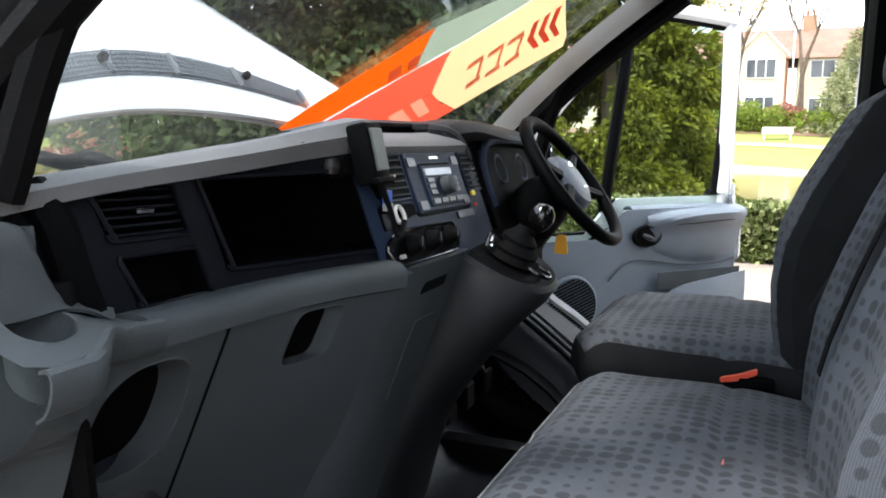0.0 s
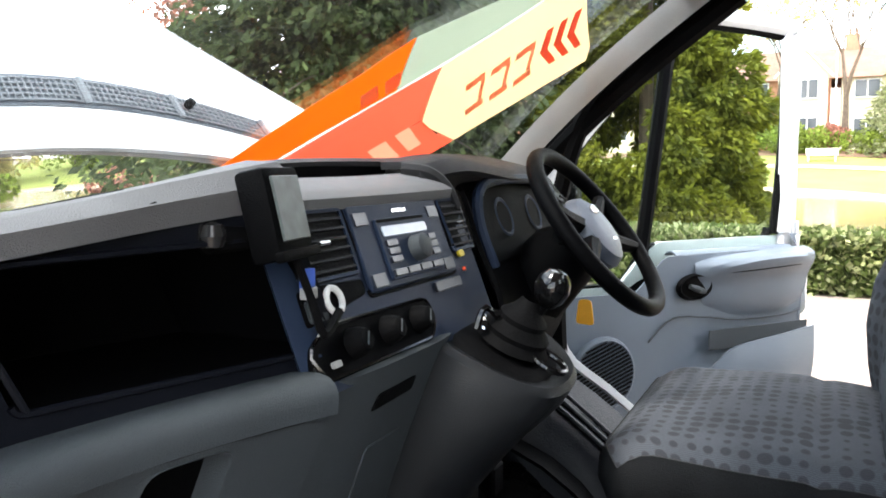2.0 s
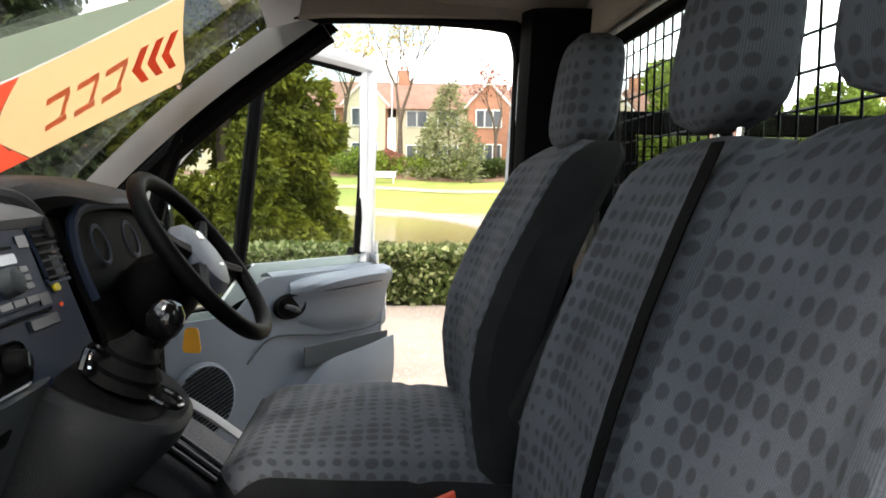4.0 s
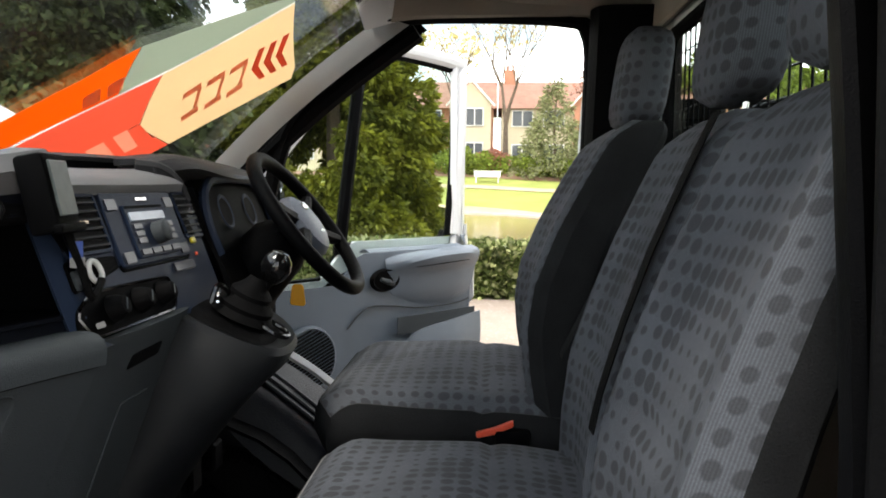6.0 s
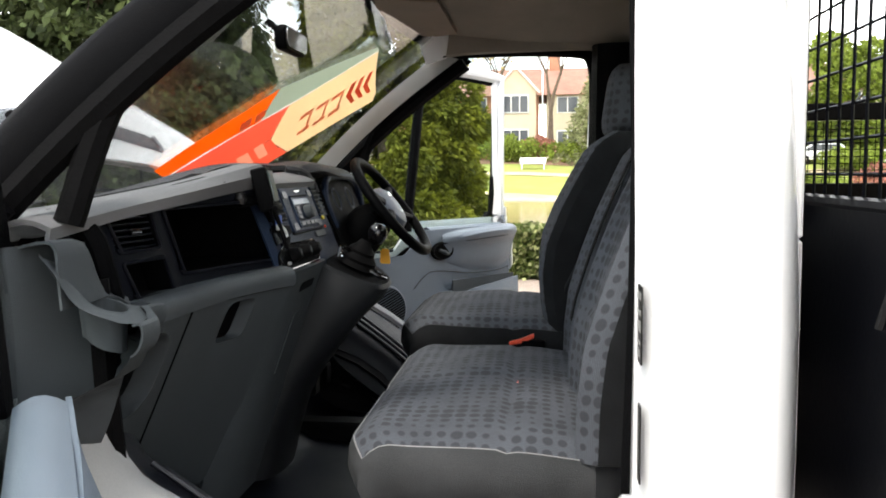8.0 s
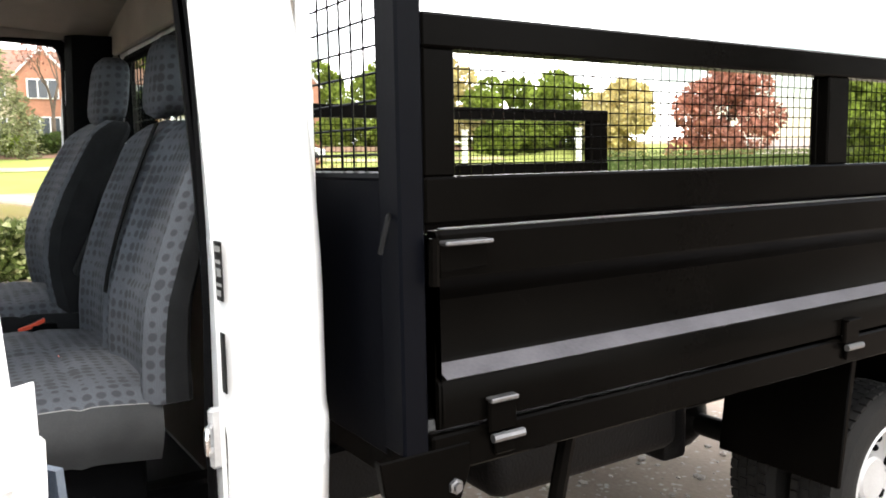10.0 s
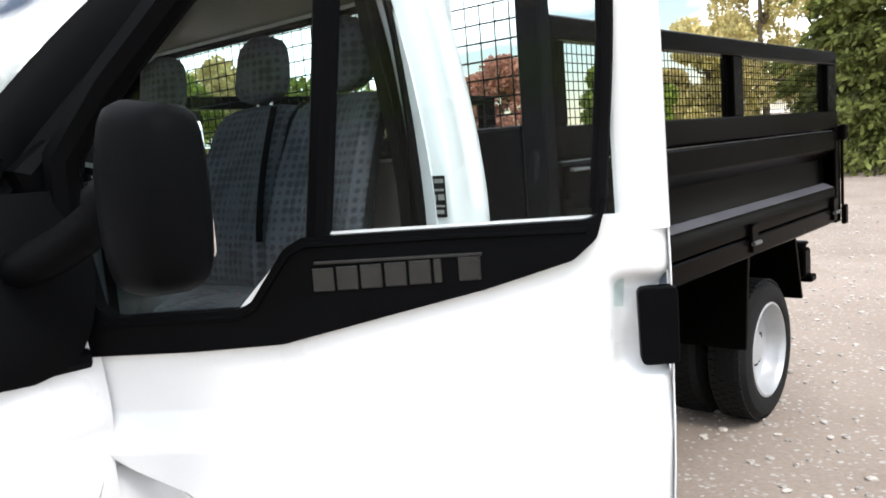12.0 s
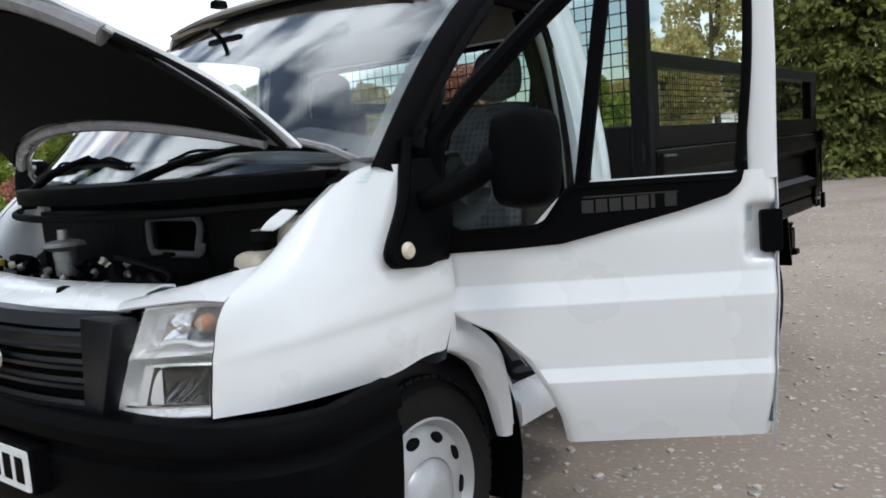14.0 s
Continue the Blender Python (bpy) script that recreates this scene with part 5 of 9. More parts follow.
        cup = part("latch_recess", bm_lathe([(0, 0.004), (0.040, 0.004), (0.048, 0.012), (0.054, 0.0)], 24, Matrix.Translation(to(0.455, 1.135, -0.078)) @ Matrix.Rotation(radians(90), 4, "Y") @ Matrix.Diagonal((0.72, 1.20, 1, 1))), BLACK_PLASTIC, door, m=mm)
        part("latch_lever", bm_tube([to(0.43, 1.140, -0.090), to(0.455, 1.130, -0.098), to(0.485, 1.122, -0.090)], [0.007, 0.010, 0.007], 8), GREY_TRIM, door, m=mm)
        part("map_pocket", bm_grid(loft([
            [to(0.44, 0.845, -0.100), to(0.50, 0.925, -0.125), to(0.56, 0.965, -0.135), to(0.72, 0.985, -0.140), to(0.885, 0.995, -0.115)],
            [to(0.44, 0.79, -0.105), to(0.50, 0.85, -0.135), to(0.58, 0.87, -0.145), to(0.72, 0.875, -0.150), to(0.88, 0.875, -0.120)],
            [to(0.44, 0.66, -0.085), to(0.50, 0.68, -0.105), to(0.58, 0.68, -0.110), to(0.72, 0.68, -0.110), to(0.87, 0.69, -0.090)]], 12, 22)[::-1], 0.008), DOOR_GREY, door, m=mm)
        part("pocket_mouth", bm_grid([[to(s, z, -0.097) for s in np.linspace(0.50, 0.885, 8)] for z in (0.95, 0.985, 1.008)][::-1], 0.004), GREY_TRIM, door, m=mm)
        sp = part("speaker_grille", bm_lathe([(0, 0.004), (0.090, 0.004), (0.096, 0.009), (0.102, 0.006), (0.106, -0.004)], 36, Matrix.Translation(to(0.150, 0.915, -0.074)) @ Matrix.Rotation(radians(90), 4, "Y") @ Matrix.Rotation(radians(0), 4, "Z")), DOOR_GREY, door, m=mm)
        for k in np.linspace(-0.085, 0.085, 17):
            h = math.sqrt(max(1e-4, 0.092 ** 2 - k * k))
            part("grille_slot", bm_tube([to(0.150 - h * 0.94 - k * 0.33, 0.915 + k * 0.94 - h * 0.33, -0.0825), to(0.150 + h * 0.94 - k * 0.33, 0.915 + k * 0.94 + h * 0.33, -0.0825)], 0.0032, 4), RUBBER, sp, m=mm)
    else:
        # raised metal lettering on the belt trim, as plain bars
        n = 7
        for i in range(n):
            s0 = 0.388 + i * 0.0372
            w = 0.033 if i != 5 else 0.012
            z0 = 1.172 + 0.0045 * i * 0.2
            part("lettering_bar", bm_box(-0.0335, -0.0295, -(s0 + w), -s0, z0, z0 + 0.036, 0.0012), LETTER, door, m=mm)
        part("lettering_overline", bm_box(-0.0335, -0.0295, -0.648, -0.392, 1.2135, 1.2185, 0.001), LETTER, door, m=mm)
    return door, mm


nearside_door, NEAR = cab_door(Matrix.Identity(4), (-0.985, 0.055), 56.5, False, -0.04, 0.395)
offside_door, OFF = cab_door(MIRROR_X, (-0.985, 0.055), 50.5, True, 0.01, 0.335)

# door mirrors on their sail-shaped black mounts, at the front wings
for m, mm in ((Matrix.Identity(4), NEAR), (MIRROR_X, OFF)):
    sail = part("mirror_mount", bm_grid(loft([
        [(-0.972, 0.185, 1.352), (-0.998, 0.235, 1.24), (-1.004, 0.300, 1.145), (-1.004, 0.322, 1.112)],
        [(-0.985, 0.135, 1.352), (-1.016, 0.160, 1.22), (-1.026, 0.225, 1.125), (-1.016, 0.275, 1.082)],
        [(-0.988, 0.060, 1.352), (-1.018, 0.062, 1.20), (-1.022, 0.10, 1.10), (-1.012, 0.170, 1.074)]], 10, 16)[::-1], 0.012), BLACK_PLASTIC, truck, "black corner cover with the door mirror", m=m)
    part("mount_rib", bm_tube(curve3([(-0.972, 0.165, 1.41), (-0.980, 0.190, 1.345), (-1.004, 0.240, 1.24), (-1.010, 0.305, 1.135), (-1.010, 0.308, 1.105), (-1.010, 0.27, 1.090), (-1.010, 0.08, 1.086)], 40), 0.017, 8), BLACK_PLASTIC, sail, m=m)
    part("side_indicator", bm_lathe([(0, 0.012), (0.016, 0.010), (0.024, 0.002), (0.026, -0.006)], 24, Matrix.Translation((-1.028, 0.258, 1.120)) @ Matrix.Rotation(radians(-90), 4, "Y")), INDICATOR, sail, "round clear side indicator", m=m)
    # arm and head are carried by the door
    head = part("mirror_head", bm_grid(loft([
        [(-0.10, 0.030, 1.462), (-0.18, 0.040, 1.470), (-0.255, 0.010, 1.460), (-0.250, -0.035, 1.455), (-0.17, -0.050, 1.465), (-0.10, -0.035, 1.458), (-0.10, 0.030, 1.462)],
        [(-0.088, 0.055, 1.440), (-0.18, 0.075, 1.450), (-0.275, 0.035, 1.435), (-0.270, -0.050, 1.435), (-0.17, -0.062, 1.445), (-0.086, -0.050, 1.438), (-0.088, 0.055, 1.440)],
        [(-0.084, 0.070, 1.35), (-0.18, 0.095, 1.35), (-0.285, 0.045, 1.35), (-0.278, -0.055, 1.35), (-0.17, -0.065, 1.35), (-0.082, -0.055, 1.35), (-0.084, 0.070, 1.35)],
        [(-0.090, 0.062, 1.24), (-0.18, 0.085, 1.235), (-0.270, 0.040, 1.24), (-0.264, -0.050, 1.24), (-0.17, -0.060, 1.235), (-0.088, -0.050, 1.24), (-0.090, 0.062, 1.24)],
        [(-0.115, 0.030, 1.212), (-0.18, 0.045, 1.208), (-0.235, 0.020, 1.212), (-0.232, -0.025, 1.212), (-0.17, -0.035, 1.208), (-0.115, -0.025, 1.212), (-0.115, 0.030, 1.212)],
    ], 22, 30), 0.004), BLACK_PLASTIC, truck, "tall black door mirror on a stout arm", m=m @ Matrix.Translation((-1.122, 0.060, 0)) @ Matrix.Rotation(radians(-10), 4, "Z") @ Matrix.Translation((-0.03, 0, 1.335)) @ Matrix.Diagonal((0.82, 0.70, 0.94, 1)) @ Matrix.Translation((0, 0, -1.335)))
    part("mirror_arm", bm_tube(curve3([(-1.02, 0.165, 1.245), (-1.05, 0.170, 1.25), (-1.10, 0.145, 1.268), (-1.16, 0.12, 1.30), (-1.22, 0.095, 1.34)], 14), [0.030] * 3 + [0.032] * 8 + [0.045] * 3, 12), BLACK_PLASTIC, head, m=m)
    part("mirror_glass", bm_prism(rounded([(-0.262, 1.25), (-0.095, 1.25), (-0.095, 1.44), (-0.258, 1.44)], 0.02, 3), "y", -0.068, -0.064), MIRROR, head, m=m @ Matrix.Translation((-1.122, 0.060, 0)) @ Matrix.Rotation(radians(-10), 4, "Z") @ Matrix.Translation((-0.03, 0, 1.335)) @ Matrix.Diagonal((0.82, 0.70, 0.94, 1)) @ Matrix.Translation((0, 0, -1.335)))
    part("frame_joint", bm_tube([(-0.955, 0.10, 1.34), (-0.965, 0.12, 1.38), (-0.955, 0.07, 1.42)], [0.028, 0.03, 0.02], 8), BLACK_PLASTIC, sail, m=m)

# ---- wheels ----
def wheel_frame(x, y, z=0.330):
    return Matrix.Translation((x, y, z)) @ Matrix.Rotation(radians(-90), 4, "Y")


def tyre(parent, mtx, w=0.19):
    h = w / 2
    t = part("tyre", bm_lathe([(0.205, h - 0.02), (0.225, h - 0.004), (0.262, h), (0.298, h - 0.008), (0.316, h - 0.030), (0.323, h - 0.05), (0.325, 0), (0.323, -h + 0.05), (0.316, -h + 0.030), (0.298, -h + 0.008), (0.262, -h), (0.225, -h + 0.004), (0.205, -h + 0.02), (0.205, h - 0.02)], 56, mtx), TYRE, parent)
    blocks = []
    for k in range(56):
        for off, ph in ((-0.055, 0), (-0.018, 0.5), (0.018, 0.0), (0.055, 0.5)):
            a = 2 * math.pi * (k + ph) / 56
            b = bm_box(-0.013, 0.013, -0.014, 0.014, -0.005, 0.005, 0)
            b.transform(mtx @ Matrix.Rotation(a, 4, "Z") @ Matrix.Translation((0.3255, 0, off)) @ Matrix.Rotation(radians(90), 4, "Y"))
            blocks.append(b)
    part("tread", bm_join(blocks), TYRE, t)
    return t


for m, _ in SIDES:
    wf = m @ wheel_frame(-0.815, 0.112, 0.360) @ Matrix.Diagonal((1.13, 1.13, 1, 1))
    wheel = part("front_wheel", bm_lathe([(0.212, 0.085), (0.204, 0.088), (0.196, 0.072), (0.185, 0.060), (0.172, 0.066), (0.150, 0.078), (0.118, 0.092), (0.108, 0.094), (0.104, 0.088), (0.098, 0.100), (0.078, 0.112), (0.070, 0.122), (0.040, 0.130), (0, 0.132)], 48, wf), STEEL, truck, "silver steel wheel with hub cover")
    tyre(wheel, wf @ Matrix.Diagonal((0.965, 0.965, 1, 1)))
    for k in range(10):
        a = 2 * math.pi * (k + 0.3) / 10
        part("wheel_hole", bm_lathe([(0, 0.004), (0.017, 0.004), (0.019, -0.004)], 14, wf @ Matrix.Rotation(a, 4, "Z") @ Matrix.Translation((0.158, 0, 0.0765)) @ Matrix.Rotation(radians(22), 4, "Y") @ Matrix.Diagonal((0.85, 1.3, 1, 1))), RUBBER, wheel)
    part("brake_drum", bm_lathe([(0, 0.05), (0.16, 0.05), (0.165, -0.10), (0, -0.10)], 24, wf), ENGINE, wheel)
    wf2 = m @ wheel_frame(-0.895, -3.060)
    wheel2 = part("rear_wheel", bm_lathe([(0.222, 0.088), (0.212, 0.092), (0.204, 0.080), (0.198, 0.060), (0.190, 0.030), (0.180, 0.008), (0.150, -0.008), (0.10, -0.014), (0.085, -0.010), (0.080, 0.02), (0.070, 0.03), (0, 0.03)], 48, wf2), STEEL, truck, "silver deep-dished rear wheel, one of a twin pair")
    tyre(wheel2, wf2)
    for k in range(8):
        a = 2 * math.pi * (k + 0.2) / 8
        part("wheel_hole", bm_lathe([(0, 0.004), (0.016, 0.004), (0.018, -0.004)], 14, wf2 @ Matrix.Rotation(a, 4, "Z") @ Matrix.Translation((0.150, 0, -0.007))), RUBBER, wheel2)
    for k in range(6):
        a = 2 * math.pi * (k + 0.5) / 6
        part("wheel_nut", bm_lathe([(0, 0.022), (0.008, 0.02), (0.012, 0.014), (0.012, 0.0)], 6, wf2 @ Matrix.Rotation(a, 4, "Z") @ Matrix.Translation((0.108, 0, -0.012))), RUBBER, wheel2)
    wf3 = m @ wheel_frame(-0.665, -3.060)
    inner = part("inner_rear_wheel", bm_lathe([(0.21, 0.08), (0.19, 0.0), (0.10, 0.02), (0, 0.02)], 32, wf3), ENGINE, truck)
    tyre(inner, wf3)

# ---- chassis and tipping body ----
for m, _ in SIDES:
    part("chassis_rail", bm_box(-0.44, -0.36, -3.75, 0.2, 0.52, 0.68, 0.01), ENGINE, truck, m=m)
    part("subframe_rail", bm_box(-0.46, -0.38, -3.70, -1.15, 0.70, 0.80, 0.008), GLOSS_BLACK, truck, m=m)
    part("front_mudguard", bm_prism([(-2.735, 0.84), (-2.765, 0.84), (-2.70, 0.42), (-2.685, 0.42)], "x", -1.015, -0.58, 0.004), GLOSS_BLACK, truck, m=m)
    part("rear_mudguard", bm_prism([(-3.335, 0.86), (-3.360, 0.86), (-3.455, 0.50), (-3.435, 0.50)], "x", -1.015, -0.58, 0.004), GLOSS_BLACK, truck, m=m)
    part("mudguard_top", bm_box(-1.01, -0.58, -3.345, -2.755, 0.825, 0.84, 0.004), GLOSS_BLACK, truck, m=m)
    # hoop-shaped step guard under the body's front corner
    part("step_guard", bm_tube([(-1.05, -1.245, 0.80), (-1.05, -1.265, 0.47), (-1.05, -1.285, 0.44), (-1.05, -1.455, 0.46), (-1.05, -1.475, 0.49), (-1.05, -1.565, 0.86)], 0.019, 8), GLOSS_BLACK, truck, m=m)
part("rear_axle", bm_tube([(-0.85, -3.06, 0.33), (-0.2, -3.06, 0.33), (-0.12, -3.06, 0.34), (0.12, -3.06, 0.34), (0.2, -3.06, 0.33), (0.85, -3.06, 0.33)], [0.045, 0.045, 0.14, 0.14, 0.045, 0.045], 14), ENGINE, truck)
# assumed tank, enlarged to fill the shade under the body
part("fuel_tank", bm_box(-0.70, -0.42, -2.35, -1.62, 0.53, 0.74, 0.05, 3), ENGINE, truck)
part("hydraulic_tank", bm_box(0.46, 0.80, -2.2, -1.5, 0.42, 0.72, 0.05, 3), ENGINE, truck)
part("prop_shaft", bm_tube([(0, -1.0, 0.50), (0, -2.95, 0.36)], 0.04, 10), ENGINE, truck)
part("spring_hanger", bm_box(-0.50, -0.34, -2.62, -2.50, 0.38, 0.62, 0.02, 2), ENGINE, truck)
tow = part("tow_bracket", bm_join([bm_box(-0.88, 0.88, -3.90, -3.82, 0.54, 0.64, 0.01), bm_box(-0.92, -0.82, -3.91, -3.81, 0.53, 0.69, 0.01), bm_box(0.82, 0.92, -3.91, -3.81, 0.53, 0.69, 0.01)]), GLOSS_BLACK, truck, "black rear step and tow bracket")
part("tow_foot", bm_box(-0.945, -0.875, -3.92, -3.84, 0.505, 0.545, 0.008), GLOSS_BLACK, tow)
for m, _ in SIDES:
    part("rear_lamp", bm_lathe([(0, 0.05), (0.055, 0.05), (0.06, 0.03), (0.045, -0.01), (0.045, -0.05), (0, -0.05)], 18, m @ Matrix.Translation((-0.875, -3.865, 0.705)) @ Matrix.Diagonal((0.75, 0.75, 0.4, 1))), RUBBER, tow)

body = part("tipping_body_floor", bm_box(-1.06, 1.06, -3.78, -1.13, 0.83, 0.90, 0.006), GLOSS_BLACK, truck, "black steel floor of the tipping body")
for i in range(8):
    y = -1.35 - i * 0.32
    part("cross_member", bm_box(-0.86, 0.86, y - 0.03, y + 0.03, 0.77, 0.83, 0.004), GLOSS_BLACK, body)

# dropside with pressed ribs: outline of its section, outwards and up
SECTION = [(-1.090, 0.936), (-1.104, 0.940), (-1.104, 1.022), (-1.100, 1.029), (-1.054, 1.049), (-1.050, 1.060), (-1.050, 1.172), (-1.060, 1.182), (-1.098, 1.216), (-1.104, 1.224), (-1.104, 1.302), (-1.098, 1.310), (-1.076, 1.310), (-1.072, 1.300)]
TAIL = -3.755
for m, _ in SIDES:
    side = part("dropside", bm_grid([[(x, y, z) for x, z in SECTION] for y in (-1.200, -1.215, -2.0, -2.8, -3.68, -3.70)][::-1], 0.006), GLOSS_BLACK, truck, "black pressed-steel dropside", m=m)
    # strips laid on the upward ledges, their bright sheen put into the colour
    part("rib_ledge", bm_grid([[(-1.1008, y, 1.0305), (-1.0555, y, 1.0502)] for y in (-1.215, -2.0, -2.8, -3.68)], 0.0015), RIB_SHEEN, side, m=m)
    part("top_ledge", bm_grid([[(-1.0985, y, 1.3115), (-1.076, y, 1.3118)] for y in (-1.215, -2.0, -2.8, -3.68)], 0.0015), RIB_SHEEN, side, m=m)
    part("dropside_back", bm_box(-1.048, -1.036, -3.695, -1.205, 0.94, 1.30, 0.003), GLOSS_BLACK, side, m=m)
    for y in (-1.199, -3.699):
        part("dropside_end", bm_prism([(x, z) for x, z in SECTION], "y", y - 0.004, y + 0.004), GLOSS_BLACK, side, m=m)
    part("floor_beam", bm_box(-1.104, -1.040, -3.775, -1.18, 0.852, 0.928, 0.005), GLOSS_BLACK, truck, m=m)
    # corner post with its bolted foot
    post = part("corner_post", bm_box(-1.105, -1.030, -1.172, -1.118, 0.90, 2.02, 0.005), BLUE_BLACK, truck, "tall black corner post of the headboard", m=m)
    part("post_foot", bm_prism([(-1.065, 0.905), (-1.075, 0.84), (-1.12, 0.785), (-1.235, 0.785), (-1.262, 0.852), (-1.262, 0.905)], "x", -1.108, -1.085, 0.003), GLOSS_BLACK, post, m=m)
    part("foot_bolt", bm_lathe([(0, 0.014), (0.009, 0.014), (0.010, 0.008), (0.015, 0.006), (0.016, 0)], 6, m @ Matrix.Translation((-1.108, -1.225, 0.826)) @ Matrix.Rotation(radians(-90), 4, "Y")), ZINC, post)
    part("rope_hook", bm_tube(curve3([(-1.06, -1.12, 1.335), (-1.075, -1.115, 1.342), (-1.085, -1.105, 1.330), (-1.088, -1.096, 1.305), (-1.088, -1.088, 1.275)], 12), 0.005, 6), ENGINE, post, m=m)
    # mesh side frame
    fr = part("mesh_side_frame", bm_join([bm_box(-1.100, -1.045, -3.765, -1.174, 1.636, 1.698, 0.005), bm_box(-1.102, -1.043, -3.765, -1.174, 1.322, 1.408, 0.005)]), GLOSS_BLACK, truck, "black steel frame with wire mesh above the dropside", m=m)
    for y0, y1 in ((-1.245, -1.176), (-2.520, -2.425), (-3.763, -3.625)):
        part("frame_upright", bm_box(-1.098, -1.047, y0, y1, 1.408, 1.636, 0.004), GLOSS_BLACK, fr, m=m)
    wires = [((-1.072, y, 1.405), (-1.072, y, 1.64)) for y in np.arange(-1.27, -3.63, -0.026)] + [((-1.069, -1.24, z), (-1.069, -3.63, z)) for z in np.arange(1.430, 1.63, 0.025)]
    part("wire_mesh", bm_wires(wires, 0.0011), GLOSS_BLACK, fr, m=m)["kind"] = "stuff"
    # front latch, hinges and tail post
    latch = part("dropside_latch", bm_prism(rounded([(-1.192, 1.236), (-1.192, 1.292), (-1.30, 1.290), (-1.30, 1.240)], 0.006, 2), "x", -1.118, -1.106, 0.003), GLOSS_BLACK, truck, "black over-centre latch", m=m)
    part("latch_lip", bm_box(-1.142, -1.106, -1.298, -1.192, 1.286, 1.2935, 0.002), ZINC, latch, m=m)
    part("latch_pin", bm_tube([(-1.125, -1.175, 1.215), (-1.128, -1.175, 1.30)], 0.010, 8), GLOSS_BLACK, latch, m=m)
    for y in (-1.335, -2.545, -3.655):
        hinge = part("dropside_hinge", bm_box(-1.120, -1.105, y - 0.032, y + 0.036, 0.915, 0.984, 0.004), GLOSS_BLACK, truck, m=m)
        part("hinge_lip", bm_box(-1.128, -1.106, y - 0.030, y + 0.036, 0.976, 0.985, 0.002), ZINC if y > -2 else GLOSS_BLACK, hinge, m=m)
        part("hinge_pin", bm_tube([(-1.121, y - 0.045, 0.905), (-1.121, y + 0.030, 0.905)], 0.009, 8), ZINC, hinge, m=m)
        part("hinge_leaf", bm_box(-1.116, -1.105, y - 0.030, y + 0.020, 0.868, 0.905, 0.003), GLOSS_BLACK, hinge, m=m)
    tail = part("tail_post", bm_box(-1.106, -1.040, -3.790, -3.712, 0.845, 1.335, 0.005), GLOSS_BLACK, truck, m=m)
    part("tail_latch", bm_join([bm_box(-1.135, -1.105, -3.835, -3.775, 1.26, 1.34, 0.006), bm_box(-1.13, -1.105, -3.835, -3.79, 0.83, 0.93, 0.006), bm_box(-1.118, -1.105, -3.81, -3.79, 0.93, 1.26, 0.004)]), GLOSS_BLACK, tail, m=m)
tail_gate = part("tailboard", bm_grid([[(x, -3.775 - o, z) for o, z in [(-(q[0] + 1.104), q[1]) for q in SECTION]] for x in (-1.03, 0, 1.03)], 0.006), GLOSS_BLACK, truck, "black ribbed tailboard")

# headboard: plain sheet below, square mesh above
hb = part("headboard", bm_box(-1.02, 1.02, -1.150, -1.128, 0.88, 1.405, 0.004), BLUE_BLACK, truck, "black headboard with square mesh behind the cab")
part("headboard_rail", bm_tube([(-1.02, -1.138, 1.407), (1.02, -1.138, 1.407)], 0.012, 8), BLUE_BLACK, hb)
part("headboard_top", bm_box(-1.02, 1.02, -1.170, -1.105, 1.96, 2.02, 0.005), BLUE_BLACK, hb)
part("wire_mesh", bm_wires([((x, -1.138, 1.40), (x, -1.138, 1.97)) for x in np.arange(-1.0, 1.01, 0.050)] + [((-1.02, -1.142, z), (1.02, -1.142, z)) for z in np.arange(1.45, 1.97, 0.050)], 0.0018), BLUE_BLACK, hb)["kind"] = "stuff"

# ---- cab floor and footwell ----
part("cab_floor", bm_box(-0.86, 0.86, -1.02, 0.22, 0.56, 0.60, 0.004), FLOOR_MAT, truck)
part("floor_mat", bm_grid(loft([
    [(-0.80, 0.20, 0.86), (-0.3, 0.24, 0.86), (0.1, 0.24, 0.84), (0.62, 0.20, 0.86)],
    [(-0.82, 0.05, 0.66), (-0.3, 0.08, 0.66), (0.1, 0.08, 0.66), (0.66, 0.05, 0.66)],
    [(-0.83, -0.08, 0.615), (-0.3, -0.06, 0.615), (0.1, -0.06, 0.615), (0.68, -0.08, 0.615)],
    [(-0.83, -0.45, 0.612), (-0.3, -0.45, 0.612), (0.1, -0.45, 0.612), (0.68, -0.45, 0.612)]], 16, 16), 0.006), FLOOR_MAT, truck)
part("firewall", bm_grid(loft([[(-0.86, 0.255, 1.30), (0, 0.28, 1.30), (0.86, 0.255, 1.30)], [(-0.86, 0.255, 0.9), (0, 0.28, 0.9), (0.86, 0.255, 0.9)], [(-0.86, 0.18, 0.60), (0, 0.2, 0.60), (0.86, 0.18, 0.60)]], 8, 8), 0.01), DASH_DARK, truck)
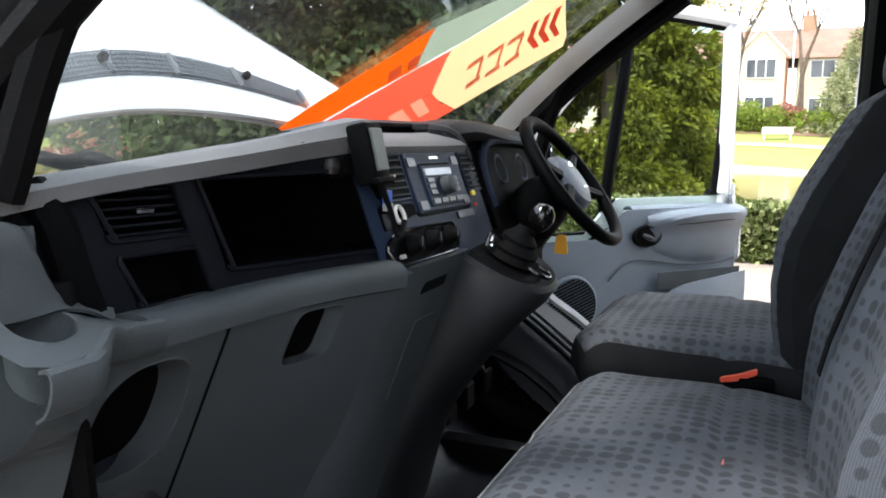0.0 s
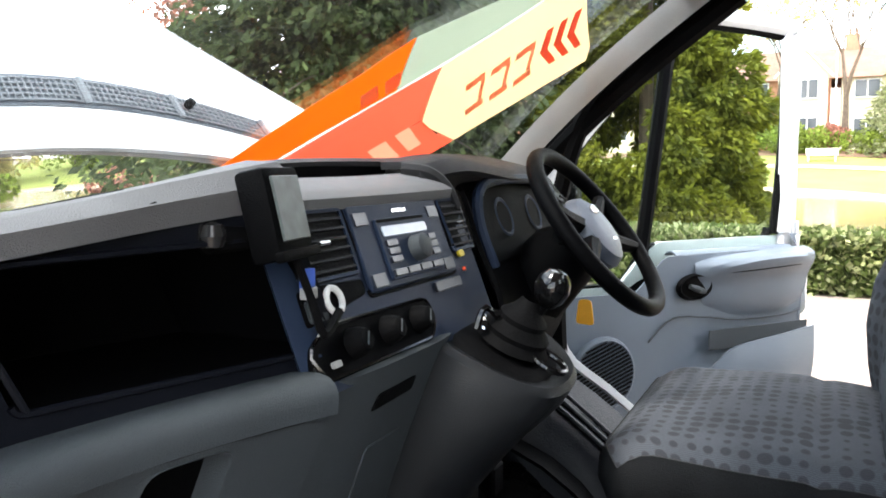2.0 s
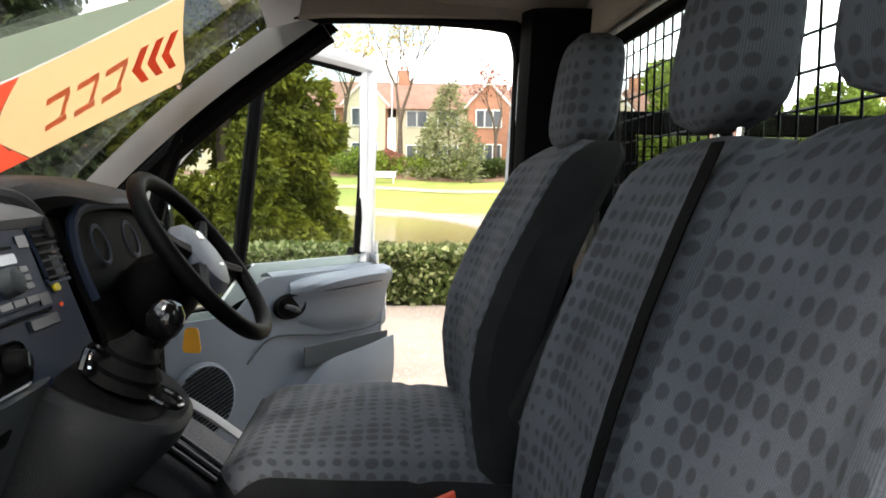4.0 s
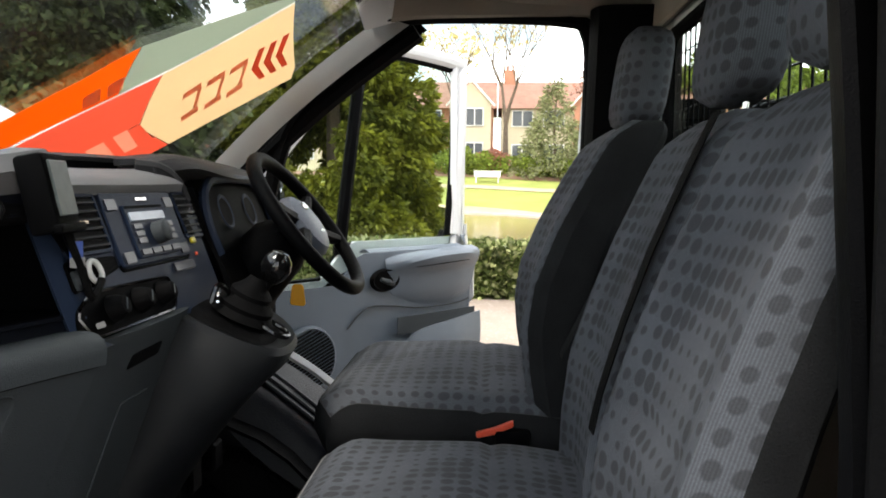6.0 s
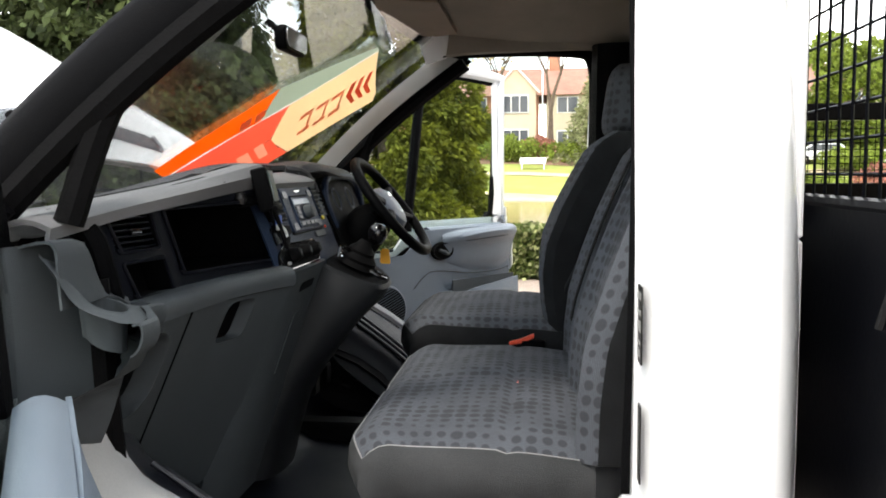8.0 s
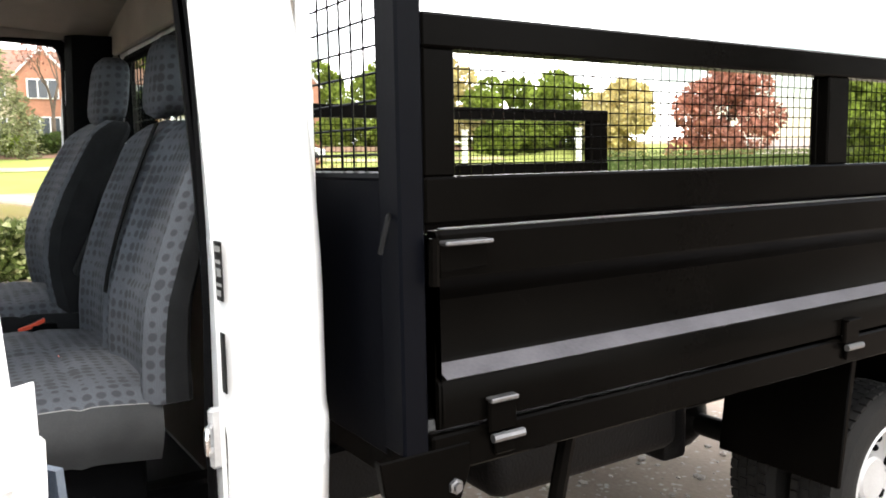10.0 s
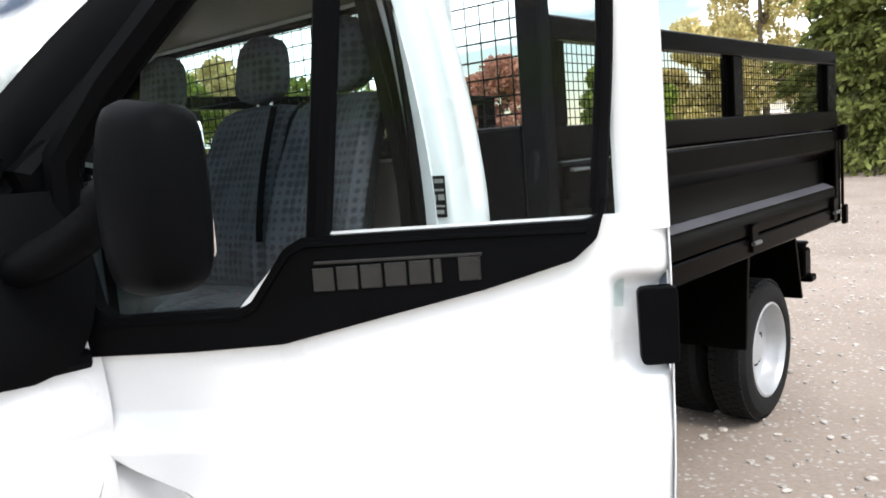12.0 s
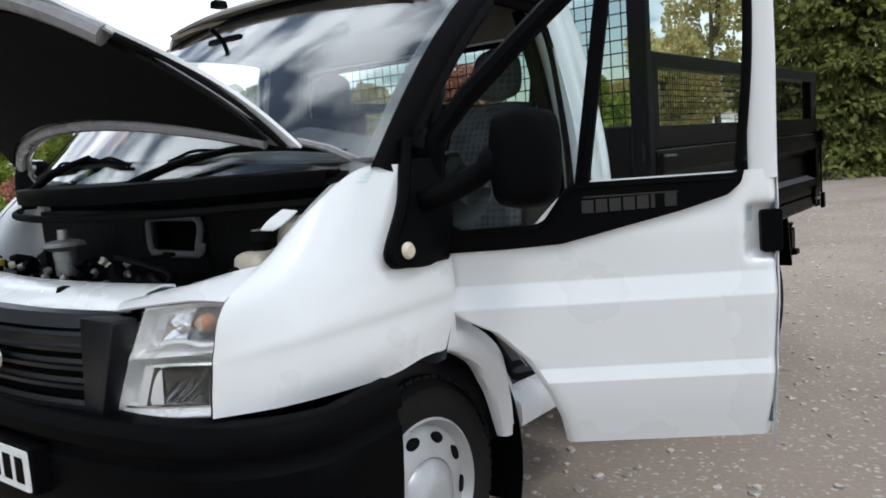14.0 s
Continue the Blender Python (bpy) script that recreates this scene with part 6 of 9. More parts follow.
for m, _ in SIDES:
    kick = part("kick_panel", bm_grid(loft([
        [(-0.845, 0.02, 1.02), (-0.842, -0.05, 0.94), (-0.838, -0.15, 0.875), (-0.83, -0.27, 0.785), (-0.825, -0.38, 0.665), (-0.82, -0.46, 0.58)],
        [(-0.79, 0.03, 1.02), (-0.785, -0.03, 0.925), (-0.78, -0.13, 0.86), (-0.77, -0.25, 0.77), (-0.765, -0.36, 0.65), (-0.76, -0.44, 0.575)],
        [(-0.70, 0.05, 1.00), (-0.695, 0.00, 0.905), (-0.69, -0.09, 0.83), (-0.68, -0.20, 0.74), (-0.675, -0.31, 0.63), (-0.67, -0.40, 0.57)],
        [(-0.66, 0.07, 0.90), (-0.655, 0.03, 0.80), (-0.65, -0.05, 0.72), (-0.645, -0.15, 0.65), (-0.64, -0.25, 0.60), (-0.64, -0.33, 0.57)]], 14, 20), 0.008), FLOOR_MAT, truck, "glossy dark ribbed wheel-arch step trim", m=m @ Matrix.Translation((0, 0, 0.04)))
    for k, (xo, zo) in enumerate(((-0.765, 0.0), (-0.745, -0.012), (-0.725, -0.024))):
        part("step_rib", bm_tube(curve3([(xo, -0.04, 0.925 + zo), (xo + 0.004, -0.13, 0.862 + zo), (xo + 0.012, -0.245, 0.772 + zo), (xo + 0.018, -0.345, 0.66 + zo)], 12), 0.006, 6), FLOOR_MAT, kick, m=m @ Matrix.Translation((0, 0, 0.04)))
    part("sill_tread", bm_box(-0.84, -0.72, -0.82, -0.44, 0.556, 0.575, 0.006), BLACK_PLASTIC, truck, m=m)

for m, _ in SIDES:
    part("footwell_side", bm_prism([(0.28, 1.34), (0.0, 1.34), (0.0, 0.96), (-0.12, 0.875), (-0.25, 0.785), (-0.36, 0.67), (-0.46, 0.56), (-0.46, 0.40), (0.28, 0.40)], "x", -0.862, -0.842), FLOOR_MAT, truck, m=m)
part("footwell_floor", bm_box(-0.86, 0.86, -1.03, 0.28, 0.52, 0.555, 0.002), DASH_DARK, truck)

# ---- dashboard ----
def plate(name, f, poly, o, th, mat, parent, label="", r=0.004, bevel=0.0012):
    """A flat piece with rounded corners laid on the surface f, its front o proud and th thick."""
    bm = bm_prism(rounded(poly, r, 3), "y", -o, -o + th, bevel)
    for v in bm.verts:
        v.co = Vector(f(v.co.x, v.co.z, -v.co.y))
    return part(name, bm, mat, parent, label)


def rect(x0, x1, z0, z1):
    return [(x0, z0), (x1, z0), (x1, z1), (x0, z1)]


def ring_panel(f, hole, outer, depth, n=48, flare=0.0):
    """A panel on the surface f with a rounded opening that runs back into it."""
    (cx, cz, hx, hz, p), (x0, x1, z0, z1) = hole, outer
    rows = []
    for step in ("deep", "mid", "edge", 0.0, 0.03, 0.12, 0.35, 0.65, 1.0):
        row = []
        for a in np.linspace(0, 2 * math.pi, n, endpoint=False):
            c, s = math.cos(a), math.sin(a)
            k = (abs(c) ** p + abs(s) ** p) ** (-1 / p)
            ix, iz = cx + hx * c * k, cz + hz * s * k
            tx = (x1 - cx) / c if c > 1e-6 else ((x0 - cx) / c if c < -1e-6 else 1e9)
            tz = (z1 - cz) / s if s > 1e-6 else ((z0 - cz) / s if s < -1e-6 else 1e9)
            t = min(tx, tz)
            ox, oz = cx + c * t, cz + s * t
            if step == "deep":
                row.append(f(cx + (ix - cx) * 0.9, cz + (iz - cz) * 0.9, -depth))
            elif step == "mid":
                row.append(f(ix, iz, -0.012))
            elif step == "edge":
                row.append(f(ix, iz, -0.003))
            else:
                row.append(f(ix + (ox - ix) * step, iz + (oz - iz) * step, 0.004 * math.exp(-step * 30) * (step > 0) - 0.0))
        rows.append(row)
    bm = bm_grid(rows, 0, close=True)
    bm.verts.ensure_lookup_table()
    bm.faces.new([bm.verts[i] for i in range(n)])
    bmesh.ops.recalc_face_normals(bm, faces=bm.faces)
    return bm


def pierced(f, s0, s1, z0, z1, holes, thick=0.006, step=0.007):
    """A sheet over f(s, z) with rectangular openings cut through it."""
    ss = sorted({round(v, 5) for v in list(np.arange(s0, s1, step)) + [s1] + [h for q in holes for h in q[:2]]})
    zz = sorted({round(v, 5) for v in list(np.arange(z0, z1, step)) + [z1] + [h for q in holes for h in q[2:]]})
    bm = bmesh.new()
    grid = [[bm.verts.new(f(s, z)) for s in ss] for z in zz]
    for i in range(len(zz) - 1):
        for j in range(len(ss) - 1):
            s, z = (ss[j] + ss[j + 1]) / 2, (zz[i] + zz[i + 1]) / 2
            if not any(a < s < b and c < z < d for a, b, c, d in holes):
                bm.faces.new((grid[i][j], grid[i][j + 1], grid[i + 1][j + 1], grid[i + 1][j]))
    for v in [v for v in bm.verts if not v.link_faces]:
        bm.verts.remove(v)
    bm.normal_update()
    bmesh.ops.solidify(bm, geom=bm.faces[:], thickness=thick)
    return bm


dash = thing("dashboard", "", "", at=(0, 0, UP))
dash.parent = truck
dash["label"] = "dark grey moulded dashboard with open shelf, radio console and binnacle"
part("dash_top_pad", bm_grid(loft([
    [(-0.93, 0.27, 1.298), (-0.75, 0.33, 1.304), (-0.60, 0.36, 1.312), (-0.45, 0.40, 1.322), (-0.30, 0.42, 1.325)],
    [(-0.95, 0.12, 1.312), (-0.78, 0.15, 1.328), (-0.62, 0.15, 1.342), (-0.46, 0.14, 1.354), (-0.33, 0.12, 1.376)],
    [(-0.96, 0.045, 1.330), (-0.80, 0.030, 1.345), (-0.63, -0.005, 1.368), (-0.48, -0.045, 1.392), (-0.345, -0.065, 1.417)],
    [(-0.965, 0.000, 1.320), (-0.82, -0.024, 1.338), (-0.64, -0.050, 1.359), (-0.48, -0.080, 1.382), (-0.335, -0.108, 1.402)],
    [(-0.965, 0.004, 1.308), (-0.82, -0.020, 1.328), (-0.64, -0.044, 1.346), (-0.48, -0.070, 1.364), (-0.335, -0.100, 1.376)]], 22, 28), 0.008), DASH_TOP, dash)
part("dash_top_lid", bm_grid(loft([[(-0.590, -0.012, 1.3765), (-0.495, -0.036, 1.3915)], [(-0.594, -0.042, 1.3705), (-0.498, -0.066, 1.3865)], [(-0.594, -0.055, 1.365), (-0.498, -0.081, 1.380)]], 6, 8), 0.006), DASH_DARK, dash)
part("dash_top_centre", bm_grid(loft([
    [(-0.32, 0.42, 1.325), (-0.1, 0.45, 1.335), (0.2, 0.45, 1.34), (0.5, 0.41, 1.335), (0.86, 0.29, 1.31)],
    [(-0.335, 0.12, 1.376), (-0.1, 0.20, 1.398), (0.15, 0.18, 1.412), (0.45, 0.16, 1.410), (0.87, 0.13, 1.36)],
    [(-0.34, 0.06, 1.394), (-0.1, 0.10, 1.418), (0.15, 0.05, 1.422), (0.45, 0.03, 1.420), (0.88, 0.04, 1.360)],
    [(-0.335, 0.035, 1.394), (-0.1, 0.07, 1.414), (0.15, 0.02, 1.416), (0.45, -0.01, 1.412), (0.88, 0.0, 1.350)]], 16, 28), 0.01), DASH_TOP_SHADED, dash)
part("binnacle_hood", bm_grid(loft([
    [(0.10, 0.05, 1.412), (0.25, 0.03, 1.428), (0.45, 0.02, 1.428), (0.62, 0.02, 1.415), (0.80, 0.03, 1.365)],
    [(0.085, -0.03, 1.412), (0.17, -0.055, 1.424), (0.35, -0.065, 1.410), (0.62, -0.055, 1.398), (0.82, -0.02, 1.35)],
    [(0.085, -0.045, 1.392), (0.17, -0.080, 1.404), (0.35, -0.090, 1.388), (0.62, -0.075, 1.376), (0.82, -0.04, 1.33)]], 12, 24), 0.012), DASH_TOP_SHADED, dash)
part("hood_end", bm_tube(curve3([(0.075, -0.02, 1.414), (0.095, -0.055, 1.408), (0.118, -0.075, 1.385), (0.135, -0.085, 1.35)], 10), [0.012] * 10, 8), DASH_TOP_SHADED, dash)
part("tray_back", bm_grid(loft([[(-0.335, 0.03, 1.395), (-0.1, 0.07, 1.418), (0.11, 0.03, 1.420)], [(-0.335, 0.035, 1.39), (-0.1, 0.065, 1.385), (0.11, 0.035, 1.39)], [(-0.335, -0.03, 1.388), (-0.1, -0.03, 1.386), (0.11, -0.03, 1.388)]], 8, 12), 0.006), DASH_DARK, dash)
part("console_brow", bm_grid(loft([[(-0.335, -0.018, 1.398), (-0.1, -0.020, 1.398), (0.115, -0.018, 1.402)], [(-0.335, -0.066, 1.386), (-0.1, -0.068, 1.386), (0.118, -0.066, 1.390)], [(-0.335, -0.082, 1.376), (-0.1, -0.084, 1.377), (0.118, -0.082, 1.380)], [(-0.335, -0.080, 1.366), (-0.1, -0.082, 1.366), (0.118, -0.080, 1.368)]], 8, 14), 0.006), DASH_TOP, dash)


# passenger fascia with its shelf, vent and cubby openings
def fas_y(x, z):
    return float(np.interp(x, [-0.90, -0.86, -0.70, -0.62, -0.50, -0.38, -0.31], [0.045, 0.0, -0.025, -0.030, -0.062, -0.100, -0.125])) - 0.06 * (1.345 - z)


def fas(s, z, o=0.0):
    x = s + 0.37 * (1.34 - z)
    if z > 1.337:
        top = float(np.interp(x, [-0.82, -0.64, -0.48, -0.335], [1.330, 1.352, 1.370, 1.378]))
        z = 1.337 + (z - 1.337) * max(0.15, (top - 1.337) / 0.037)
    return (x, fas_y(x, z) - o, z)


SHELF, VENT, CUBBY = (-0.665, -0.345, 1.216, 1.344), (-0.824, -0.706, 1.272, 1.336), (-0.822, -0.706, 1.190, 1.254)
fascia = part("fascia", pierced(fas, -0.90, -0.332, 1.172, 1.372, [SHELF, VENT, CUBBY]), FASCIA, dash, "dark fascia with an open shelf, vent and cubby")
for a, b, c, d in (SHELF, VENT, CUBBY):
    part("opening_rim", bm_tube([fas(s, z, 0.002) for s, z in rounded(rect(a, b, c, d), 0.008, 3)] + [fas(a + 0.009, c, 0.002)], 0.0035, 6), FASCIA, fascia)
    deep = 0.22 if a == SHELF[0] else 0.05
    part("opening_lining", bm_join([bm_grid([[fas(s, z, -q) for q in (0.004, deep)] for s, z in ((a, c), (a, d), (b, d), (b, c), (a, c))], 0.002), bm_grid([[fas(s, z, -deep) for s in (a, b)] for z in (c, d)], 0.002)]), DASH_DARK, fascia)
for k in range(6):
    z = 1.279 + 0.0103 * k
    part("vent_slat", bm_grid([[fas(s, z - 0.004 * q, -0.006 - 0.022 * q) for s in np.linspace(-0.822, -0.708, 6)] for q in (0, 1)], 0.003), FASCIA, fascia)
part("vent_knob", bm_tube([fas(-0.776, 1.3055, 0.003), fas(-0.752, 1.3055, 0.003)], 0.0042, 8), CHROME, fascia)
part("fascia_column", bm_tube(curve3([(-0.875, 0.015, 1.335), (-0.868, -0.012, 1.30), (-0.856, -0.022, 1.24), (-0.838, -0.026, 1.185)], 12), 0.021, 10), DASH_DARK, dash)
# end outlet on top
VENT_TOP = [Vector(q) for q in ((-0.768, 0.016, 1.3505), (-0.697, 0.006, 1.3595), (-0.712, -0.022, 1.3525), (-0.778, -0.012, 1.3445))]


def top_at(g, f):
    a, b, c, d = VENT_TOP
    return (a + (b - a) * g) * (1 - f) + (d + (c - d) * g) * f


tv = part("top_vent", bm_grid([[top_at(g, f) for g in np.linspace(0, 1, 6)] for f in np.linspace(0, 1, 4)], 0.004), RUBBER, dash)
for k in range(5):
    part("vent_fin", bm_tube([top_at(k / 4, 0) + Vector((0, 0, 0.002)), top_at(k / 4, 1) + Vector((0, 0, 0.002))], 0.0022, 5), DASH_TOP, tv)
part("vent_rim", bm_tube([q + Vector((0, 0, 0.0015)) for q in VENT_TOP + VENT_TOP[:1]], 0.0032, 6), DASH_TOP, tv)

# grey lower dash: ledge, glovebox front and grab recess
part("grey_ledge", bm_grid(loft([
    [(-0.80, -0.010, 1.180), (-0.60, -0.025, 1.184), (-0.47, -0.055, 1.187), (-0.355, -0.105, 1.190)],
    [(-0.80, -0.055, 1.184), (-0.60, -0.072, 1.188), (-0.47, -0.105, 1.191), (-0.350, -0.152, 1.192)],
    [(-0.80, -0.072, 1.176), (-0.60, -0.090, 1.180), (-0.47, -0.122, 1.182), (-0.348, -0.167, 1.182)],
    [(-0.80, -0.072, 1.155), (-0.60, -0.089, 1.158), (-0.47, -0.121, 1.160), (-0.348, -0.166, 1.160)]], 14, 24), 0.008), GREY_TRIM, dash)


def front_y(z):
    return float(np.interp(z, [0.70, 0.85, 1.0, 1.10, 1.155], [0.13, 0.07, 0.0, -0.045, -0.070]))


def lower(x, z, o=0.0):
    return (x, front_y(z) - float(np.interp(x, [-0.86, -0.60, -0.47, -0.35], [0.0, 0.018, 0.050, 0.094])) - o, z)


glove = part("glovebox_door", ring_panel(lower, (-0.497, 1.106, 0.044, 0.042, 6), (-0.672, -0.352, 0.72, 1.156), 0.05), GREY_TRIM, dash, "grey glovebox front with a dark grab recess")
# black sheet inside the grab recess, put there for its shade
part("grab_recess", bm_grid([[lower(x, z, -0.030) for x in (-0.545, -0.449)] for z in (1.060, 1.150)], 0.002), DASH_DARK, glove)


def side(x, z, o=0.0):
    """The lower side panel, swelling out under the end tray."""
    k = min(1.0, max(0.0, (-0.872 - x) / 0.09))
    k = k * k * (3 - 2 * k)
    q = min(1.0, max(0.0, (z - (1.07 - 0.30 * (1 - k))) / 0.07))
    q = q * q * (3 - 2 * q)
    return (x, lower(x, z)[1] * (1 - 0.55 * k * q) - 0.112 * k * q - o, z)


part("side_panel", ring_panel(side, (-0.785, 1.060, 0.070, 0.074, 2.6), (-1.012, -0.678, 0.72, 1.156), 0.10, 72), GREY_TRIM, dash, "grey lower side panel with a deep rounded bin")
# black sheet across the bin, standing in for the shade within
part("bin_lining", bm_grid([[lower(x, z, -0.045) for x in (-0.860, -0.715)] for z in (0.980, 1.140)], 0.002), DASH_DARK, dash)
part("panel_seam", bm_tube([lower(-0.675, z, 0.001) for z in np.linspace(0.75, 1.155, 10)] + [(-0.675, -0.086, 1.165), (-0.675, -0.082, 1.183), (-0.675, -0.060, 1.1875)], 0.0016, 5), RUBBER, dash)
part("ledge_seam", bm_tube([lower(x, 1.1575, 0.001) for x in np.linspace(-0.672, -0.352, 10)], 0.0018, 5), RUBBER, dash)

# end of the dash with the cup holder
def tray_depth(x):
    return float(np.interp(x, [-1.005, -0.96, -0.92, -0.88, -0.84, -0.795], [0.150, 0.146, 0.124, 0.092, 0.080, 0.076]))


def tray(x, w, o=0.0):
    """The end tray's top: w runs from its front edge (-1) to the dash (0)."""
    rise = 0.065 / (1 + math.exp((x + 0.968) * 130)) / (1 + math.exp(-(w + 0.30) * 14))
    return (x, w * tray_depth(x), float(np.interp(x, [-1.005, -0.90, -0.86, -0.795], [1.212, 1.206, 1.193, 1.184])) + rise + o + 0.28 * (w * tray_depth(x) + 0.078) * min(1.0, max(0.0, (-0.80 - x) / 0.07)))


endp = part("dash_end_tray", ring_panel(tray, (-0.936, -0.50, 0.041, 0.27, 2.2), (-1.012, -0.795, -1.0, 0.0), 0.06, 64), GREY_TRIM, dash, "grey end tray with round cup holder")
part("tray_front", bm_grid([[Vector(tray(x, -1)) * (1 - f) + Vector(side(x, 1.150)) * f + Vector((0, -0.016 * math.sin(math.pi * f) ** 0.6 , 0.018 * math.sin(math.pi * f) ** 0.8 * (1 - f))) for x in np.linspace(-1.012, -0.795, 22)] for f in np.linspace(0, 1, 9)], 0.003), GREY_TRIM, dash)
RISE = [(-1.000, 1.303), (-0.935, 1.301), (-0.918, 1.290), (-0.908, 1.268), (-0.900, 1.250), (-0.884, 1.226), (-0.850, 1.208), (-0.815, 1.191)]
part("end_upstand", bm_grid(loft([
    [(x + 0.012, 0.030, z - 0.006) for x, z in RISE],
    [(x, -0.028, z) for x, z in RISE],
    [(x - 0.006, -0.038, 0.5 * z + 0.5 * 1.207) for x, z in RISE],
    [(x - 0.014, -0.046, 1.214 if z > 1.216 else z - 0.002) for x, z in RISE]], 14, 24), 0.004), GREY_TRIM, dash)
part("kick_panel", bm_grid(loft([
    [(-1.000, 0.046, 1.300), (-0.995, 0.046, 1.0), (-0.990, 0.040, 0.90)],
    [(-0.940, 0.014, 1.300), (-0.932, 0.008, 1.0), (-0.930, 0.000, 0.905)],
    [(-0.898, -0.018, 1.300), (-0.890, -0.024, 1.02), (-0.888, -0.030, 0.925)]], 7, 10), 0.003), GREY_TRIM, dash)


# centre console with the radio
def face(x, z, o=0.0):
    """The tilted console face, rounded off at its ends."""
    return (x, -0.595 + 0.375 * z - 0.936 * o + 0.05 * max(0, (abs(x + 0.10) - 0.235) / 0.04) ** 2, z + 0.35 * o)


FACE_TURN = Vector((0, -0.936, 0.35)).to_track_quat("Z", "Y").to_matrix().to_4x4()
con = part("centre_console", bm_grid([[face(x, z) for x in np.linspace(-0.356, 0.180, 26)] for z in np.linspace(1.172, 1.372, 14)], 0.006), DASH_BLUE, dash, "blue-grey centre console")
radio = part("radio", bm_prism(rounded(rect(-0.197, 0.048, 1.260, 1.366), 0.006, 3), "y", -0.006, 0.004, 0.0015), DASH_BLUE, con, "car radio with display, round knob and keys")
for v in radio.data.vertices:
    v.co = Vector(face(v.co.x, v.co.z, -v.co.y))
part("radio_joint", bm_tube([face(x, z, 0.001) for x, z in rounded(rect(-0.200, 0.051, 1.257, 1.369), 0.008, 3)] + [face(-0.19, 1.257, 0.001)], 0.0022, 5), RUBBER, con)
plate("radio_face", face, rect(-0.145, 0.006, 1.268, 1.346), 0.010, 0.006, DASH_BLUE, con)
plate("radio_display", face, rect(-0.137, -0.012, 1.3215, 1.3355), 0.0115, 0.003, LCD, con)
plate("disc_slot", face, rect(-0.142, -0.012, 1.3405, 1.3445), 0.0108, 0.003, RUBBER, con, r=0.001)
plate("emblem_bar", face, rect(-0.090, -0.050, 1.3525, 1.3575), 0.008, 0.003, BADGE, con, r=0.001)
part("radio_knob", bm_lathe([(0, 0.020), (0.014, 0.0195), (0.0175, 0.017), (0.0185, 0.0), (0.021, -0.002)], 28, Matrix.Translation(face(-0.063, 1.301, 0.010)) @ FACE_TURN), GREY_TRIM, con)
for i in range(3):
    for x0, w in ((-0.137, 0.028), (-0.018, 0.022)):
        plate("radio_key", face, rect(x0, x0 + w, 1.2885 + 0.0105 * i, 1.2965 + 0.0105 * i), 0.013, 0.004, DASH_KEY, con, r=0.002)
for i in range(4):
    plate("preset_key", face, rect(-0.140 + 0.0365 * i, -0.108 + 0.0365 * i, 1.2715, 1.2800), 0.013, 0.004, DASH_KEY, con, r=0.002)
for x0, z0 in ((-0.190, 1.340), (-0.190, 1.264), (0.012, 1.340), (0.012, 1.264)):
    plate("corner_key", face, rect(x0, x0 + 0.032, z0, z0 + 0.016), 0.0085, 0.004, DASH_KEY, con, r=0.002)
for x0, x1 in ((-0.330, -0.210), (0.062, 0.150)):
    cv = plate("centre_vent", face, rect(x0, x1, 1.288, 1.364), 0.003, 0.006, RUBBER, con, "dark louvred centre vent", r=0.006)
    for k in range(6):
        plate("vent_slat", face, rect(x0 + 0.004, x1 - 0.004, 1.2945 + 0.0115 * k, 1.2975 + 0.0115 * k), 0.0065, 0.004, FASCIA, con, r=0.001, bevel=0)
    part("vent_rim", bm_tube([face(x, z, 0.003) for x, z in rounded(rect(x0, x1, 1.288, 1.364), 0.006, 3)] + [face(x0 + 0.008, 1.288, 0.003)], 0.0032, 5), DASH_BLUE, con)
    part("vent_thumb", bm_tube([face((x0 + x1) / 2 - 0.010, 1.326, 0.009), face((x0 + x1) / 2 + 0.010, 1.326, 0.009)], 0.003, 6), CHROME, con)
plate("socket_recess", face, [(-0.338, 1.242), (-0.290, 1.250), (-0.205, 1.262), (-0.205, 1.280), (-0.290, 1.283), (-0.338, 1.282)], 0.002, 0.004, DASH_DARK, con, r=0.006)
plate("socket_plate", face, rect(-0.334, -0.300, 1.246, 1.270), 0.006, 0.005, GREY_TRIM, con)
part("socket_ring", bm_torus(0.0145, 0.0038, 28, 8, Matrix.Translation(face(-0.288, 1.2635, 0.010)) @ FACE_TURN), PALE_RING, con, "pale ring round the power socket")
part("socket_well", bm_lathe([(0, 0.001), (0.013, 0.001), (0.014, 0.008), (0.017, 0.008), (0.019, 0.0)], 24, Matrix.Translation(face(-0.288, 1.2635, 0.001)) @ FACE_TURN), RUBBER, con)
hv = plate("heater_panel", face, [(-0.352, 1.186), (-0.085, 1.186), (-0.066, 1.205), (-0.070, 1.236), (-0.30, 1.240), (-0.345, 1.228)], 0.004, 0.006, DASH_DARK, con, "dark heater panel with three knobs", r=0.016)
part("heater_rim", bm_tube([face(x, z, 0.004) for x, z in rounded([(-0.352, 1.186), (-0.085, 1.186), (-0.066, 1.205), (-0.070, 1.236), (-0.30, 1.240), (-0.345, 1.228)], 0.016, 3)] + [face(-0.337, 1.186, 0.004)], 0.0026, 5), GLOSS_TRIM, con)
for x in (-0.270, -0.191, -0.112):
    part("heater_knob", bm_lathe([(0, 0.022), (0.012, 0.021), (0.017, 0.010), (0.019, 0.0)], 20, Matrix.Translation(face(x, 1.214, 0.004)) @ FACE_TURN), RUBBER, con)
    part("knob_mark", bm_tube([face(x - 0.006, 1.208, 0.027), face(x + 0.003, 1.221, 0.027)], 0.0011, 4), GREY_TRIM, con)
plate("heater_key", face, rect(-0.325, -0.308, 1.196, 1.203), 0.008, 0.004, LABEL_WHITE, con, r=0.002)
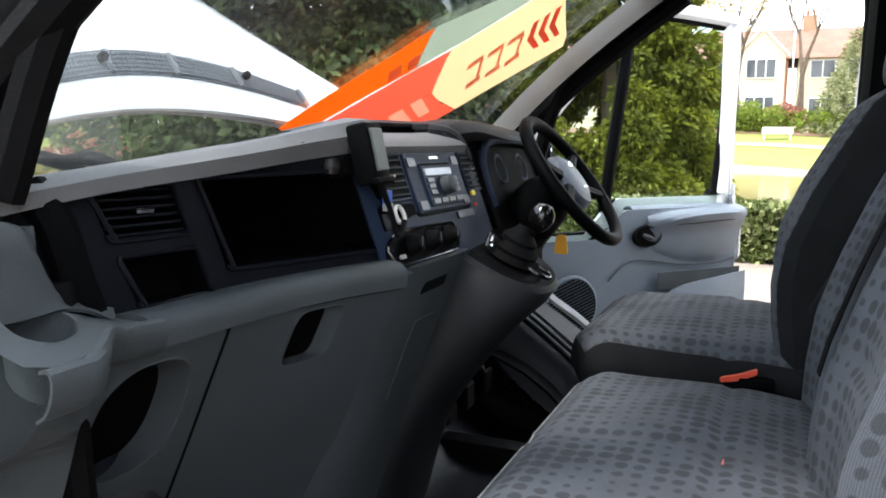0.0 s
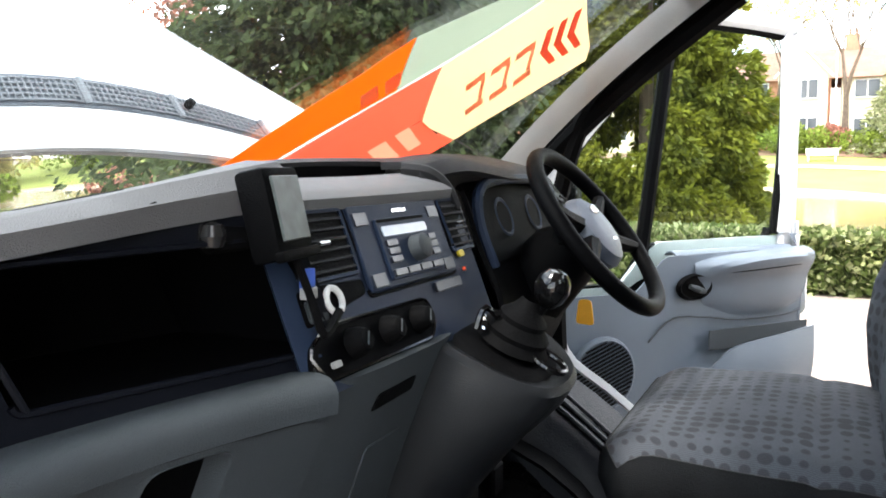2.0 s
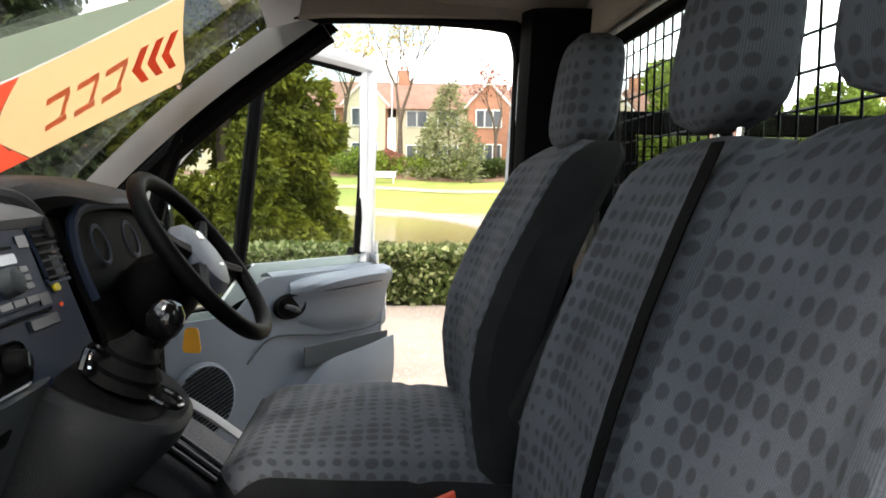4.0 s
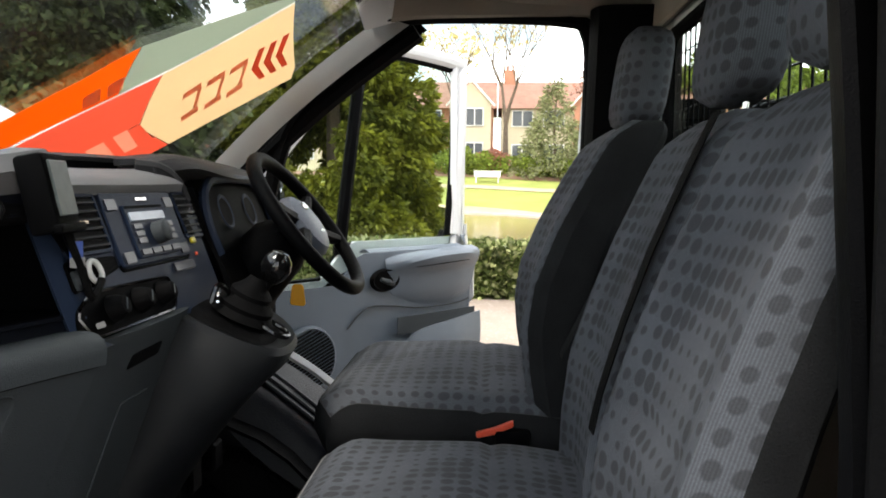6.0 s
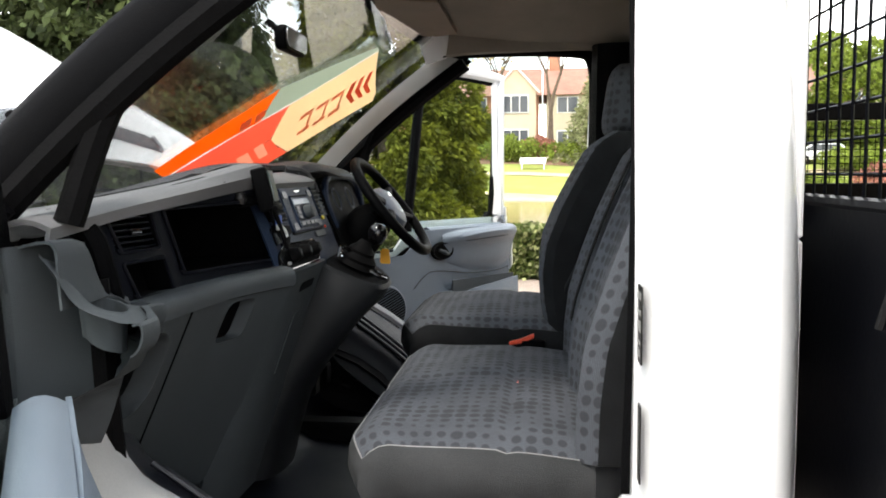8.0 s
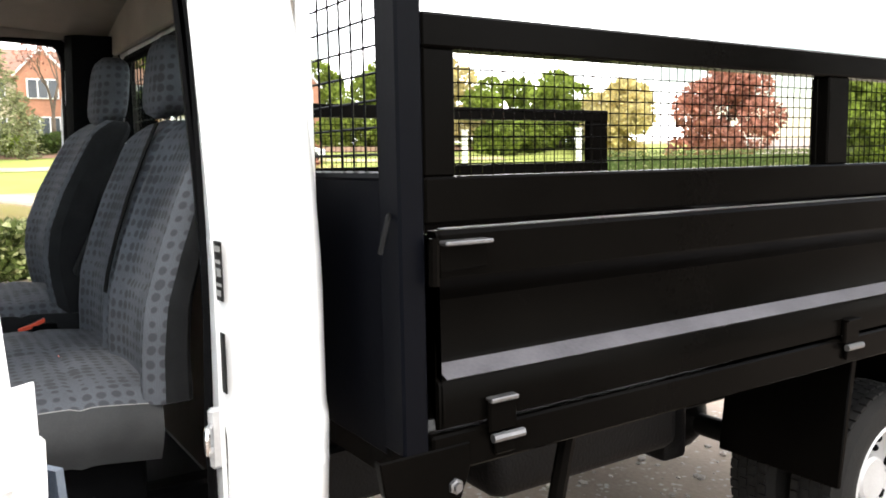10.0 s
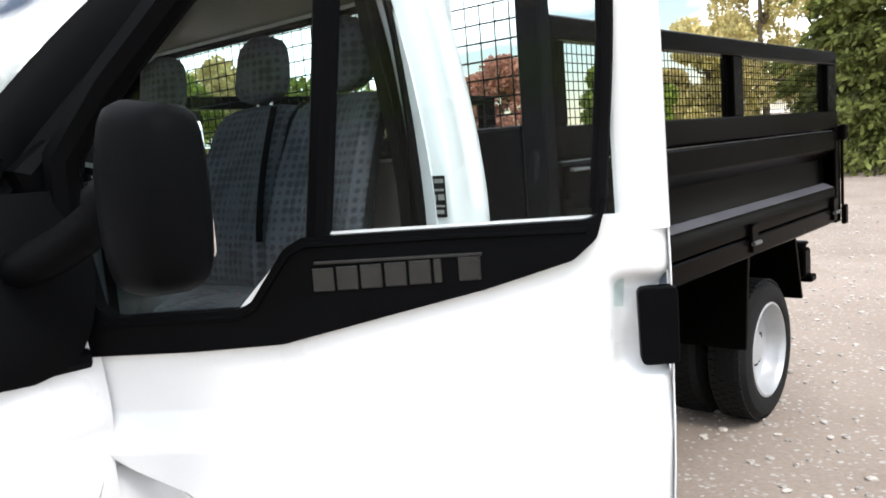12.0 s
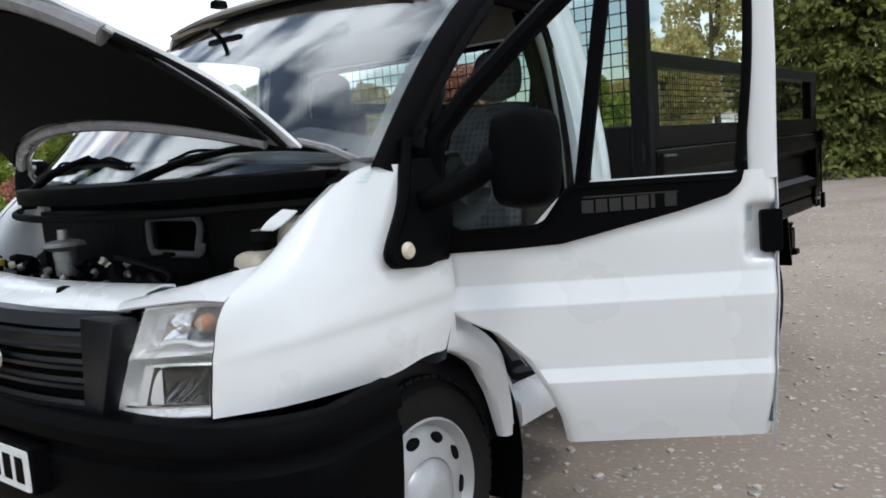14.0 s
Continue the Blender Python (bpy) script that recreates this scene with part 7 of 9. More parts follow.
plate("yellow_switch", face, rect(0.075, 0.094, 1.277, 1.287), 0.006, 0.005, YELLOW, con)
plate("red_lamp", face, rect(0.080, 0.086, 1.256, 1.262), 0.004, 0.004, RED, con, r=0.002)
plate("switch_strip", face, rect(-0.03, 0.055, 1.238, 1.252), 0.005, 0.005, DASH_KEY, con)


def low_con(x, z, o=0.0):
    return (x, -0.160 + 0.13 * ((1.17 - z) / 0.4) + 0.06 * (abs((x + 0.17) / 0.22) ** 4) - o, z)


part("lower_console", bm_grid([[low_con(x, z) for x in np.linspace(-0.385, 0.05, 16)] for z in np.linspace(0.62, 1.182, 14)], 0.01), GREY_TRIM, dash)
plate("console_slot", low_con, [(-0.24, 1.125), (-0.14, 1.128), (-0.135, 1.148), (-0.23, 1.146)], 0.002, 0.004, RUBBER, dash, r=0.006)
plate("console_hatch", low_con, [(-0.245, 0.93), (-0.15, 0.93), (-0.135, 1.075), (-0.225, 1.075)], 0.002, 0.004, GREY_TRIM, dash, r=0.006)


# gear console: a closed pod that swells out below the dash
def closed_loft(keys, nr, n):
    """Closed rings through key outlines of equal length, capped at both ends."""
    rings = []
    for k in keys:
        p = [Vector(q) for q in k]
        p = p[-2:] + p + p[:3]
        c = curve3(p, 400)
        seg = c[int(400 * 2 / (len(p) - 1)):int(400 * (len(k) + 2) / (len(p) - 1))]
        d = np.r_[0, np.cumsum(np.linalg.norm(np.diff(seg, axis=0), axis=1))]
        t = np.linspace(0, d[-1], n, endpoint=False)
        rings.append(np.stack([np.interp(t, d, seg[:, i]) for i in range(3)], 1))
    a = np.array(rings)
    rows = np.array([curve3(a[:, j], nr) for j in range(n)]).transpose(1, 0, 2)
    bm = bm_grid(rows, 0, close=True)
    bm.verts.ensure_lookup_table()
    bm.faces.new([bm.verts[i] for i in range(n)][::-1])
    bm.faces.new([bm.verts[len(bm.verts) - n + i] for i in range(n)])
    bmesh.ops.recalc_face_normals(bm, faces=bm.faces)
    return bm


gear = part("gear_console", closed_loft([
    [(-0.02, -0.135, 1.178), (0.08, -0.118, 1.190), (0.155, -0.125, 1.180), (0.150, -0.215, 1.148), (0.085, -0.275, 1.118), (0.00, -0.270, 1.112), (-0.035, -0.205, 1.145)],
    [(-0.045, -0.115, 1.192), (0.08, -0.090, 1.206), (0.180, -0.105, 1.194), (0.175, -0.225, 1.152), (0.095, -0.300, 1.118), (-0.012, -0.292, 1.110), (-0.062, -0.205, 1.150)],
    [(-0.060, -0.110, 1.165), (0.08, -0.085, 1.175), (0.185, -0.10, 1.165), (0.178, -0.220, 1.125), (0.092, -0.290, 1.088), (-0.018, -0.284, 1.080), (-0.075, -0.200, 1.120)],
    [(-0.085, -0.08, 1.06), (0.06, -0.06, 1.07), (0.165, -0.07, 1.06), (0.150, -0.165, 1.03), (0.075, -0.215, 1.01), (-0.040, -0.215, 1.0), (-0.100, -0.155, 1.02)],
    [(-0.11, 0.0, 0.84), (0.04, 0.02, 0.84), (0.13, 0.0, 0.84), (0.12, -0.06, 0.83), (0.05, -0.09, 0.82), (-0.05, -0.09, 0.82), (-0.12, -0.06, 0.83)],
    [(-0.12, 0.06, 0.62), (0.04, 0.08, 0.62), (0.12, 0.06, 0.62), (0.11, 0.0, 0.62), (0.05, -0.03, 0.62), (-0.05, -0.03, 0.62), (-0.12, 0.0, 0.62)]], 30, 40), POD, truck, "dark grey gear lever pod")
gear.location.z = UP
part("gaiter_plate", closed_loft([
    [(-0.010, -0.142, 1.184), (0.08, -0.128, 1.196), (0.148, -0.134, 1.186), (0.140, -0.212, 1.157), (0.082, -0.264, 1.130), (0.006, -0.258, 1.124), (-0.026, -0.203, 1.152)],
    [(-0.020, -0.136, 1.178), (0.08, -0.120, 1.190), (0.155, -0.128, 1.180), (0.148, -0.215, 1.150), (0.085, -0.273, 1.122), (0.00, -0.266, 1.116), (-0.034, -0.205, 1.146)]], 3, 32), RUBBER, gear)
part("gaiter_ring", bm_torus(0.027, 0.005, 28, 8, Matrix.Translation((0.050, -0.272, 1.135)) @ Matrix.Rotation(radians(30), 4, "X")), GLOSS_TRIM, gear)
part("gaiter", bm_lathe([(0.058, 0.0), (0.048, 0.012), (0.050, 0.020), (0.036, 0.034), (0.037, 0.042), (0.023, 0.056), (0.014, 0.072)], 20, Matrix.Translation((0.055, -0.215, 1.158)) @ Matrix.Rotation(radians(25), 4, "X")), RUBBER, gear)
lever = part("gear_lever", bm_tube([(0.055, -0.235, 1.18), (0.058, -0.255, 1.205), (0.061, -0.268, 1.222)], 0.008, 8), DASH_DARK, truck, "short gear lever with glossy round knob")
lever.location.z = UP
part("gear_knob", bm_lathe([(0, 0.030), (0.014, 0.027), (0.024, 0.015), (0.027, 0.0), (0.022, -0.016), (0.012, -0.028)], 24, Matrix.Translation((0.062, -0.273, 1.240)) @ Matrix.Rotation(radians(20), 4, "X")), GLOSS_TRIM, lever)
rng = random.Random(8)
for i in range(12):
    u, v = rng.random(), rng.random()
    part("bright_chip", bm_lathe([(0, 0.007), (0.004, 0.004), (0.005, 0)], 8, Matrix.Translation((0.005 + 0.10 * u, -0.165 - 0.085 * v, 1.192 - 0.055 * v + 0.02 * rng.random())) @ Matrix.Rotation(rng.random() * 2, 4, "X")), CHROME, gear)
for i in range(3):
    part("loose_strap", bm_tube(curve3([(0.0 + 0.03 * i, -0.18 - 0.02 * i, 1.185), (0.01 + 0.03 * i, -0.19 - 0.02 * i, 1.215 - 0.01 * i), (0.03 + 0.02 * i, -0.21 - 0.015 * i, 1.19), (0.05 + 0.02 * i, -0.23, 1.165)], 10), 0.005, 6), GLOSS_TRIM, gear)

# steering wheel, column and stalks
AX = Vector((0, -0.79, 0.613))
WC = Vector((0.405, -0.248, 1.300 + UP))
WM = Matrix.Translation(WC) @ AX.to_track_quat("Z", "Y").to_matrix().to_4x4()
steering = part("steering_wheel", bm_torus(0.172, 0.0155, 64, 12, WM), BLACK_PLASTIC, truck, "black four-spoke steering wheel with grey hub pad")
part("hub_pad", bm_lathe([(0, 0.018), (0.045, 0.016), (0.064, 0.006), (0.072, -0.012), (0.066, -0.03)], 32, WM @ Matrix.Diagonal((0.95, 1.05, 1, 1))), HUB, steering)
part("hub_emblem", bm_lathe([(0, 0.0025), (0.014, 0.002), (0.017, 0)], 20, WM @ Matrix.Translation((0, 0.034, 0.018)) @ Matrix.Diagonal((1.3, 0.62, 1, 1))), BADGE, steering)
part("hub_mark", bm_box(-0.014, 0.014, -0.034, -0.029, 0.0165, 0.018, 0), BADGE, steering).matrix_basis = WM
for a in (200, 340, 22, 158):
    d = Vector((math.cos(radians(a)), math.sin(radians(a)), 0))
    part("spoke", bm_tube([d * 0.055 + Vector((0, 0, -0.012)), d * 0.11 + Vector((0, 0, -0.008)), d * 0.165], [0.020, 0.016, 0.012], 8), BLACK_PLASTIC, steering, m=WM)
part("column_shroud", bm_tube([WC - AX * 0.03, WC - AX * 0.08, WC - AX * 0.16 + Vector((0, 0, -0.02))], [0.045, 0.068, 0.075], 14), DASH_DARK, truck)
part("stalk", bm_tube([WC - AX * 0.05, WC - AX * 0.045 + Vector((-0.08, 0, 0.012)), WC - AX * 0.035 + Vector((-0.15, 0, 0.018))], [0.008, 0.008, 0.011], 8), DASH_DARK, truck)
part("indicator_stalk", bm_tube([WC - AX * 0.05, WC - AX * 0.045 + Vector((0.08, 0, 0.012)), WC - AX * 0.035 + Vector((0.14, 0, 0.018))], [0.008, 0.008, 0.011], 8), DASH_DARK, truck)
part("driver_dash_front", bm_grid(loft([
    [(0.168, -0.080, 1.375), (0.22, -0.05, 1.385), (0.45, -0.05, 1.39), (0.65, -0.07, 1.375), (0.88, -0.03, 1.335)],
    [(0.168, -0.112, 1.28), (0.22, -0.10, 1.26), (0.45, -0.10, 1.26), (0.65, -0.10, 1.27), (0.88, -0.05, 1.26)],
    [(0.168, -0.15, 1.18), (0.22, -0.14, 1.17), (0.45, -0.14, 1.17), (0.65, -0.12, 1.17), (0.88, -0.05, 1.16)],
    [(0.168, -0.12, 1.06), (0.22, -0.11, 1.05), (0.45, -0.11, 1.05), (0.65, -0.08, 1.05), (0.88, 0.0, 1.05)],
    [(0.13, 0.0, 0.94), (0.22, 0.0, 0.94), (0.45, 0.0, 0.94), (0.65, 0.02, 0.94), (0.88, 0.04, 0.94)]], 20, 22)[::1], 0.008), DASH_DARK, dash)
part("cluster_lens", bm_grid(loft([[(0.235, -0.066, 1.372), (0.41, -0.070, 1.382), (0.585, -0.080, 1.366)], [(0.235, -0.092, 1.30), (0.41, -0.096, 1.305), (0.60, -0.098, 1.295)], [(0.25, -0.112, 1.250), (0.41, -0.114, 1.252), (0.59, -0.112, 1.245)]], 8, 12), 0.003), DASH_DARK, dash, "dark instrument lens")
part("cluster_rim", bm_tube(curve3([(0.222, -0.120, 1.245), (0.215, -0.095, 1.32), (0.245, -0.085, 1.382), (0.41, -0.088, 1.394), (0.575, -0.092, 1.376), (0.612, -0.105, 1.31), (0.605, -0.120, 1.24)], 30), 0.010, 8), DASH_BLUE, dash)
for x in (0.33, 0.49):
    part("dial", bm_lathe([(0.030, 0.001), (0.034, 0.003), (0.038, 0.001)], 28, Matrix.Translation((x, -0.094, 1.325)) @ Vector((0, -0.94, 0.34)).to_track_quat("Z", "Y").to_matrix().to_4x4()), DASH_BLUE, dash)
dv = part("driver_side_vent", bm_grid(loft([[(0.66, -0.075, 1.362), (0.78, -0.058, 1.348)], [(0.66, -0.085, 1.285), (0.78, -0.066, 1.28)]], 4, 5), 0.008), DASH_BLUE, dash)
for k in range(6):
    part("vent_slat", bm_tube([(0.668, -0.094, 1.296 + 0.011 * k), (0.772, -0.077, 1.290 + 0.010 * k)], 0.0028, 5), DASH_DARK, dv)
for x in (0.28, 0.40, 0.54):
    part("pedal", bm_box(x - 0.03, x + 0.03, 0.0, 0.015, 0.76, 0.83, 0.006), RUBBER, truck)
    part("pedal_arm", bm_tube([(x, 0.01, 0.80), (x, 0.08, 0.96), (x, 0.10, 1.06)], 0.008, 6), ENGINE, truck)

# things hung on and stuck to the dash
tag = tagged(part("key_tag", bm_prism(rounded([(-0.240, 1.118), (-0.205, 1.120), (-0.210, 1.166), (-0.234, 1.166)], 0.008, 3), "x", 0.418, 0.422), ORANGE, m=FIT_UP), "orange plastic key tag hanging from the steering column", "key tag")
navi = thing("tracking_screen", "black dash-mounted unit with a small colour screen on a bracket", "display unit", at=(-0.345, -0.13, 1.33 + UP))
def on_navi(name, bm, mat, label=""):
    ob = part(name, bm, mat, navi, label)
    ob.matrix_parent_inverse = Matrix.Translation((-0.345, -0.13, 1.33)).inverted()
    return ob
NV = Matrix.Translation((-0.376, -0.125, 1.370)) @ Matrix.Rotation(radians(11), 4, "Z") @ Matrix.Rotation(radians(-12), 4, "X")
b = bm_box(-0.040, 0.040, -0.012, 0.022, -0.048, 0.046, 0.006, 2); b.transform(NV); on_navi("casing", b, DASH_DARK)
b = bm_box(-0.030, 0.030, -0.0150, -0.0115, -0.030, 0.036, 0.001); b.transform(NV); on_navi("screen", b, SCREEN)
b = bm_box(-0.045, 0.045, -0.017, -0.006, -0.050, -0.039, 0.003, 2); b.transform(NV); on_navi("bezel_foot", b, DASH_DARK)
on_navi("bracket", bm_tube([(-0.385, -0.095, 1.345), (-0.41, -0.085, 1.345), (-0.432, -0.080, 1.347)], [0.012, 0.014, 0.016], 10), RUBBER)
on_navi("ball_joint", bm_lathe([(0, 0.016), (0.012, 0.011), (0.016, 0), (0.012, -0.011), (0, -0.016)], 16, Matrix.Translation((-0.432, -0.085, 1.350))), material("glossy_joint", (0.02, 0.02, 0.02), 0.15, 0.2, 0.1, 20), "glossy black ball joint")
on_navi("cable", bm_tube(curve3([(-0.365, -0.135, 1.325), (-0.355, -0.150, 1.27), (-0.345, -0.155, 1.24), (-0.300, -0.145, 1.258)], 12), 0.005, 6), RUBBER)
b = bm_box(-0.009, 0.009, -0.004, 0.004, -0.018, 0.014, 0.001); b.transform(Matrix.Translation((-0.352, -0.140, 1.297)) @ Matrix.Rotation(radians(-5), 4, "Z")); on_navi("blue_label", b, BLUE_TAG)
b = bm_box(-0.010, 0.010, -0.006, 0.003, -0.018, -0.006, 0.001); b.transform(Matrix.Translation((-0.352, -0.140, 1.297)) @ Matrix.Rotation(radians(-5), 4, "Z")); on_navi("label_patch", b, LABEL_WHITE)

# ---- seats ----
def cushion(x0, x1, y0, y1, z, name, parent, mat, side, deep, crown=0.02, seams=()):
    """A seat cushion with rolled edges and a stitched side band: front at y1, back at y0."""
    rows = []
    for v in np.linspace(0, 1, 24):
        y = y0 + (y1 - y0) * v
        fz = z - 0.030 * max(0, (v - 0.86) / 0.14) ** 2 - 0.022 * (1 - v) ** 2
        r = []
        for u in np.linspace(-1, 1, 40):
            e = max(0, (abs(u) - 0.86) / 0.14)
            x = (x0 + x1) / 2 + u * (x1 - x0) / 2
            corner = 0.030 * max(0, (abs(u) - 0.80) / 0.20) ** 2 * max(0, (v - 0.6) / 0.4)
            dip = sum(0.010 * math.exp(-((x - q) / 0.014) ** 2) for q in seams) + 0.006 * math.exp(-((v - 0.34) / 0.025) ** 2)
            sag = 0.004 * math.sin(9 * x + 5 * v) * math.sin(math.pi * v)
            r.append((x, y - corner, fz + crown * (1 - u * u) * math.sin(math.pi * min(1, 0.2 + v)) - 0.022 * e ** 2 - dip + sag))
        rows.append(r)
    top = part(name, bm_grid(rows, 0.03, uv="cloth"), mat, parent)
    edge = [rows[j][0] for j in range(0, 24)] + [rows[-1][i] for i in range(1, 39)] + [rows[j][-1] for j in range(23, -1, -1)]
    band = []
    cx = (x0 + x1) / 2
    for k, (drop, pull) in enumerate(((0.002, 0.0), (0.02, -0.006), (0.05, -0.008), (0.085, 0.004), (deep, 0.03))):
        band.append([(px + (pull if px < cx else -pull) * min(1, abs(px - cx) / ((x1 - x0) * 0.45)), py - pull * max(0, (py - y0) / (y1 - y0) - 0.75) * 4, pz - drop) for px, py, pz in edge])
    part("cushion_band", bm_grid(band[::-1], 0.004), side, parent)
    return top, edge


def profile_at(prof, z):
    return float(np.interp(z, [q[1] for q in prof], [q[0] for q in prof]))


def backrest(x0, x1, prof, name, parent, mat, deep=0.11, bolster=0.024, taper=0.14, flank=0.80, seam=0.42):
    """A padded back: prof gives how far forward its front lies, height by height."""
    zb, zt = prof[0][1], prof[-1][1]
    xc, rings = (x0 + x1) / 2, []
    for v in np.r_[np.linspace(0, 0.90, 24), 0.935, 0.965, 0.985, 1.0]:
        z = zb + (zt - zb) * v
        lid = max(0, (v - 0.90) / 0.10)
        half = (x1 - x0) / 2 * (1 - taper * max(0, (v - 0.45) / 0.55) ** 1.3) * (1 - 0.10 * lid ** 2.5)
        y = profile_at(prof, z) - 0.034 * lid ** 2
        dp = deep * (1 - 0.25 * v) * (1 - 0.55 * lid ** 2)
        ring = []
        for u in np.linspace(-1, 1, 30):
            a = abs(u)
            hollow = bolster * (1 - min(1, a / 0.74) ** 4) * (1 - 0.5 * lid)
            roll = 0.038 * max(0, (a - 0.84) / 0.16) ** 2
            line = 0.008 * math.exp(-((v - seam + 0.06 * a * a) / 0.013) ** 2) * (a < 0.8) + 0.007 * math.exp(-((a - 0.76) / 0.02) ** 2)
            ring.append((xc + u * half, y - hollow - roll - line, z - 0.012 * lid * u * u))
        for k in (0.45, 0.75, 0.93):
            ring.append((xc + half * (1.0 if k < 0.9 else 0.95), y - 0.038 - (dp - 0.038) * k, z - 0.012 * lid))
        for u in np.linspace(0.85, -0.85, 8):
            ring.append((xc + u * half, y - dp, z - 0.010 * lid))
        for k in (0.93, 0.75, 0.45):
            ring.append((xc - half * (1.0 if k < 0.9 else 0.95), y - 0.038 - (dp - 0.038) * k, z - 0.012 * lid))
        rings.append(ring)
    bm = bm_grid(rings, 0, uv="cloth", close=True)
    bm.verts.ensure_lookup_table()
    n = len(rings[0])
    bm.faces.new([bm.verts[i] for i in range(n)][::-1]); bm.faces.new([bm.verts[len(bm.verts) - n + i] for i in range(n)])
    bmesh.ops.recalc_face_normals(bm, faces=bm.faces)
    bm.faces.ensure_lookup_table()
    for i, f in enumerate(bm.faces):
        j = i % n
        f.material_index = 0 if i < n * (len(rings) - 1) and j < 29 and abs(2 * (j + 0.5) / 29 - 1) < flank else 1
    return part(name, bm, [mat, CLOTH_SIDE], parent)


def headrest(x, y, z, parent, w=0.125, h=0.215):
    sec = []
    for v in np.linspace(0, 1, 14):
        zz = z + h * v
        k = (1 - abs(2 * v - 1) ** 5) ** 0.5 if 0 < v < 1 else 0.25
        hw = w * k * (1 - 0.20 * max(0, v - 0.5) / 0.5)
        hd = 0.052 * (0.35 + 0.65 * k)
        sec.append([(x + hw * (abs(math.cos(a)) ** 0.65) * (1 if math.cos(a) > 0 else -1), y - 0.030 * v + hd * (abs(math.sin(a)) ** 0.75) * (1 if math.sin(a) > 0 else -1), zz) for a in np.linspace(0, 2 * math.pi, 25)[:-1]])
    bm = bm_grid(sec, 0, uv="cloth", close=True)
    bm.faces.ensure_lookup_table()
    bm.verts.ensure_lookup_table()
    n = 24
    bm.faces.new([bm.verts[i] for i in range(n)][::-1]); bm.faces.new([bm.verts[len(bm.verts) - n + i] for i in range(n)])
    bmesh.ops.recalc_face_normals(bm, faces=bm.faces)
    hr = part("headrest", bm, CLOTH, parent)
    for dx in (-0.035, 0.035):
        part("headrest_post", bm_tube([(x + dx, y - 0.008, z - 0.06), (x + dx, y - 0.010, z + 0.02)], 0.0065, 8), CHROME, parent)
    return hr


ds = part("driver_seat", bm_box(0.20, 0.66, -0.80, -0.36, 0.54, 0.88, 0.02, 2), DASH_DARK, truck, "grey dotted cloth driver's seat with dark sides")
ds.location.z = UP
_, edge = cushion(0.165, 0.695, -0.80, -0.318, 1.000, "seat_cushion", ds, CLOTH, CLOTH_SIDE, 0.115, 0.030)
part("cushion_piping", bm_tube([Vector(q) + Vector((0, 0, -0.004)) for q in edge], 0.004, 6), CLOTH_GREY, ds)
DRIVER_BACK = [(-0.720, 0.96), (-0.706, 1.04), (-0.700, 1.12), (-0.712, 1.20), (-0.752, 1.30), (-0.806, 1.40), (-0.866, 1.50), (-0.876, 1.52)]
backrest(0.160, 0.690, DRIVER_BACK, "seat_back", ds, CLOTH, 0.15, 0.030, 0.16, 0.93)
headrest(0.425, -0.935, 1.500, ds, 0.118)
part("seat_belt_buckle", bm_box(0.13, 0.158, -0.72, -0.655, 0.905, 0.940, 0.006, 2), DASH_DARK, ds)
part("buckle_button", bm_prism(rounded([(-0.690, 0.948), (-0.655, 0.932), (-0.622, 0.925), (-0.620, 0.934), (-0.655, 0.944), (-0.688, 0.958)], 0.003, 2), "x", 0.134, 0.148, 0.001), RED, ds, "red buckle button")
arm = part("seat_armrest", bm_prism(rounded([(-0.765, 1.075), (-0.800, 1.055), (-0.905, 1.235), (-0.925, 1.305), (-0.885, 1.315), (-0.860, 1.270)], 0.022, 4), "x", 0.100, 0.152, 0.010, 2), CLOTH_SIDE, ds, "folded-up dark armrest")
part("armrest_edge", bm_tube(curve3([(0.098, -0.783, 1.075), (0.098, -0.835, 1.165), (0.098, -0.878, 1.250), (0.098, -0.900, 1.300)], 12), 0.006, 6), GREY_TRIM, arm)

ps = part("passenger_bench_seat", bm_box(-0.62, 0.06, -0.78, -0.44, 0.54, 0.83, 0.02, 2), DASH_DARK, truck, "double passenger bench in grey dotted cloth")
ps.location.z = UP
_, edge = cushion(-0.680, 0.105, -0.80, -0.362, 0.945, "seat_cushion", ps, CLOTH, CLOTH_GREY, 0.125, 0.022, (-0.290,))
part("cushion_piping", bm_tube([Vector(q) + Vector((0, 0, -0.004)) for q in edge], 0.0045, 6), PIPING, ps)
BENCH_BACK = [(-0.765, 0.90), (-0.768, 1.00), (-0.780, 1.10), (-0.812, 1.20), (-0.850, 1.30), (-0.895, 1.40), (-0.935, 1.48), (-0.940, 1.495)]
backrest(-0.700, -0.302, BENCH_BACK, "seat_back", ps, CLOTH, 0.10, 0.022, 0.12, 0.97, 0.40)
backrest(-0.294, 0.105, BENCH_BACK, "seat_back", ps, CLOTH, 0.10, 0.022, 0.12, 0.97, 0.40)
part("centre_belt", bm_grid([[(-0.322 + 0.07 * v, profile_at(BENCH_BACK, 1.08 + 0.40 * v) + 0.004, 1.08 + 0.40 * v), (-0.294 + 0.07 * v, profile_at(BENCH_BACK, 1.08 + 0.40 * v) + 0.006, 1.08 + 0.40 * v)] for v in np.linspace(0, 1, 10)], 0.002), RUBBER, ps, "black centre seat belt")
headrest(-0.105, -0.985, 1.500, ps, 0.115)
headrest(-0.500, -0.985, 1.500, ps, 0.115)
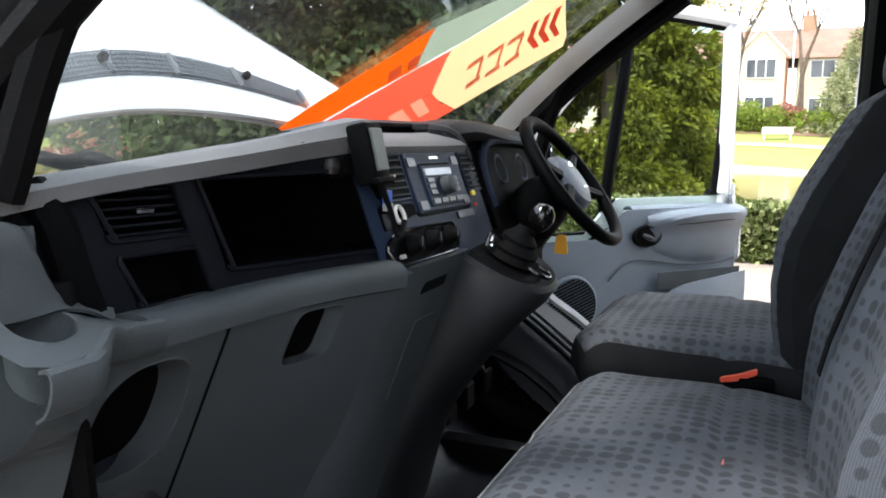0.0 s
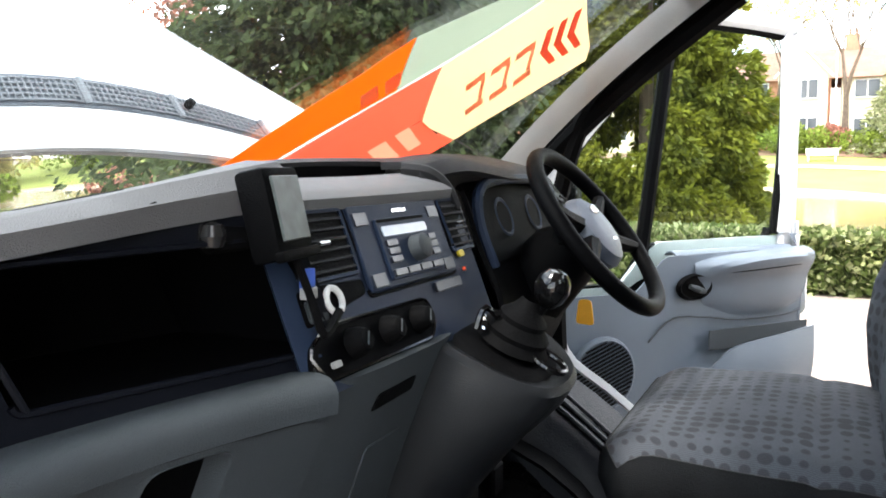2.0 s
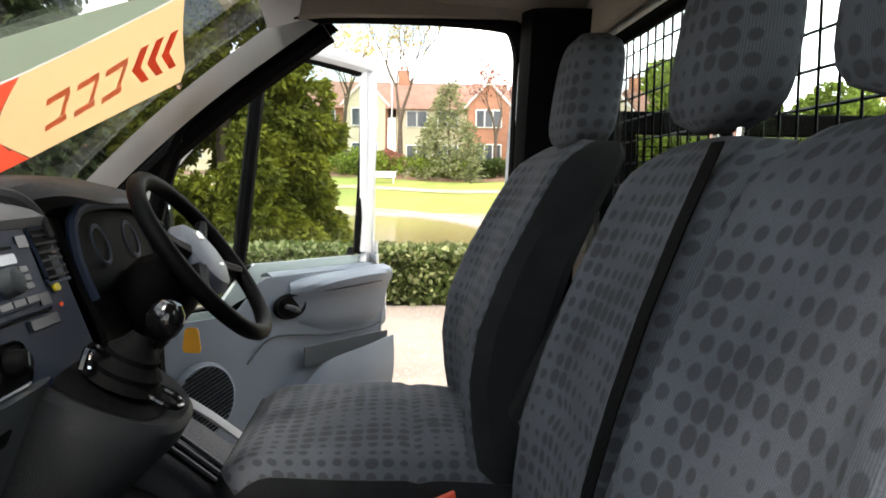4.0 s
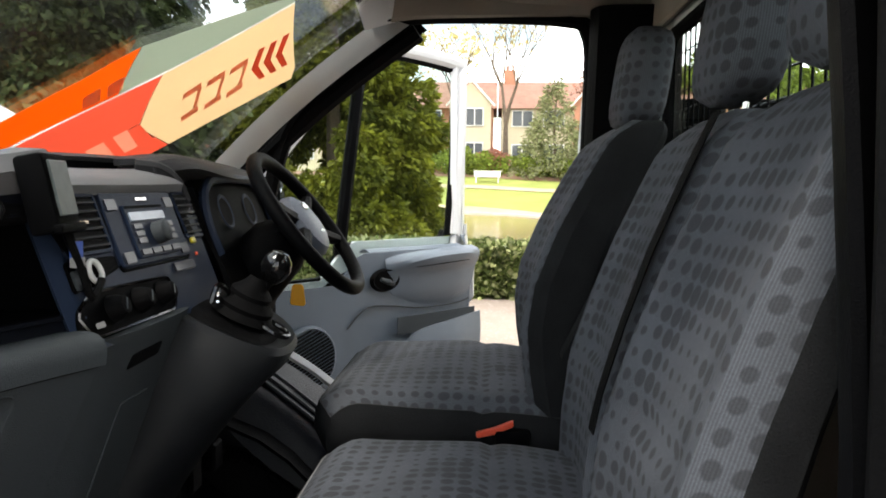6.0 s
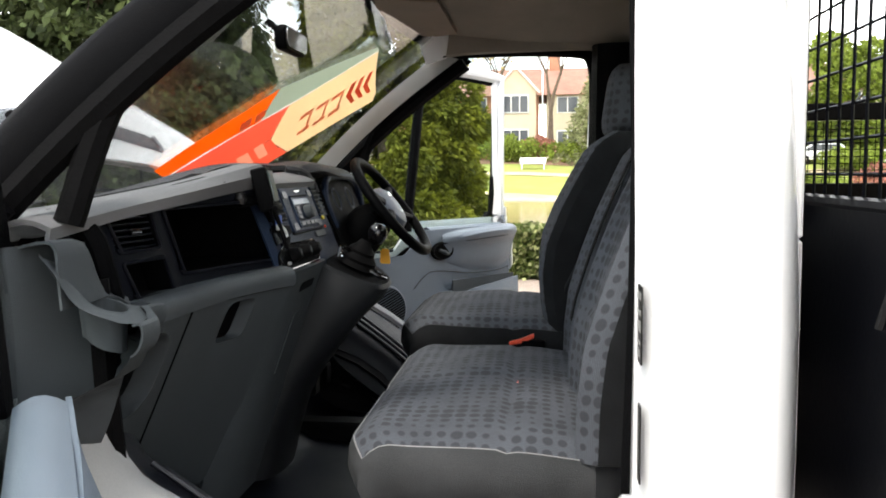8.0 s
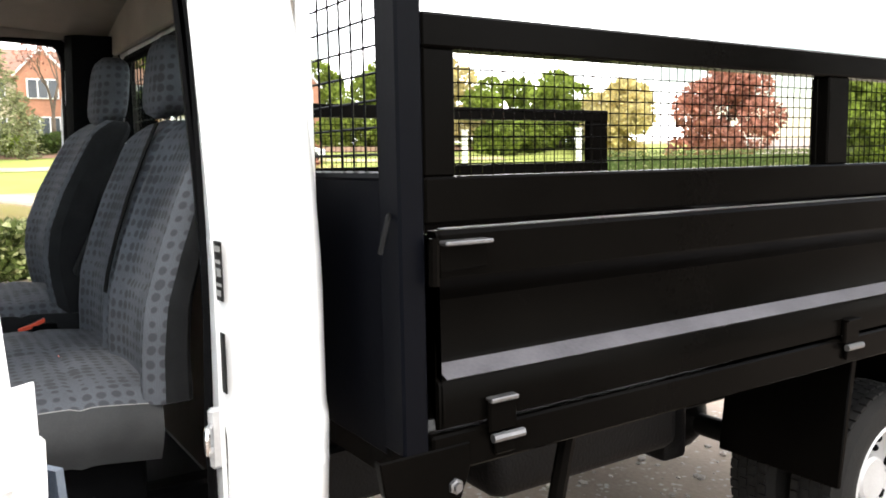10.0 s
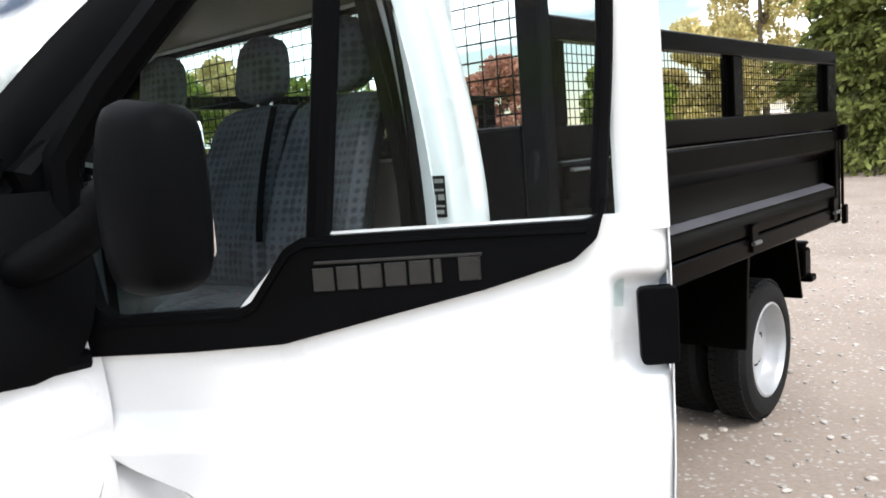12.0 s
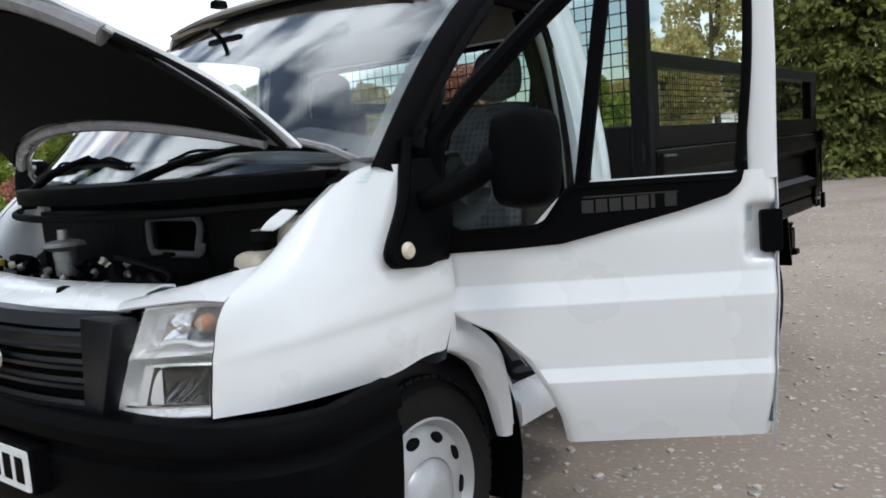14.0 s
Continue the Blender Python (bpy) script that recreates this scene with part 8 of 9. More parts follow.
for x, z in ((-0.360, 0.925),):
    buckle = part("seat_belt_buckle", bm_prism(rounded([(-0.735, z - 0.02), (-0.675, z + 0.004), (-0.668, z + 0.026), (-0.735, z + 0.012)], 0.006, 2), "x", x, x + 0.032, 0.004), DASH_DARK, ps)
    part("buckle_button", bm_prism([(-0.676, z + 0.006), (-0.660, z + 0.012), (-0.656, z + 0.026), (-0.676, z + 0.022)], "x", x + 0.004, x + 0.028, 0.002), RED, buckle, "red buckle button")
for m, _ in SIDES:
    part("seat_belt", bm_grid([[(-0.845 + 0.10 * v, -0.93 - 0.02 * v, 1.62 - 0.75 * v), (-0.843 + 0.10 * v, -0.975 - 0.02 * v, 1.62 - 0.75 * v)] for v in np.linspace(0, 1, 8)], 0.002), RUBBER, truck, m=m)

# ---- ground ----
def ground_mat():
    m = material("gravel", (0.36, 0.295, 0.245), 0.95, 0, 0.25, 0.9, 0.9, 45, base2=(0.235, 0.19, 0.155), spec=0.15)
    n, l = m.node_tree.nodes, m.node_tree.links
    b = n["Principled BSDF"]
    vo, co = n.new("ShaderNodeTexVoronoi"), n.new("ShaderNodeTexCoord")
    vo.inputs["Scale"].default_value = 60
    l.new(co.outputs["Object"], vo.inputs["Vector"])
    st = n.new("ShaderNodeMapRange")
    st.inputs["From Min"].default_value, st.inputs["From Max"].default_value = 0.92, 0.99
    sep = n.new("ShaderNodeSeparateColor"); l.new(vo.outputs["Color"], sep.inputs[0])
    l.new(sep.outputs[0], st.inputs["Value"])
    mx = n.new("ShaderNodeMixRGB"); mx.inputs[2].default_value = (0.46, 0.43, 0.39, 1)
    old = b.inputs["Base Color"].links[0].from_socket
    l.new(st.outputs[0], mx.inputs[0]); l.new(old, mx.inputs[1]); l.new(mx.outputs[0], b.inputs["Base Color"])
    return m


GRAVEL = ground_mat()
GRASS = material("mown_grass", (0.30, 0.33, 0.095), 0.95, 0, 0.2, 0.5, 0.6, 30, base2=(0.21, 0.25, 0.065), spec=0.1)
STONE_EDGE = material("pond_edge_stone", (0.42, 0.36, 0.28), 0.9, 0, 0.25, 3, 0.4, 20)
WATER = material("pond_water", (0.19, 0.130, 0.055), 0.14, 0, 0.2, 0.3, 0.12, 1.6, spec=0.14, rough_vary=0.03)
EARTH = material("bank_earth", (0.42, 0.33, 0.20), 0.95, 0, 0.3, 0.7, 0.6, 14)
BED = material("bed_soil", (0.22, 0.13, 0.08), 0.95, 0, 0.3, 0.8, 0.6, 14)
STONES = material("loose_stones", (0.42, 0.38, 0.34), 0.9, 0, 0.3, 20, 0.3, 80, island=0.35)


def leaf_material(name, base, rough=0.6, scale=1.0, island=0.55, glow=0.42, base2=None):
    """Thin leaves: varied in tone from leaf to leaf, letting light through."""
    m = material(name, base, rough, 0, 0.35, scale, island=island, spec=0.3, base2=base2)
    n, l = m.node_tree.nodes, m.node_tree.links
    tr, mx = n.new("ShaderNodeBsdfTranslucent"), n.new("ShaderNodeMixShader")
    l.new(n["Principled BSDF"].inputs["Base Color"].links[0].from_socket, tr.inputs[0])
    mx.inputs[0].default_value = glow
    l.new(n["Principled BSDF"].outputs[0], mx.inputs[1]); l.new(tr.outputs[0], mx.inputs[2])
    l.new(mx.outputs[0], n["Material Output"].inputs[0])
    return m


LEAF_HEDGE = leaf_material("laurel_leaves", (0.115, 0.150, 0.045), 0.4, 3)
LEAF_VARIEGATED = leaf_material("cream_edged_leaves", (0.34, 0.36, 0.17), 0.4, 3)
# cypress and cedar: shaded gaps between sprays put into the dark second colour
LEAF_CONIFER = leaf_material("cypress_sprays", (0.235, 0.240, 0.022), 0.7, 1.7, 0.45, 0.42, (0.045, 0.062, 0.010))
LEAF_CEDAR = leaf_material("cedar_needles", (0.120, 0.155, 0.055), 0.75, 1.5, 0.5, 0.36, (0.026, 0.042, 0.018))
LEAF_MID = leaf_material("spruce_sprays", (0.165, 0.185, 0.050), 0.7, 1.0, 0.6)
LEAF_FIR = leaf_material("grey_green_fir_needles", (0.24, 0.26, 0.13), 0.75, 1.0, 0.5)
LEAF_SPRING = leaf_material("spring_leaves", (0.20, 0.26, 0.045), 0.7)
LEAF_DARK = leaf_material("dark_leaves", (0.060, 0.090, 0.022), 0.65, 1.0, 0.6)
LEAF_COPPER = leaf_material("copper_leaves", (0.40, 0.185, 0.135), 0.7)
# sunlight and haze on the far hill put into this pale leaf colour
LEAF_OLIVE = leaf_material("olive_haze_leaves", (0.57, 0.49, 0.23), 0.8, 1.0, 0.35)
BARK = material("bark", (0.12, 0.09, 0.065), 0.95, 0, 0.4, 4, 0.8, 30)
IRON = material("black_iron", (0.02, 0.02, 0.02), 0.5, 0.3, 0.2, 10)
BRICK = material("house_brick", (0.40, 0.19, 0.12), 0.9, 0, 0.2, 1.5, 0.3, 8)
RENDER_WALL = material("house_render", (0.56, 0.49, 0.36), 0.9, 0, 0.08, 1.5)
ROOF_TILE = material("house_roof", (0.26, 0.14, 0.10), 0.9, 0, 0.25, 1.0, 0.4, 6)
WHITE_WOOD = material("white_joinery", (0.74, 0.74, 0.72), 0.5, 0, 0.05, 2)
PANE = material("house_panes", (0.05, 0.06, 0.07), 0.1, 0, 0.2, 0.6)
CAR_WHITE = material("far_car_white", (0.70, 0.71, 0.72), 0.3, 0, 0.05, 1, coat=0.4)


def height(x, y):
    """The lie of the land: flat yard and pond, then a grass bank beyond the water."""
    r = 0.0
    if x > 41:
        r += 0.14 * (min(x, 58) - 41) + 0.03 * max(0, x - 58)
    if y > 62:
        r += 0.03 * (y - 62)
    if y < -24:
        r += 0.012 * (-24 - y)
    return max(0.0, r)


gx = np.r_[-900, -300, -120, -60, np.arange(-30, 71, 2.5), 90, 130, 200, 400, 900]
gy = np.r_[-900, -300, -140, -90, np.arange(-60, 81, 2.5), 110, 160, 300, 900]
hh = lambda x, y: min(height(x, y), 3.4)
tagged(part("ground", bm_grid([[(x, y, hh(x, y)) for x in gx] for y in gy]), GRAVEL, smooth=60), "pale brown gravel yard", "ground", kind="structure")
# grass beyond the hedge, up to the houses
def strip(name, x0, x1, y0, y1, mat, label, lift, nx=16, ny=24, edge=0.0, z=None):
    rr = random.Random(len(name))
    rows = []
    for y in np.linspace(y0, y1, ny):
        w = edge * math.sin(y * 0.21) + edge * 0.5 * math.sin(y * 0.53 + 1)
        rows.append([(x0 + w + (x1 - x0) * k, y, (hh(x0 + w + (x1 - x0) * k, y) if z is None else z) + lift) for k in np.linspace(0, 1, nx)])
    return tagged(part(name, bm_grid(rows), mat, smooth=60), label, name.replace("_", " "), kind="structure")


strip("lawn_bank", 10.2, 75, -60, 75, GRASS, "mown grass bank beyond the pond", 0.06, 60, 60)
POND = [(11.8, -2.0), (15, -3.1), (20.1, -3.6), (26, -3.8), (31.7, -3.3), (36, -1.95), (38.1, -0.1), (39.5, 4), (41, 12), (43, 24), (44, 38), (40, 52), (28, 60), (14, 58), (10.8, 46), (11.3, 30), (11.6, 15), (11.5, 4)]


def pond_line(out):
    """The pond's outline, moved outwards by a distance."""
    p = [(x, y, 0) for x, y in POND]
    c = curve3(p[-2:] + p + p[:3], 460)
    a, b = np.argmin(np.linalg.norm(c[:60] - np.array(p[0]), axis=1)), 400 + np.argmin(np.linalg.norm(c[400:] - np.array(p[0]), axis=1))
    c = c[a:b]
    t = np.roll(c, -1, axis=0) - np.roll(c, 1, axis=0)
    n = np.stack([t[:, 1], -t[:, 0]], 1) / np.maximum(np.linalg.norm(t[:, :2], axis=1)[:, None], 1e-6)
    return [(x + out * u, y + out * w) for (x, y, _), (u, w) in zip(c, n)]


def pond_band(name, label, mat, offs):
    inner, rows = pond_line(0.5), []
    for o, lift in offs:
        row = []
        for (x, y), (xi, yi) in zip(pond_line(o), inner):
            k = 1.0 if o <= 0.5 else min(1.0, max(0.12, (xi - 13) / 8))  # the yard side keeps only a narrow worn edge
            x, y = xi + (x - xi) * k, yi + (y - yi) * k
            row.append((x, y, hh(x, y) + lift))
        rows.append(row)
    return tagged(part(name, bm_grid(rows, close=True), mat, smooth=60), label, name.replace("_", " "), kind="structure")


mid = (26.0, 26.0)
tagged(part("water", bm_grid([[(mid[0] + (x - mid[0]) * k, mid[1] + (y - mid[1]) * k, 0.085) for x, y in pond_line(0.1)] for k in (0.02, 0.3, 0.65, 1.0)], close=True), WATER, smooth=60), "still brown pond water", "water", kind="structure")
pond_band("pond_rim", "pale stone kerb round the pond", STONE_EDGE, ((-0.05, 0.07), (0.0, 0.17), (0.45, 0.18), (0.5, 0.08)))
pond_band("far_bank", "sandy worn bank round the pond", EARTH, ((0.5, 0.10), (1.6, 0.10), (2.8, 0.10), (4.2, 0.09)))
strip("garden_path", 49.5, 51.0, -40, 12, EARTH, "brown path across the grass bank", 0.10, 4, 40, 0.8)
strip("flower_bed", 55.0, 61.0, -42, 30, BED, "bare brown soil of the shrub beds", 0.10, 6, 40, 1.0)
strip("rear_lawn", -4, 60, -70, -22.2, GRASS, "grass behind the yard", 0.025, 16, 16)
strip("front_lawn", -30, 9.2, 13, 70, GRASS, "grass ahead of the yard", 0.025, 12, 20)

# loose stones over the gravel beside the truck
def scatter_stones(count, x0, x1, y0, y1, seed, smin, smax):
    r = np.random.RandomState(seed)
    ico = bmesh.new(); bmesh.ops.create_icosphere(ico, subdivisions=1, radius=1)
    base = np.array([v.co for v in ico.verts]); fs = np.array([[v.index for v in f.verts] for f in ico.faces]); ico.free()
    V, F = [], []
    for i in range(count):
        s = smin + (smax - smin) * r.rand() ** 3
        p = base * (s * (0.7 + 0.6 * r.rand(3)) * np.array([1, 1, 0.55])) * (1 + 0.25 * (r.rand(len(base), 1) - 0.5))
        a = r.rand() * 6.28
        p = p @ np.array([[math.cos(a), -math.sin(a), 0], [math.sin(a), math.cos(a), 0], [0, 0, 1]])
        F.append(fs + len(base) * i)
        V.append(p + np.array([x0 + (x1 - x0) * r.rand(), y0 + (y1 - y0) * r.rand(), s * 0.2]))
    me = bpy.data.meshes.new("stones")
    me.from_pydata(np.concatenate(V).tolist(), [], np.concatenate(F).tolist())
    return me


st = finish("gravel_stones", scatter_stones(5200, -3.2, 1.6, -13, 2.2, 3, 0.006, 0.026), STONES)
tagged(st, "loose pale stones scattered on the gravel", "stones", kind="stuff")

# ---- foliage ----
def leaf_mesh(centres, dirs, size, aspect, seed, droop=0.0):
    """Many small folded leaves, each of two triangles."""
    r = np.random.RandomState(seed)
    n = len(centres)
    d = dirs + 0.55 * r.randn(n, 3)
    d[:, 2] -= droop
    d /= np.linalg.norm(d, axis=1)[:, None]
    u = np.cross(d, r.randn(n, 3)); u /= np.linalg.norm(u, axis=1)[:, None]
    s = size * (0.6 + 0.8 * r.rand(n))[:, None]
    a, b = centres - d * s * 0.2, centres + d * s
    m = centres + d * s * 0.45
    V = np.empty((n, 4, 3))
    V[:, 0], V[:, 1], V[:, 2], V[:, 3] = a, m + u * s * aspect, b, m - u * s * aspect
    i = np.arange(n)[:, None] * 4
    F = np.concatenate([i + np.array([[0, 1, 2]]), i + np.array([[0, 2, 3]])])
    me = bpy.data.meshes.new("leaves")
    me.from_pydata(V.reshape(-1, 3).tolist(), [], F.tolist())
    return me


def crown_points(n, clumps, seed):
    """Points on the shells of a crown's clumps: (centre, radius) each."""
    r = np.random.RandomState(seed)
    w = np.array([c[1] ** 2 for c in clumps]); w = w / w.sum()
    k = r.choice(len(clumps), n, p=w)
    c = np.array([clumps[i][0] for i in k]); rad = np.array([clumps[i][1] for i in k])
    d = r.randn(n, 3); d /= np.linalg.norm(d, axis=1)[:, None]
    q = rad * (0.55 + 0.5 * r.rand(n) ** 0.6)
    return c + d * q[:, None] * np.array([1, 1, 0.85]), d


def trunk_bm(h, r0, r1, seed, lean=0.03):
    rr = random.Random(seed)
    pts = [(lean * h * t + rr.uniform(-0.02, 0.02) * h * t, rr.uniform(-0.02, 0.02) * h * t, h * t) for t in np.linspace(0, 1, 7)]
    return bm_tube(pts, list(np.linspace(r0, r1, 7)), 9)


def broad_tree(name, label, x, y, h, rad, mat, leaves, seed, size=0.22, base=0.25, group="", category="tree"):
    r = random.Random(seed)
    z = hh(x, y)
    t = thing(name, label, category, group, (x, y, z))
    bms = [trunk_bm(h * 0.75, 0.035 * h * 0.6, 0.01 * h, seed)]
    clumps = []
    for i in range(26):
        a, q, v = r.uniform(0, 6.28), rad * math.sqrt(r.random()) * 0.9, r.random()
        zz = h * (base + (1 - base) * v) - rad * 0.1
        k = math.sin(math.pi * min(1, 0.15 + 0.85 * v)) ** 0.6
        c = (q * k * math.cos(a), q * k * math.sin(a), zz)
        clumps.append((c, rad * r.uniform(0.20, 0.38)))
        if i < 12:
            bms.append(bm_tube([(0, 0, h * (0.2 + 0.4 * v)), (c[0] * 0.5, c[1] * 0.5, (zz + h * 0.3) / 2), c], [0.012 * h, 0.008 * h, 0.003 * h], 5))
    part("trunk", bm_join(bms), BARK, t)
    p, d = crown_points(leaves, clumps, seed)
    finish("crown", leaf_mesh(p, d, size, 0.42, seed), mat, t, smooth=0)
    return t


def conifer(name, label, x, y, h, rad, mat, leaves, seed, size=0.16, droop=0.5, low=0.02, group=""):
    """A cone of layered sprays, uneven in outline, with gaps."""
    r = np.random.RandomState(seed)
    z = hh(x, y)
    t = thing(name, label, "tree", group, (x, y, z))
    part("trunk", trunk_bm(h * 0.95, 0.02 * h, 0.004 * h, seed, 0.0), BARK, t)
    clumps = []
    for i in range(300):
        v = low + (1 - low) * r.rand() ** 1.25
        a = r.rand() * 6.283
        q = rad * (1 - v) ** 0.75 * (0.62 + 0.40 * r.rand())
        clumps.append(((q * math.cos(a), q * math.sin(a), h * v), rad * (0.09 + 0.13 * r.rand()) * (1.1 - 0.5 * v)))
    p, d = crown_points(leaves, clumps, seed)
    out = p.copy(); out[:, 2] = 0; out /= np.maximum(np.linalg.norm(out, axis=1)[:, None], 0.05)
    finish("crown", leaf_mesh(p, 0.6 * d + 0.7 * out, size, 0.22, seed, droop), mat, t, smooth=0)
    return t


def cedar(name, label, x, y, h, rad, leaves, seed, mat=None, low=0.05):
    """A dark conifer with tiers of drooping, flat branches."""
    r = np.random.RandomState(seed)
    z = hh(x, y)
    t = thing(name, label, "tree", "", (x, y, z))
    bms = [trunk_bm(h * 0.95, 0.022 * h, 0.004 * h, seed, 0.0)]
    P, D = [], []
    nb = 130
    for i in range(nb):
        v = low + (0.97 - low) * (i / nb)
        a = i * 2.39996 + r.rand() * 0.5
        ln = rad * (1 - v) ** 0.65 * (0.75 + 0.45 * r.rand())
        k = np.linspace(0.15, 1, 12)
        line = np.stack([math.cos(a) * ln * k, math.sin(a) * ln * k, h * v + 0.10 * ln * k - 0.32 * ln * k ** 2], 1)
        if i % 2 == 0:
            bms.append(bm_tube(line[::3], list(np.linspace(0.03, 0.008, 4)), 4))
        m = leaves // nb
        j = r.rand(m) ** 0.7
        q = np.stack([np.interp(j, (k - 0.15) / 0.85, line[:, c]) for c in range(3)], 1)
        side = np.array([-math.sin(a), math.cos(a), 0])
        q += side * (r.randn(m, 1) * 0.15 * ln * (0.35 + j[:, None])) + np.array([0, 0, -1]) * np.abs(r.randn(m, 1)) * 0.07 * ln
        P.append(q); D.append(np.tile(np.array([math.cos(a), math.sin(a), -0.35]), (m, 1)) + 0.5 * side * r.randn(m, 1))
    part("trunk", bm_join(bms), BARK, t)
    finish("crown", leaf_mesh(np.concatenate(P), np.concatenate(D), 0.17, 0.28, seed, 0.35), mat or LEAF_CEDAR, t, smooth=0)
    return t


def shrub(label, x, y, rad, h, mat, leaves, seed, size=0.10, group="", name="shrub"):
    r = random.Random(seed)
    z = hh(x, y)
    t = thing(name, label, "shrub", group, (x, y, z))
    clumps = [((rad * r.uniform(-0.7, 0.7), rad * r.uniform(-0.7, 0.7), h * r.uniform(0.25, 0.75)), 0.35 * min(rad, h) * r.uniform(0.8, 1.3)) for _ in range(16)]
    part("stem", bm_join([bm_tube([(0, 0, 0), (c[0][0] * 0.5, c[0][1] * 0.5, c[0][2] * 0.6), c[0]], [0.03, 0.02, 0.01], 4) for c in clumps[:6]]), BARK, t)
    p, d = crown_points(leaves, clumps, seed)
    p[:, 2] = np.abs(p[:, 2])
    finish("crown", leaf_mesh(p, d, size, 0.45, seed), mat, t, smooth=0)
    return t


def bare_tree(label, x, y, h, mat, leaves, seed, name="bare_tree", stems=1, base=0.0):
    """A spring tree still mostly bare: forking limbs, fine twigs and a few leaves."""
    r = random.Random(seed)
    t = thing(name, label, "tree", "", (x, y, hh(x, y)))
    lines, tips = [], []

    def grow(p, d, ln, rad, level):
        q = p + d * ln
        m = p + d * ln * 0.5 + Vector((r.uniform(-1, 1), r.uniform(-1, 1), 0)) * ln * 0.05
        lines.append(bm_tube([p, m, q], [rad, rad * 0.8, rad * 0.6], 6 if level < 2 else 4, cap=False))
        if level > 2:
            tips.append(q)
        if level < 5:
            for _ in range(3 if level in (1, 2) else 2):
                a = Vector((r.uniform(-1, 1), r.uniform(-1, 1), r.uniform(-0.1, 0.8)))
                grow(q, (d + a * 0.62).normalized(), ln * r.uniform(0.62, 0.82), rad * 0.58, level + 1)

    for k in range(stems):
        d = Vector((r.uniform(-0.5, 0.5), r.uniform(-0.5, 0.5), 1)) if stems > 1 else Vector((0.02, 0.03, 1))
        grow(Vector((0.1 * k, 0.08 * k, -0.05)), d.normalized(), h * 0.30, h * (0.022 if stems == 1 else 0.014), 0)
    part("branching_trunk", bm_join(lines), BARK, t)
    rr = np.random.RandomState(seed)
    c = np.array([tuple(q) for q in tips])
    p = c[rr.randint(0, len(c), leaves)] + 0.045 * h * rr.randn(leaves, 3)
    finish("young_leaves", leaf_mesh(p, rr.randn(leaves, 3), 0.020 * h, 0.4, seed), mat, t, smooth=0)
    return t


# laurel hedge with iron railings behind it
def hedge(x0, x1, y0, y1, h, count, seed, label, z=0.0):
    r = np.random.RandomState(seed)
    p = np.stack([x0 + (x1 - x0) * r.rand(count), y0 + (y1 - y0) * r.rand(count), z + h * r.rand(count) ** 0.8 * (0.93 + 0.10 * r.rand(count))], 1)
    k = r.rand(count)
    p[k < 0.45, 0] = x0 + 0.12 * r.rand((k < 0.45).sum())
    p[k > 0.70, 2] = z + h * (0.92 + 0.12 * r.rand((k > 0.70).sum()))
    d = np.tile(np.array([-0.6, 0, 0.5]), (count, 1))
    t = thing("hedge", label, "hedge", at=((x0 + x1) / 2, (y0 + y1) / 2, z))
    inv = Matrix.Translation(((x0 + x1) / 2, (y0 + y1) / 2, z)).inverted()
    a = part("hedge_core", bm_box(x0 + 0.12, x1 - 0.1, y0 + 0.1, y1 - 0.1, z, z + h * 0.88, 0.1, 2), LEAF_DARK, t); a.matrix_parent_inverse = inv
    b = finish("hedge_leaves", leaf_mesh(p, d, 0.085, 0.40, seed), LEAF_HEDGE, t, smooth=0); b.matrix_parent_inverse = inv
    fl = finish("pale_leaves", leaf_mesh(p[::3] + np.array([-0.03, 0, 0.02]), d[::3], 0.075, 0.42, seed + 1), LEAF_VARIEGATED, t, smooth=0); fl.matrix_parent_inverse = inv
    return t


hedge(8.9, 10.0, -1.75, 17.0, 0.66, 40000, 7, "clipped variegated laurel hedge along the yard")
rail = thing("railings", "low black iron railings behind the hedge", "fence", at=(10.3, 4, 0))
inv = Matrix.Translation((10.3, 4, 0)).inverted()
for z in (0.22, 0.62):
    part("rail", bm_box(10.29, 10.32, -5.5, 13.5, z, z + 0.03, 0.004), IRON, rail).matrix_parent_inverse = inv
bar = bm_tube([(0, 0, 0), (0, 0, 0.67), (0, 0, 0.71)], [0.008, 0.008, 0.002], 6)
bar_me = bpy.data.meshes.new("railing_bar"); bar.to_mesh(bar_me); bar.free(); bar_me.materials.append(IRON)
for i in range(146):
    o = new("railing_bar", bar_me); o.parent = rail; o.matrix_parent_inverse = inv; o.location = (10.305, -5.4 + 0.13 * i, 0.0)

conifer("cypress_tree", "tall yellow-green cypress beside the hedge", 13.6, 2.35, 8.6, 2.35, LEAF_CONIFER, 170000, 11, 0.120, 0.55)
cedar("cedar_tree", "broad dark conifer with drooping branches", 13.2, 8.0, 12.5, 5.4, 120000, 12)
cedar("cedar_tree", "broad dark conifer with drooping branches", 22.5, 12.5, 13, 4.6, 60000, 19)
cedar("spruce_tree", "dark green spruce at the yard's edge", 2.6, -22.6, 11.0, 3.1, 80000, 13, LEAF_MID, 0.02)
broad_tree("yard_tree", "dense dark broadleaf tree at the yard's edge", -3.0, -23.0, 9.5, 3.4, LEAF_DARK, 30000, 14, 0.20, 0.10)
broad_tree("yard_tree", "dense dark broadleaf tree at the yard's edge", -7.0, -21.5, 8.5, 3.4, LEAF_MID, 24000, 15, 0.20, 0.10)
broad_tree("yard_tree", "dense dark broadleaf tree at the yard's edge", -12.5, -18.5, 9.0, 4.0, LEAF_DARK, 18000, 16, 0.22, 0.10)
broad_tree("copper_beech", "round copper-leaved beech tree on the green", 33, -47, 6.6, 4.2, LEAF_COPPER, 11000, 21, 0.26, 0.12)
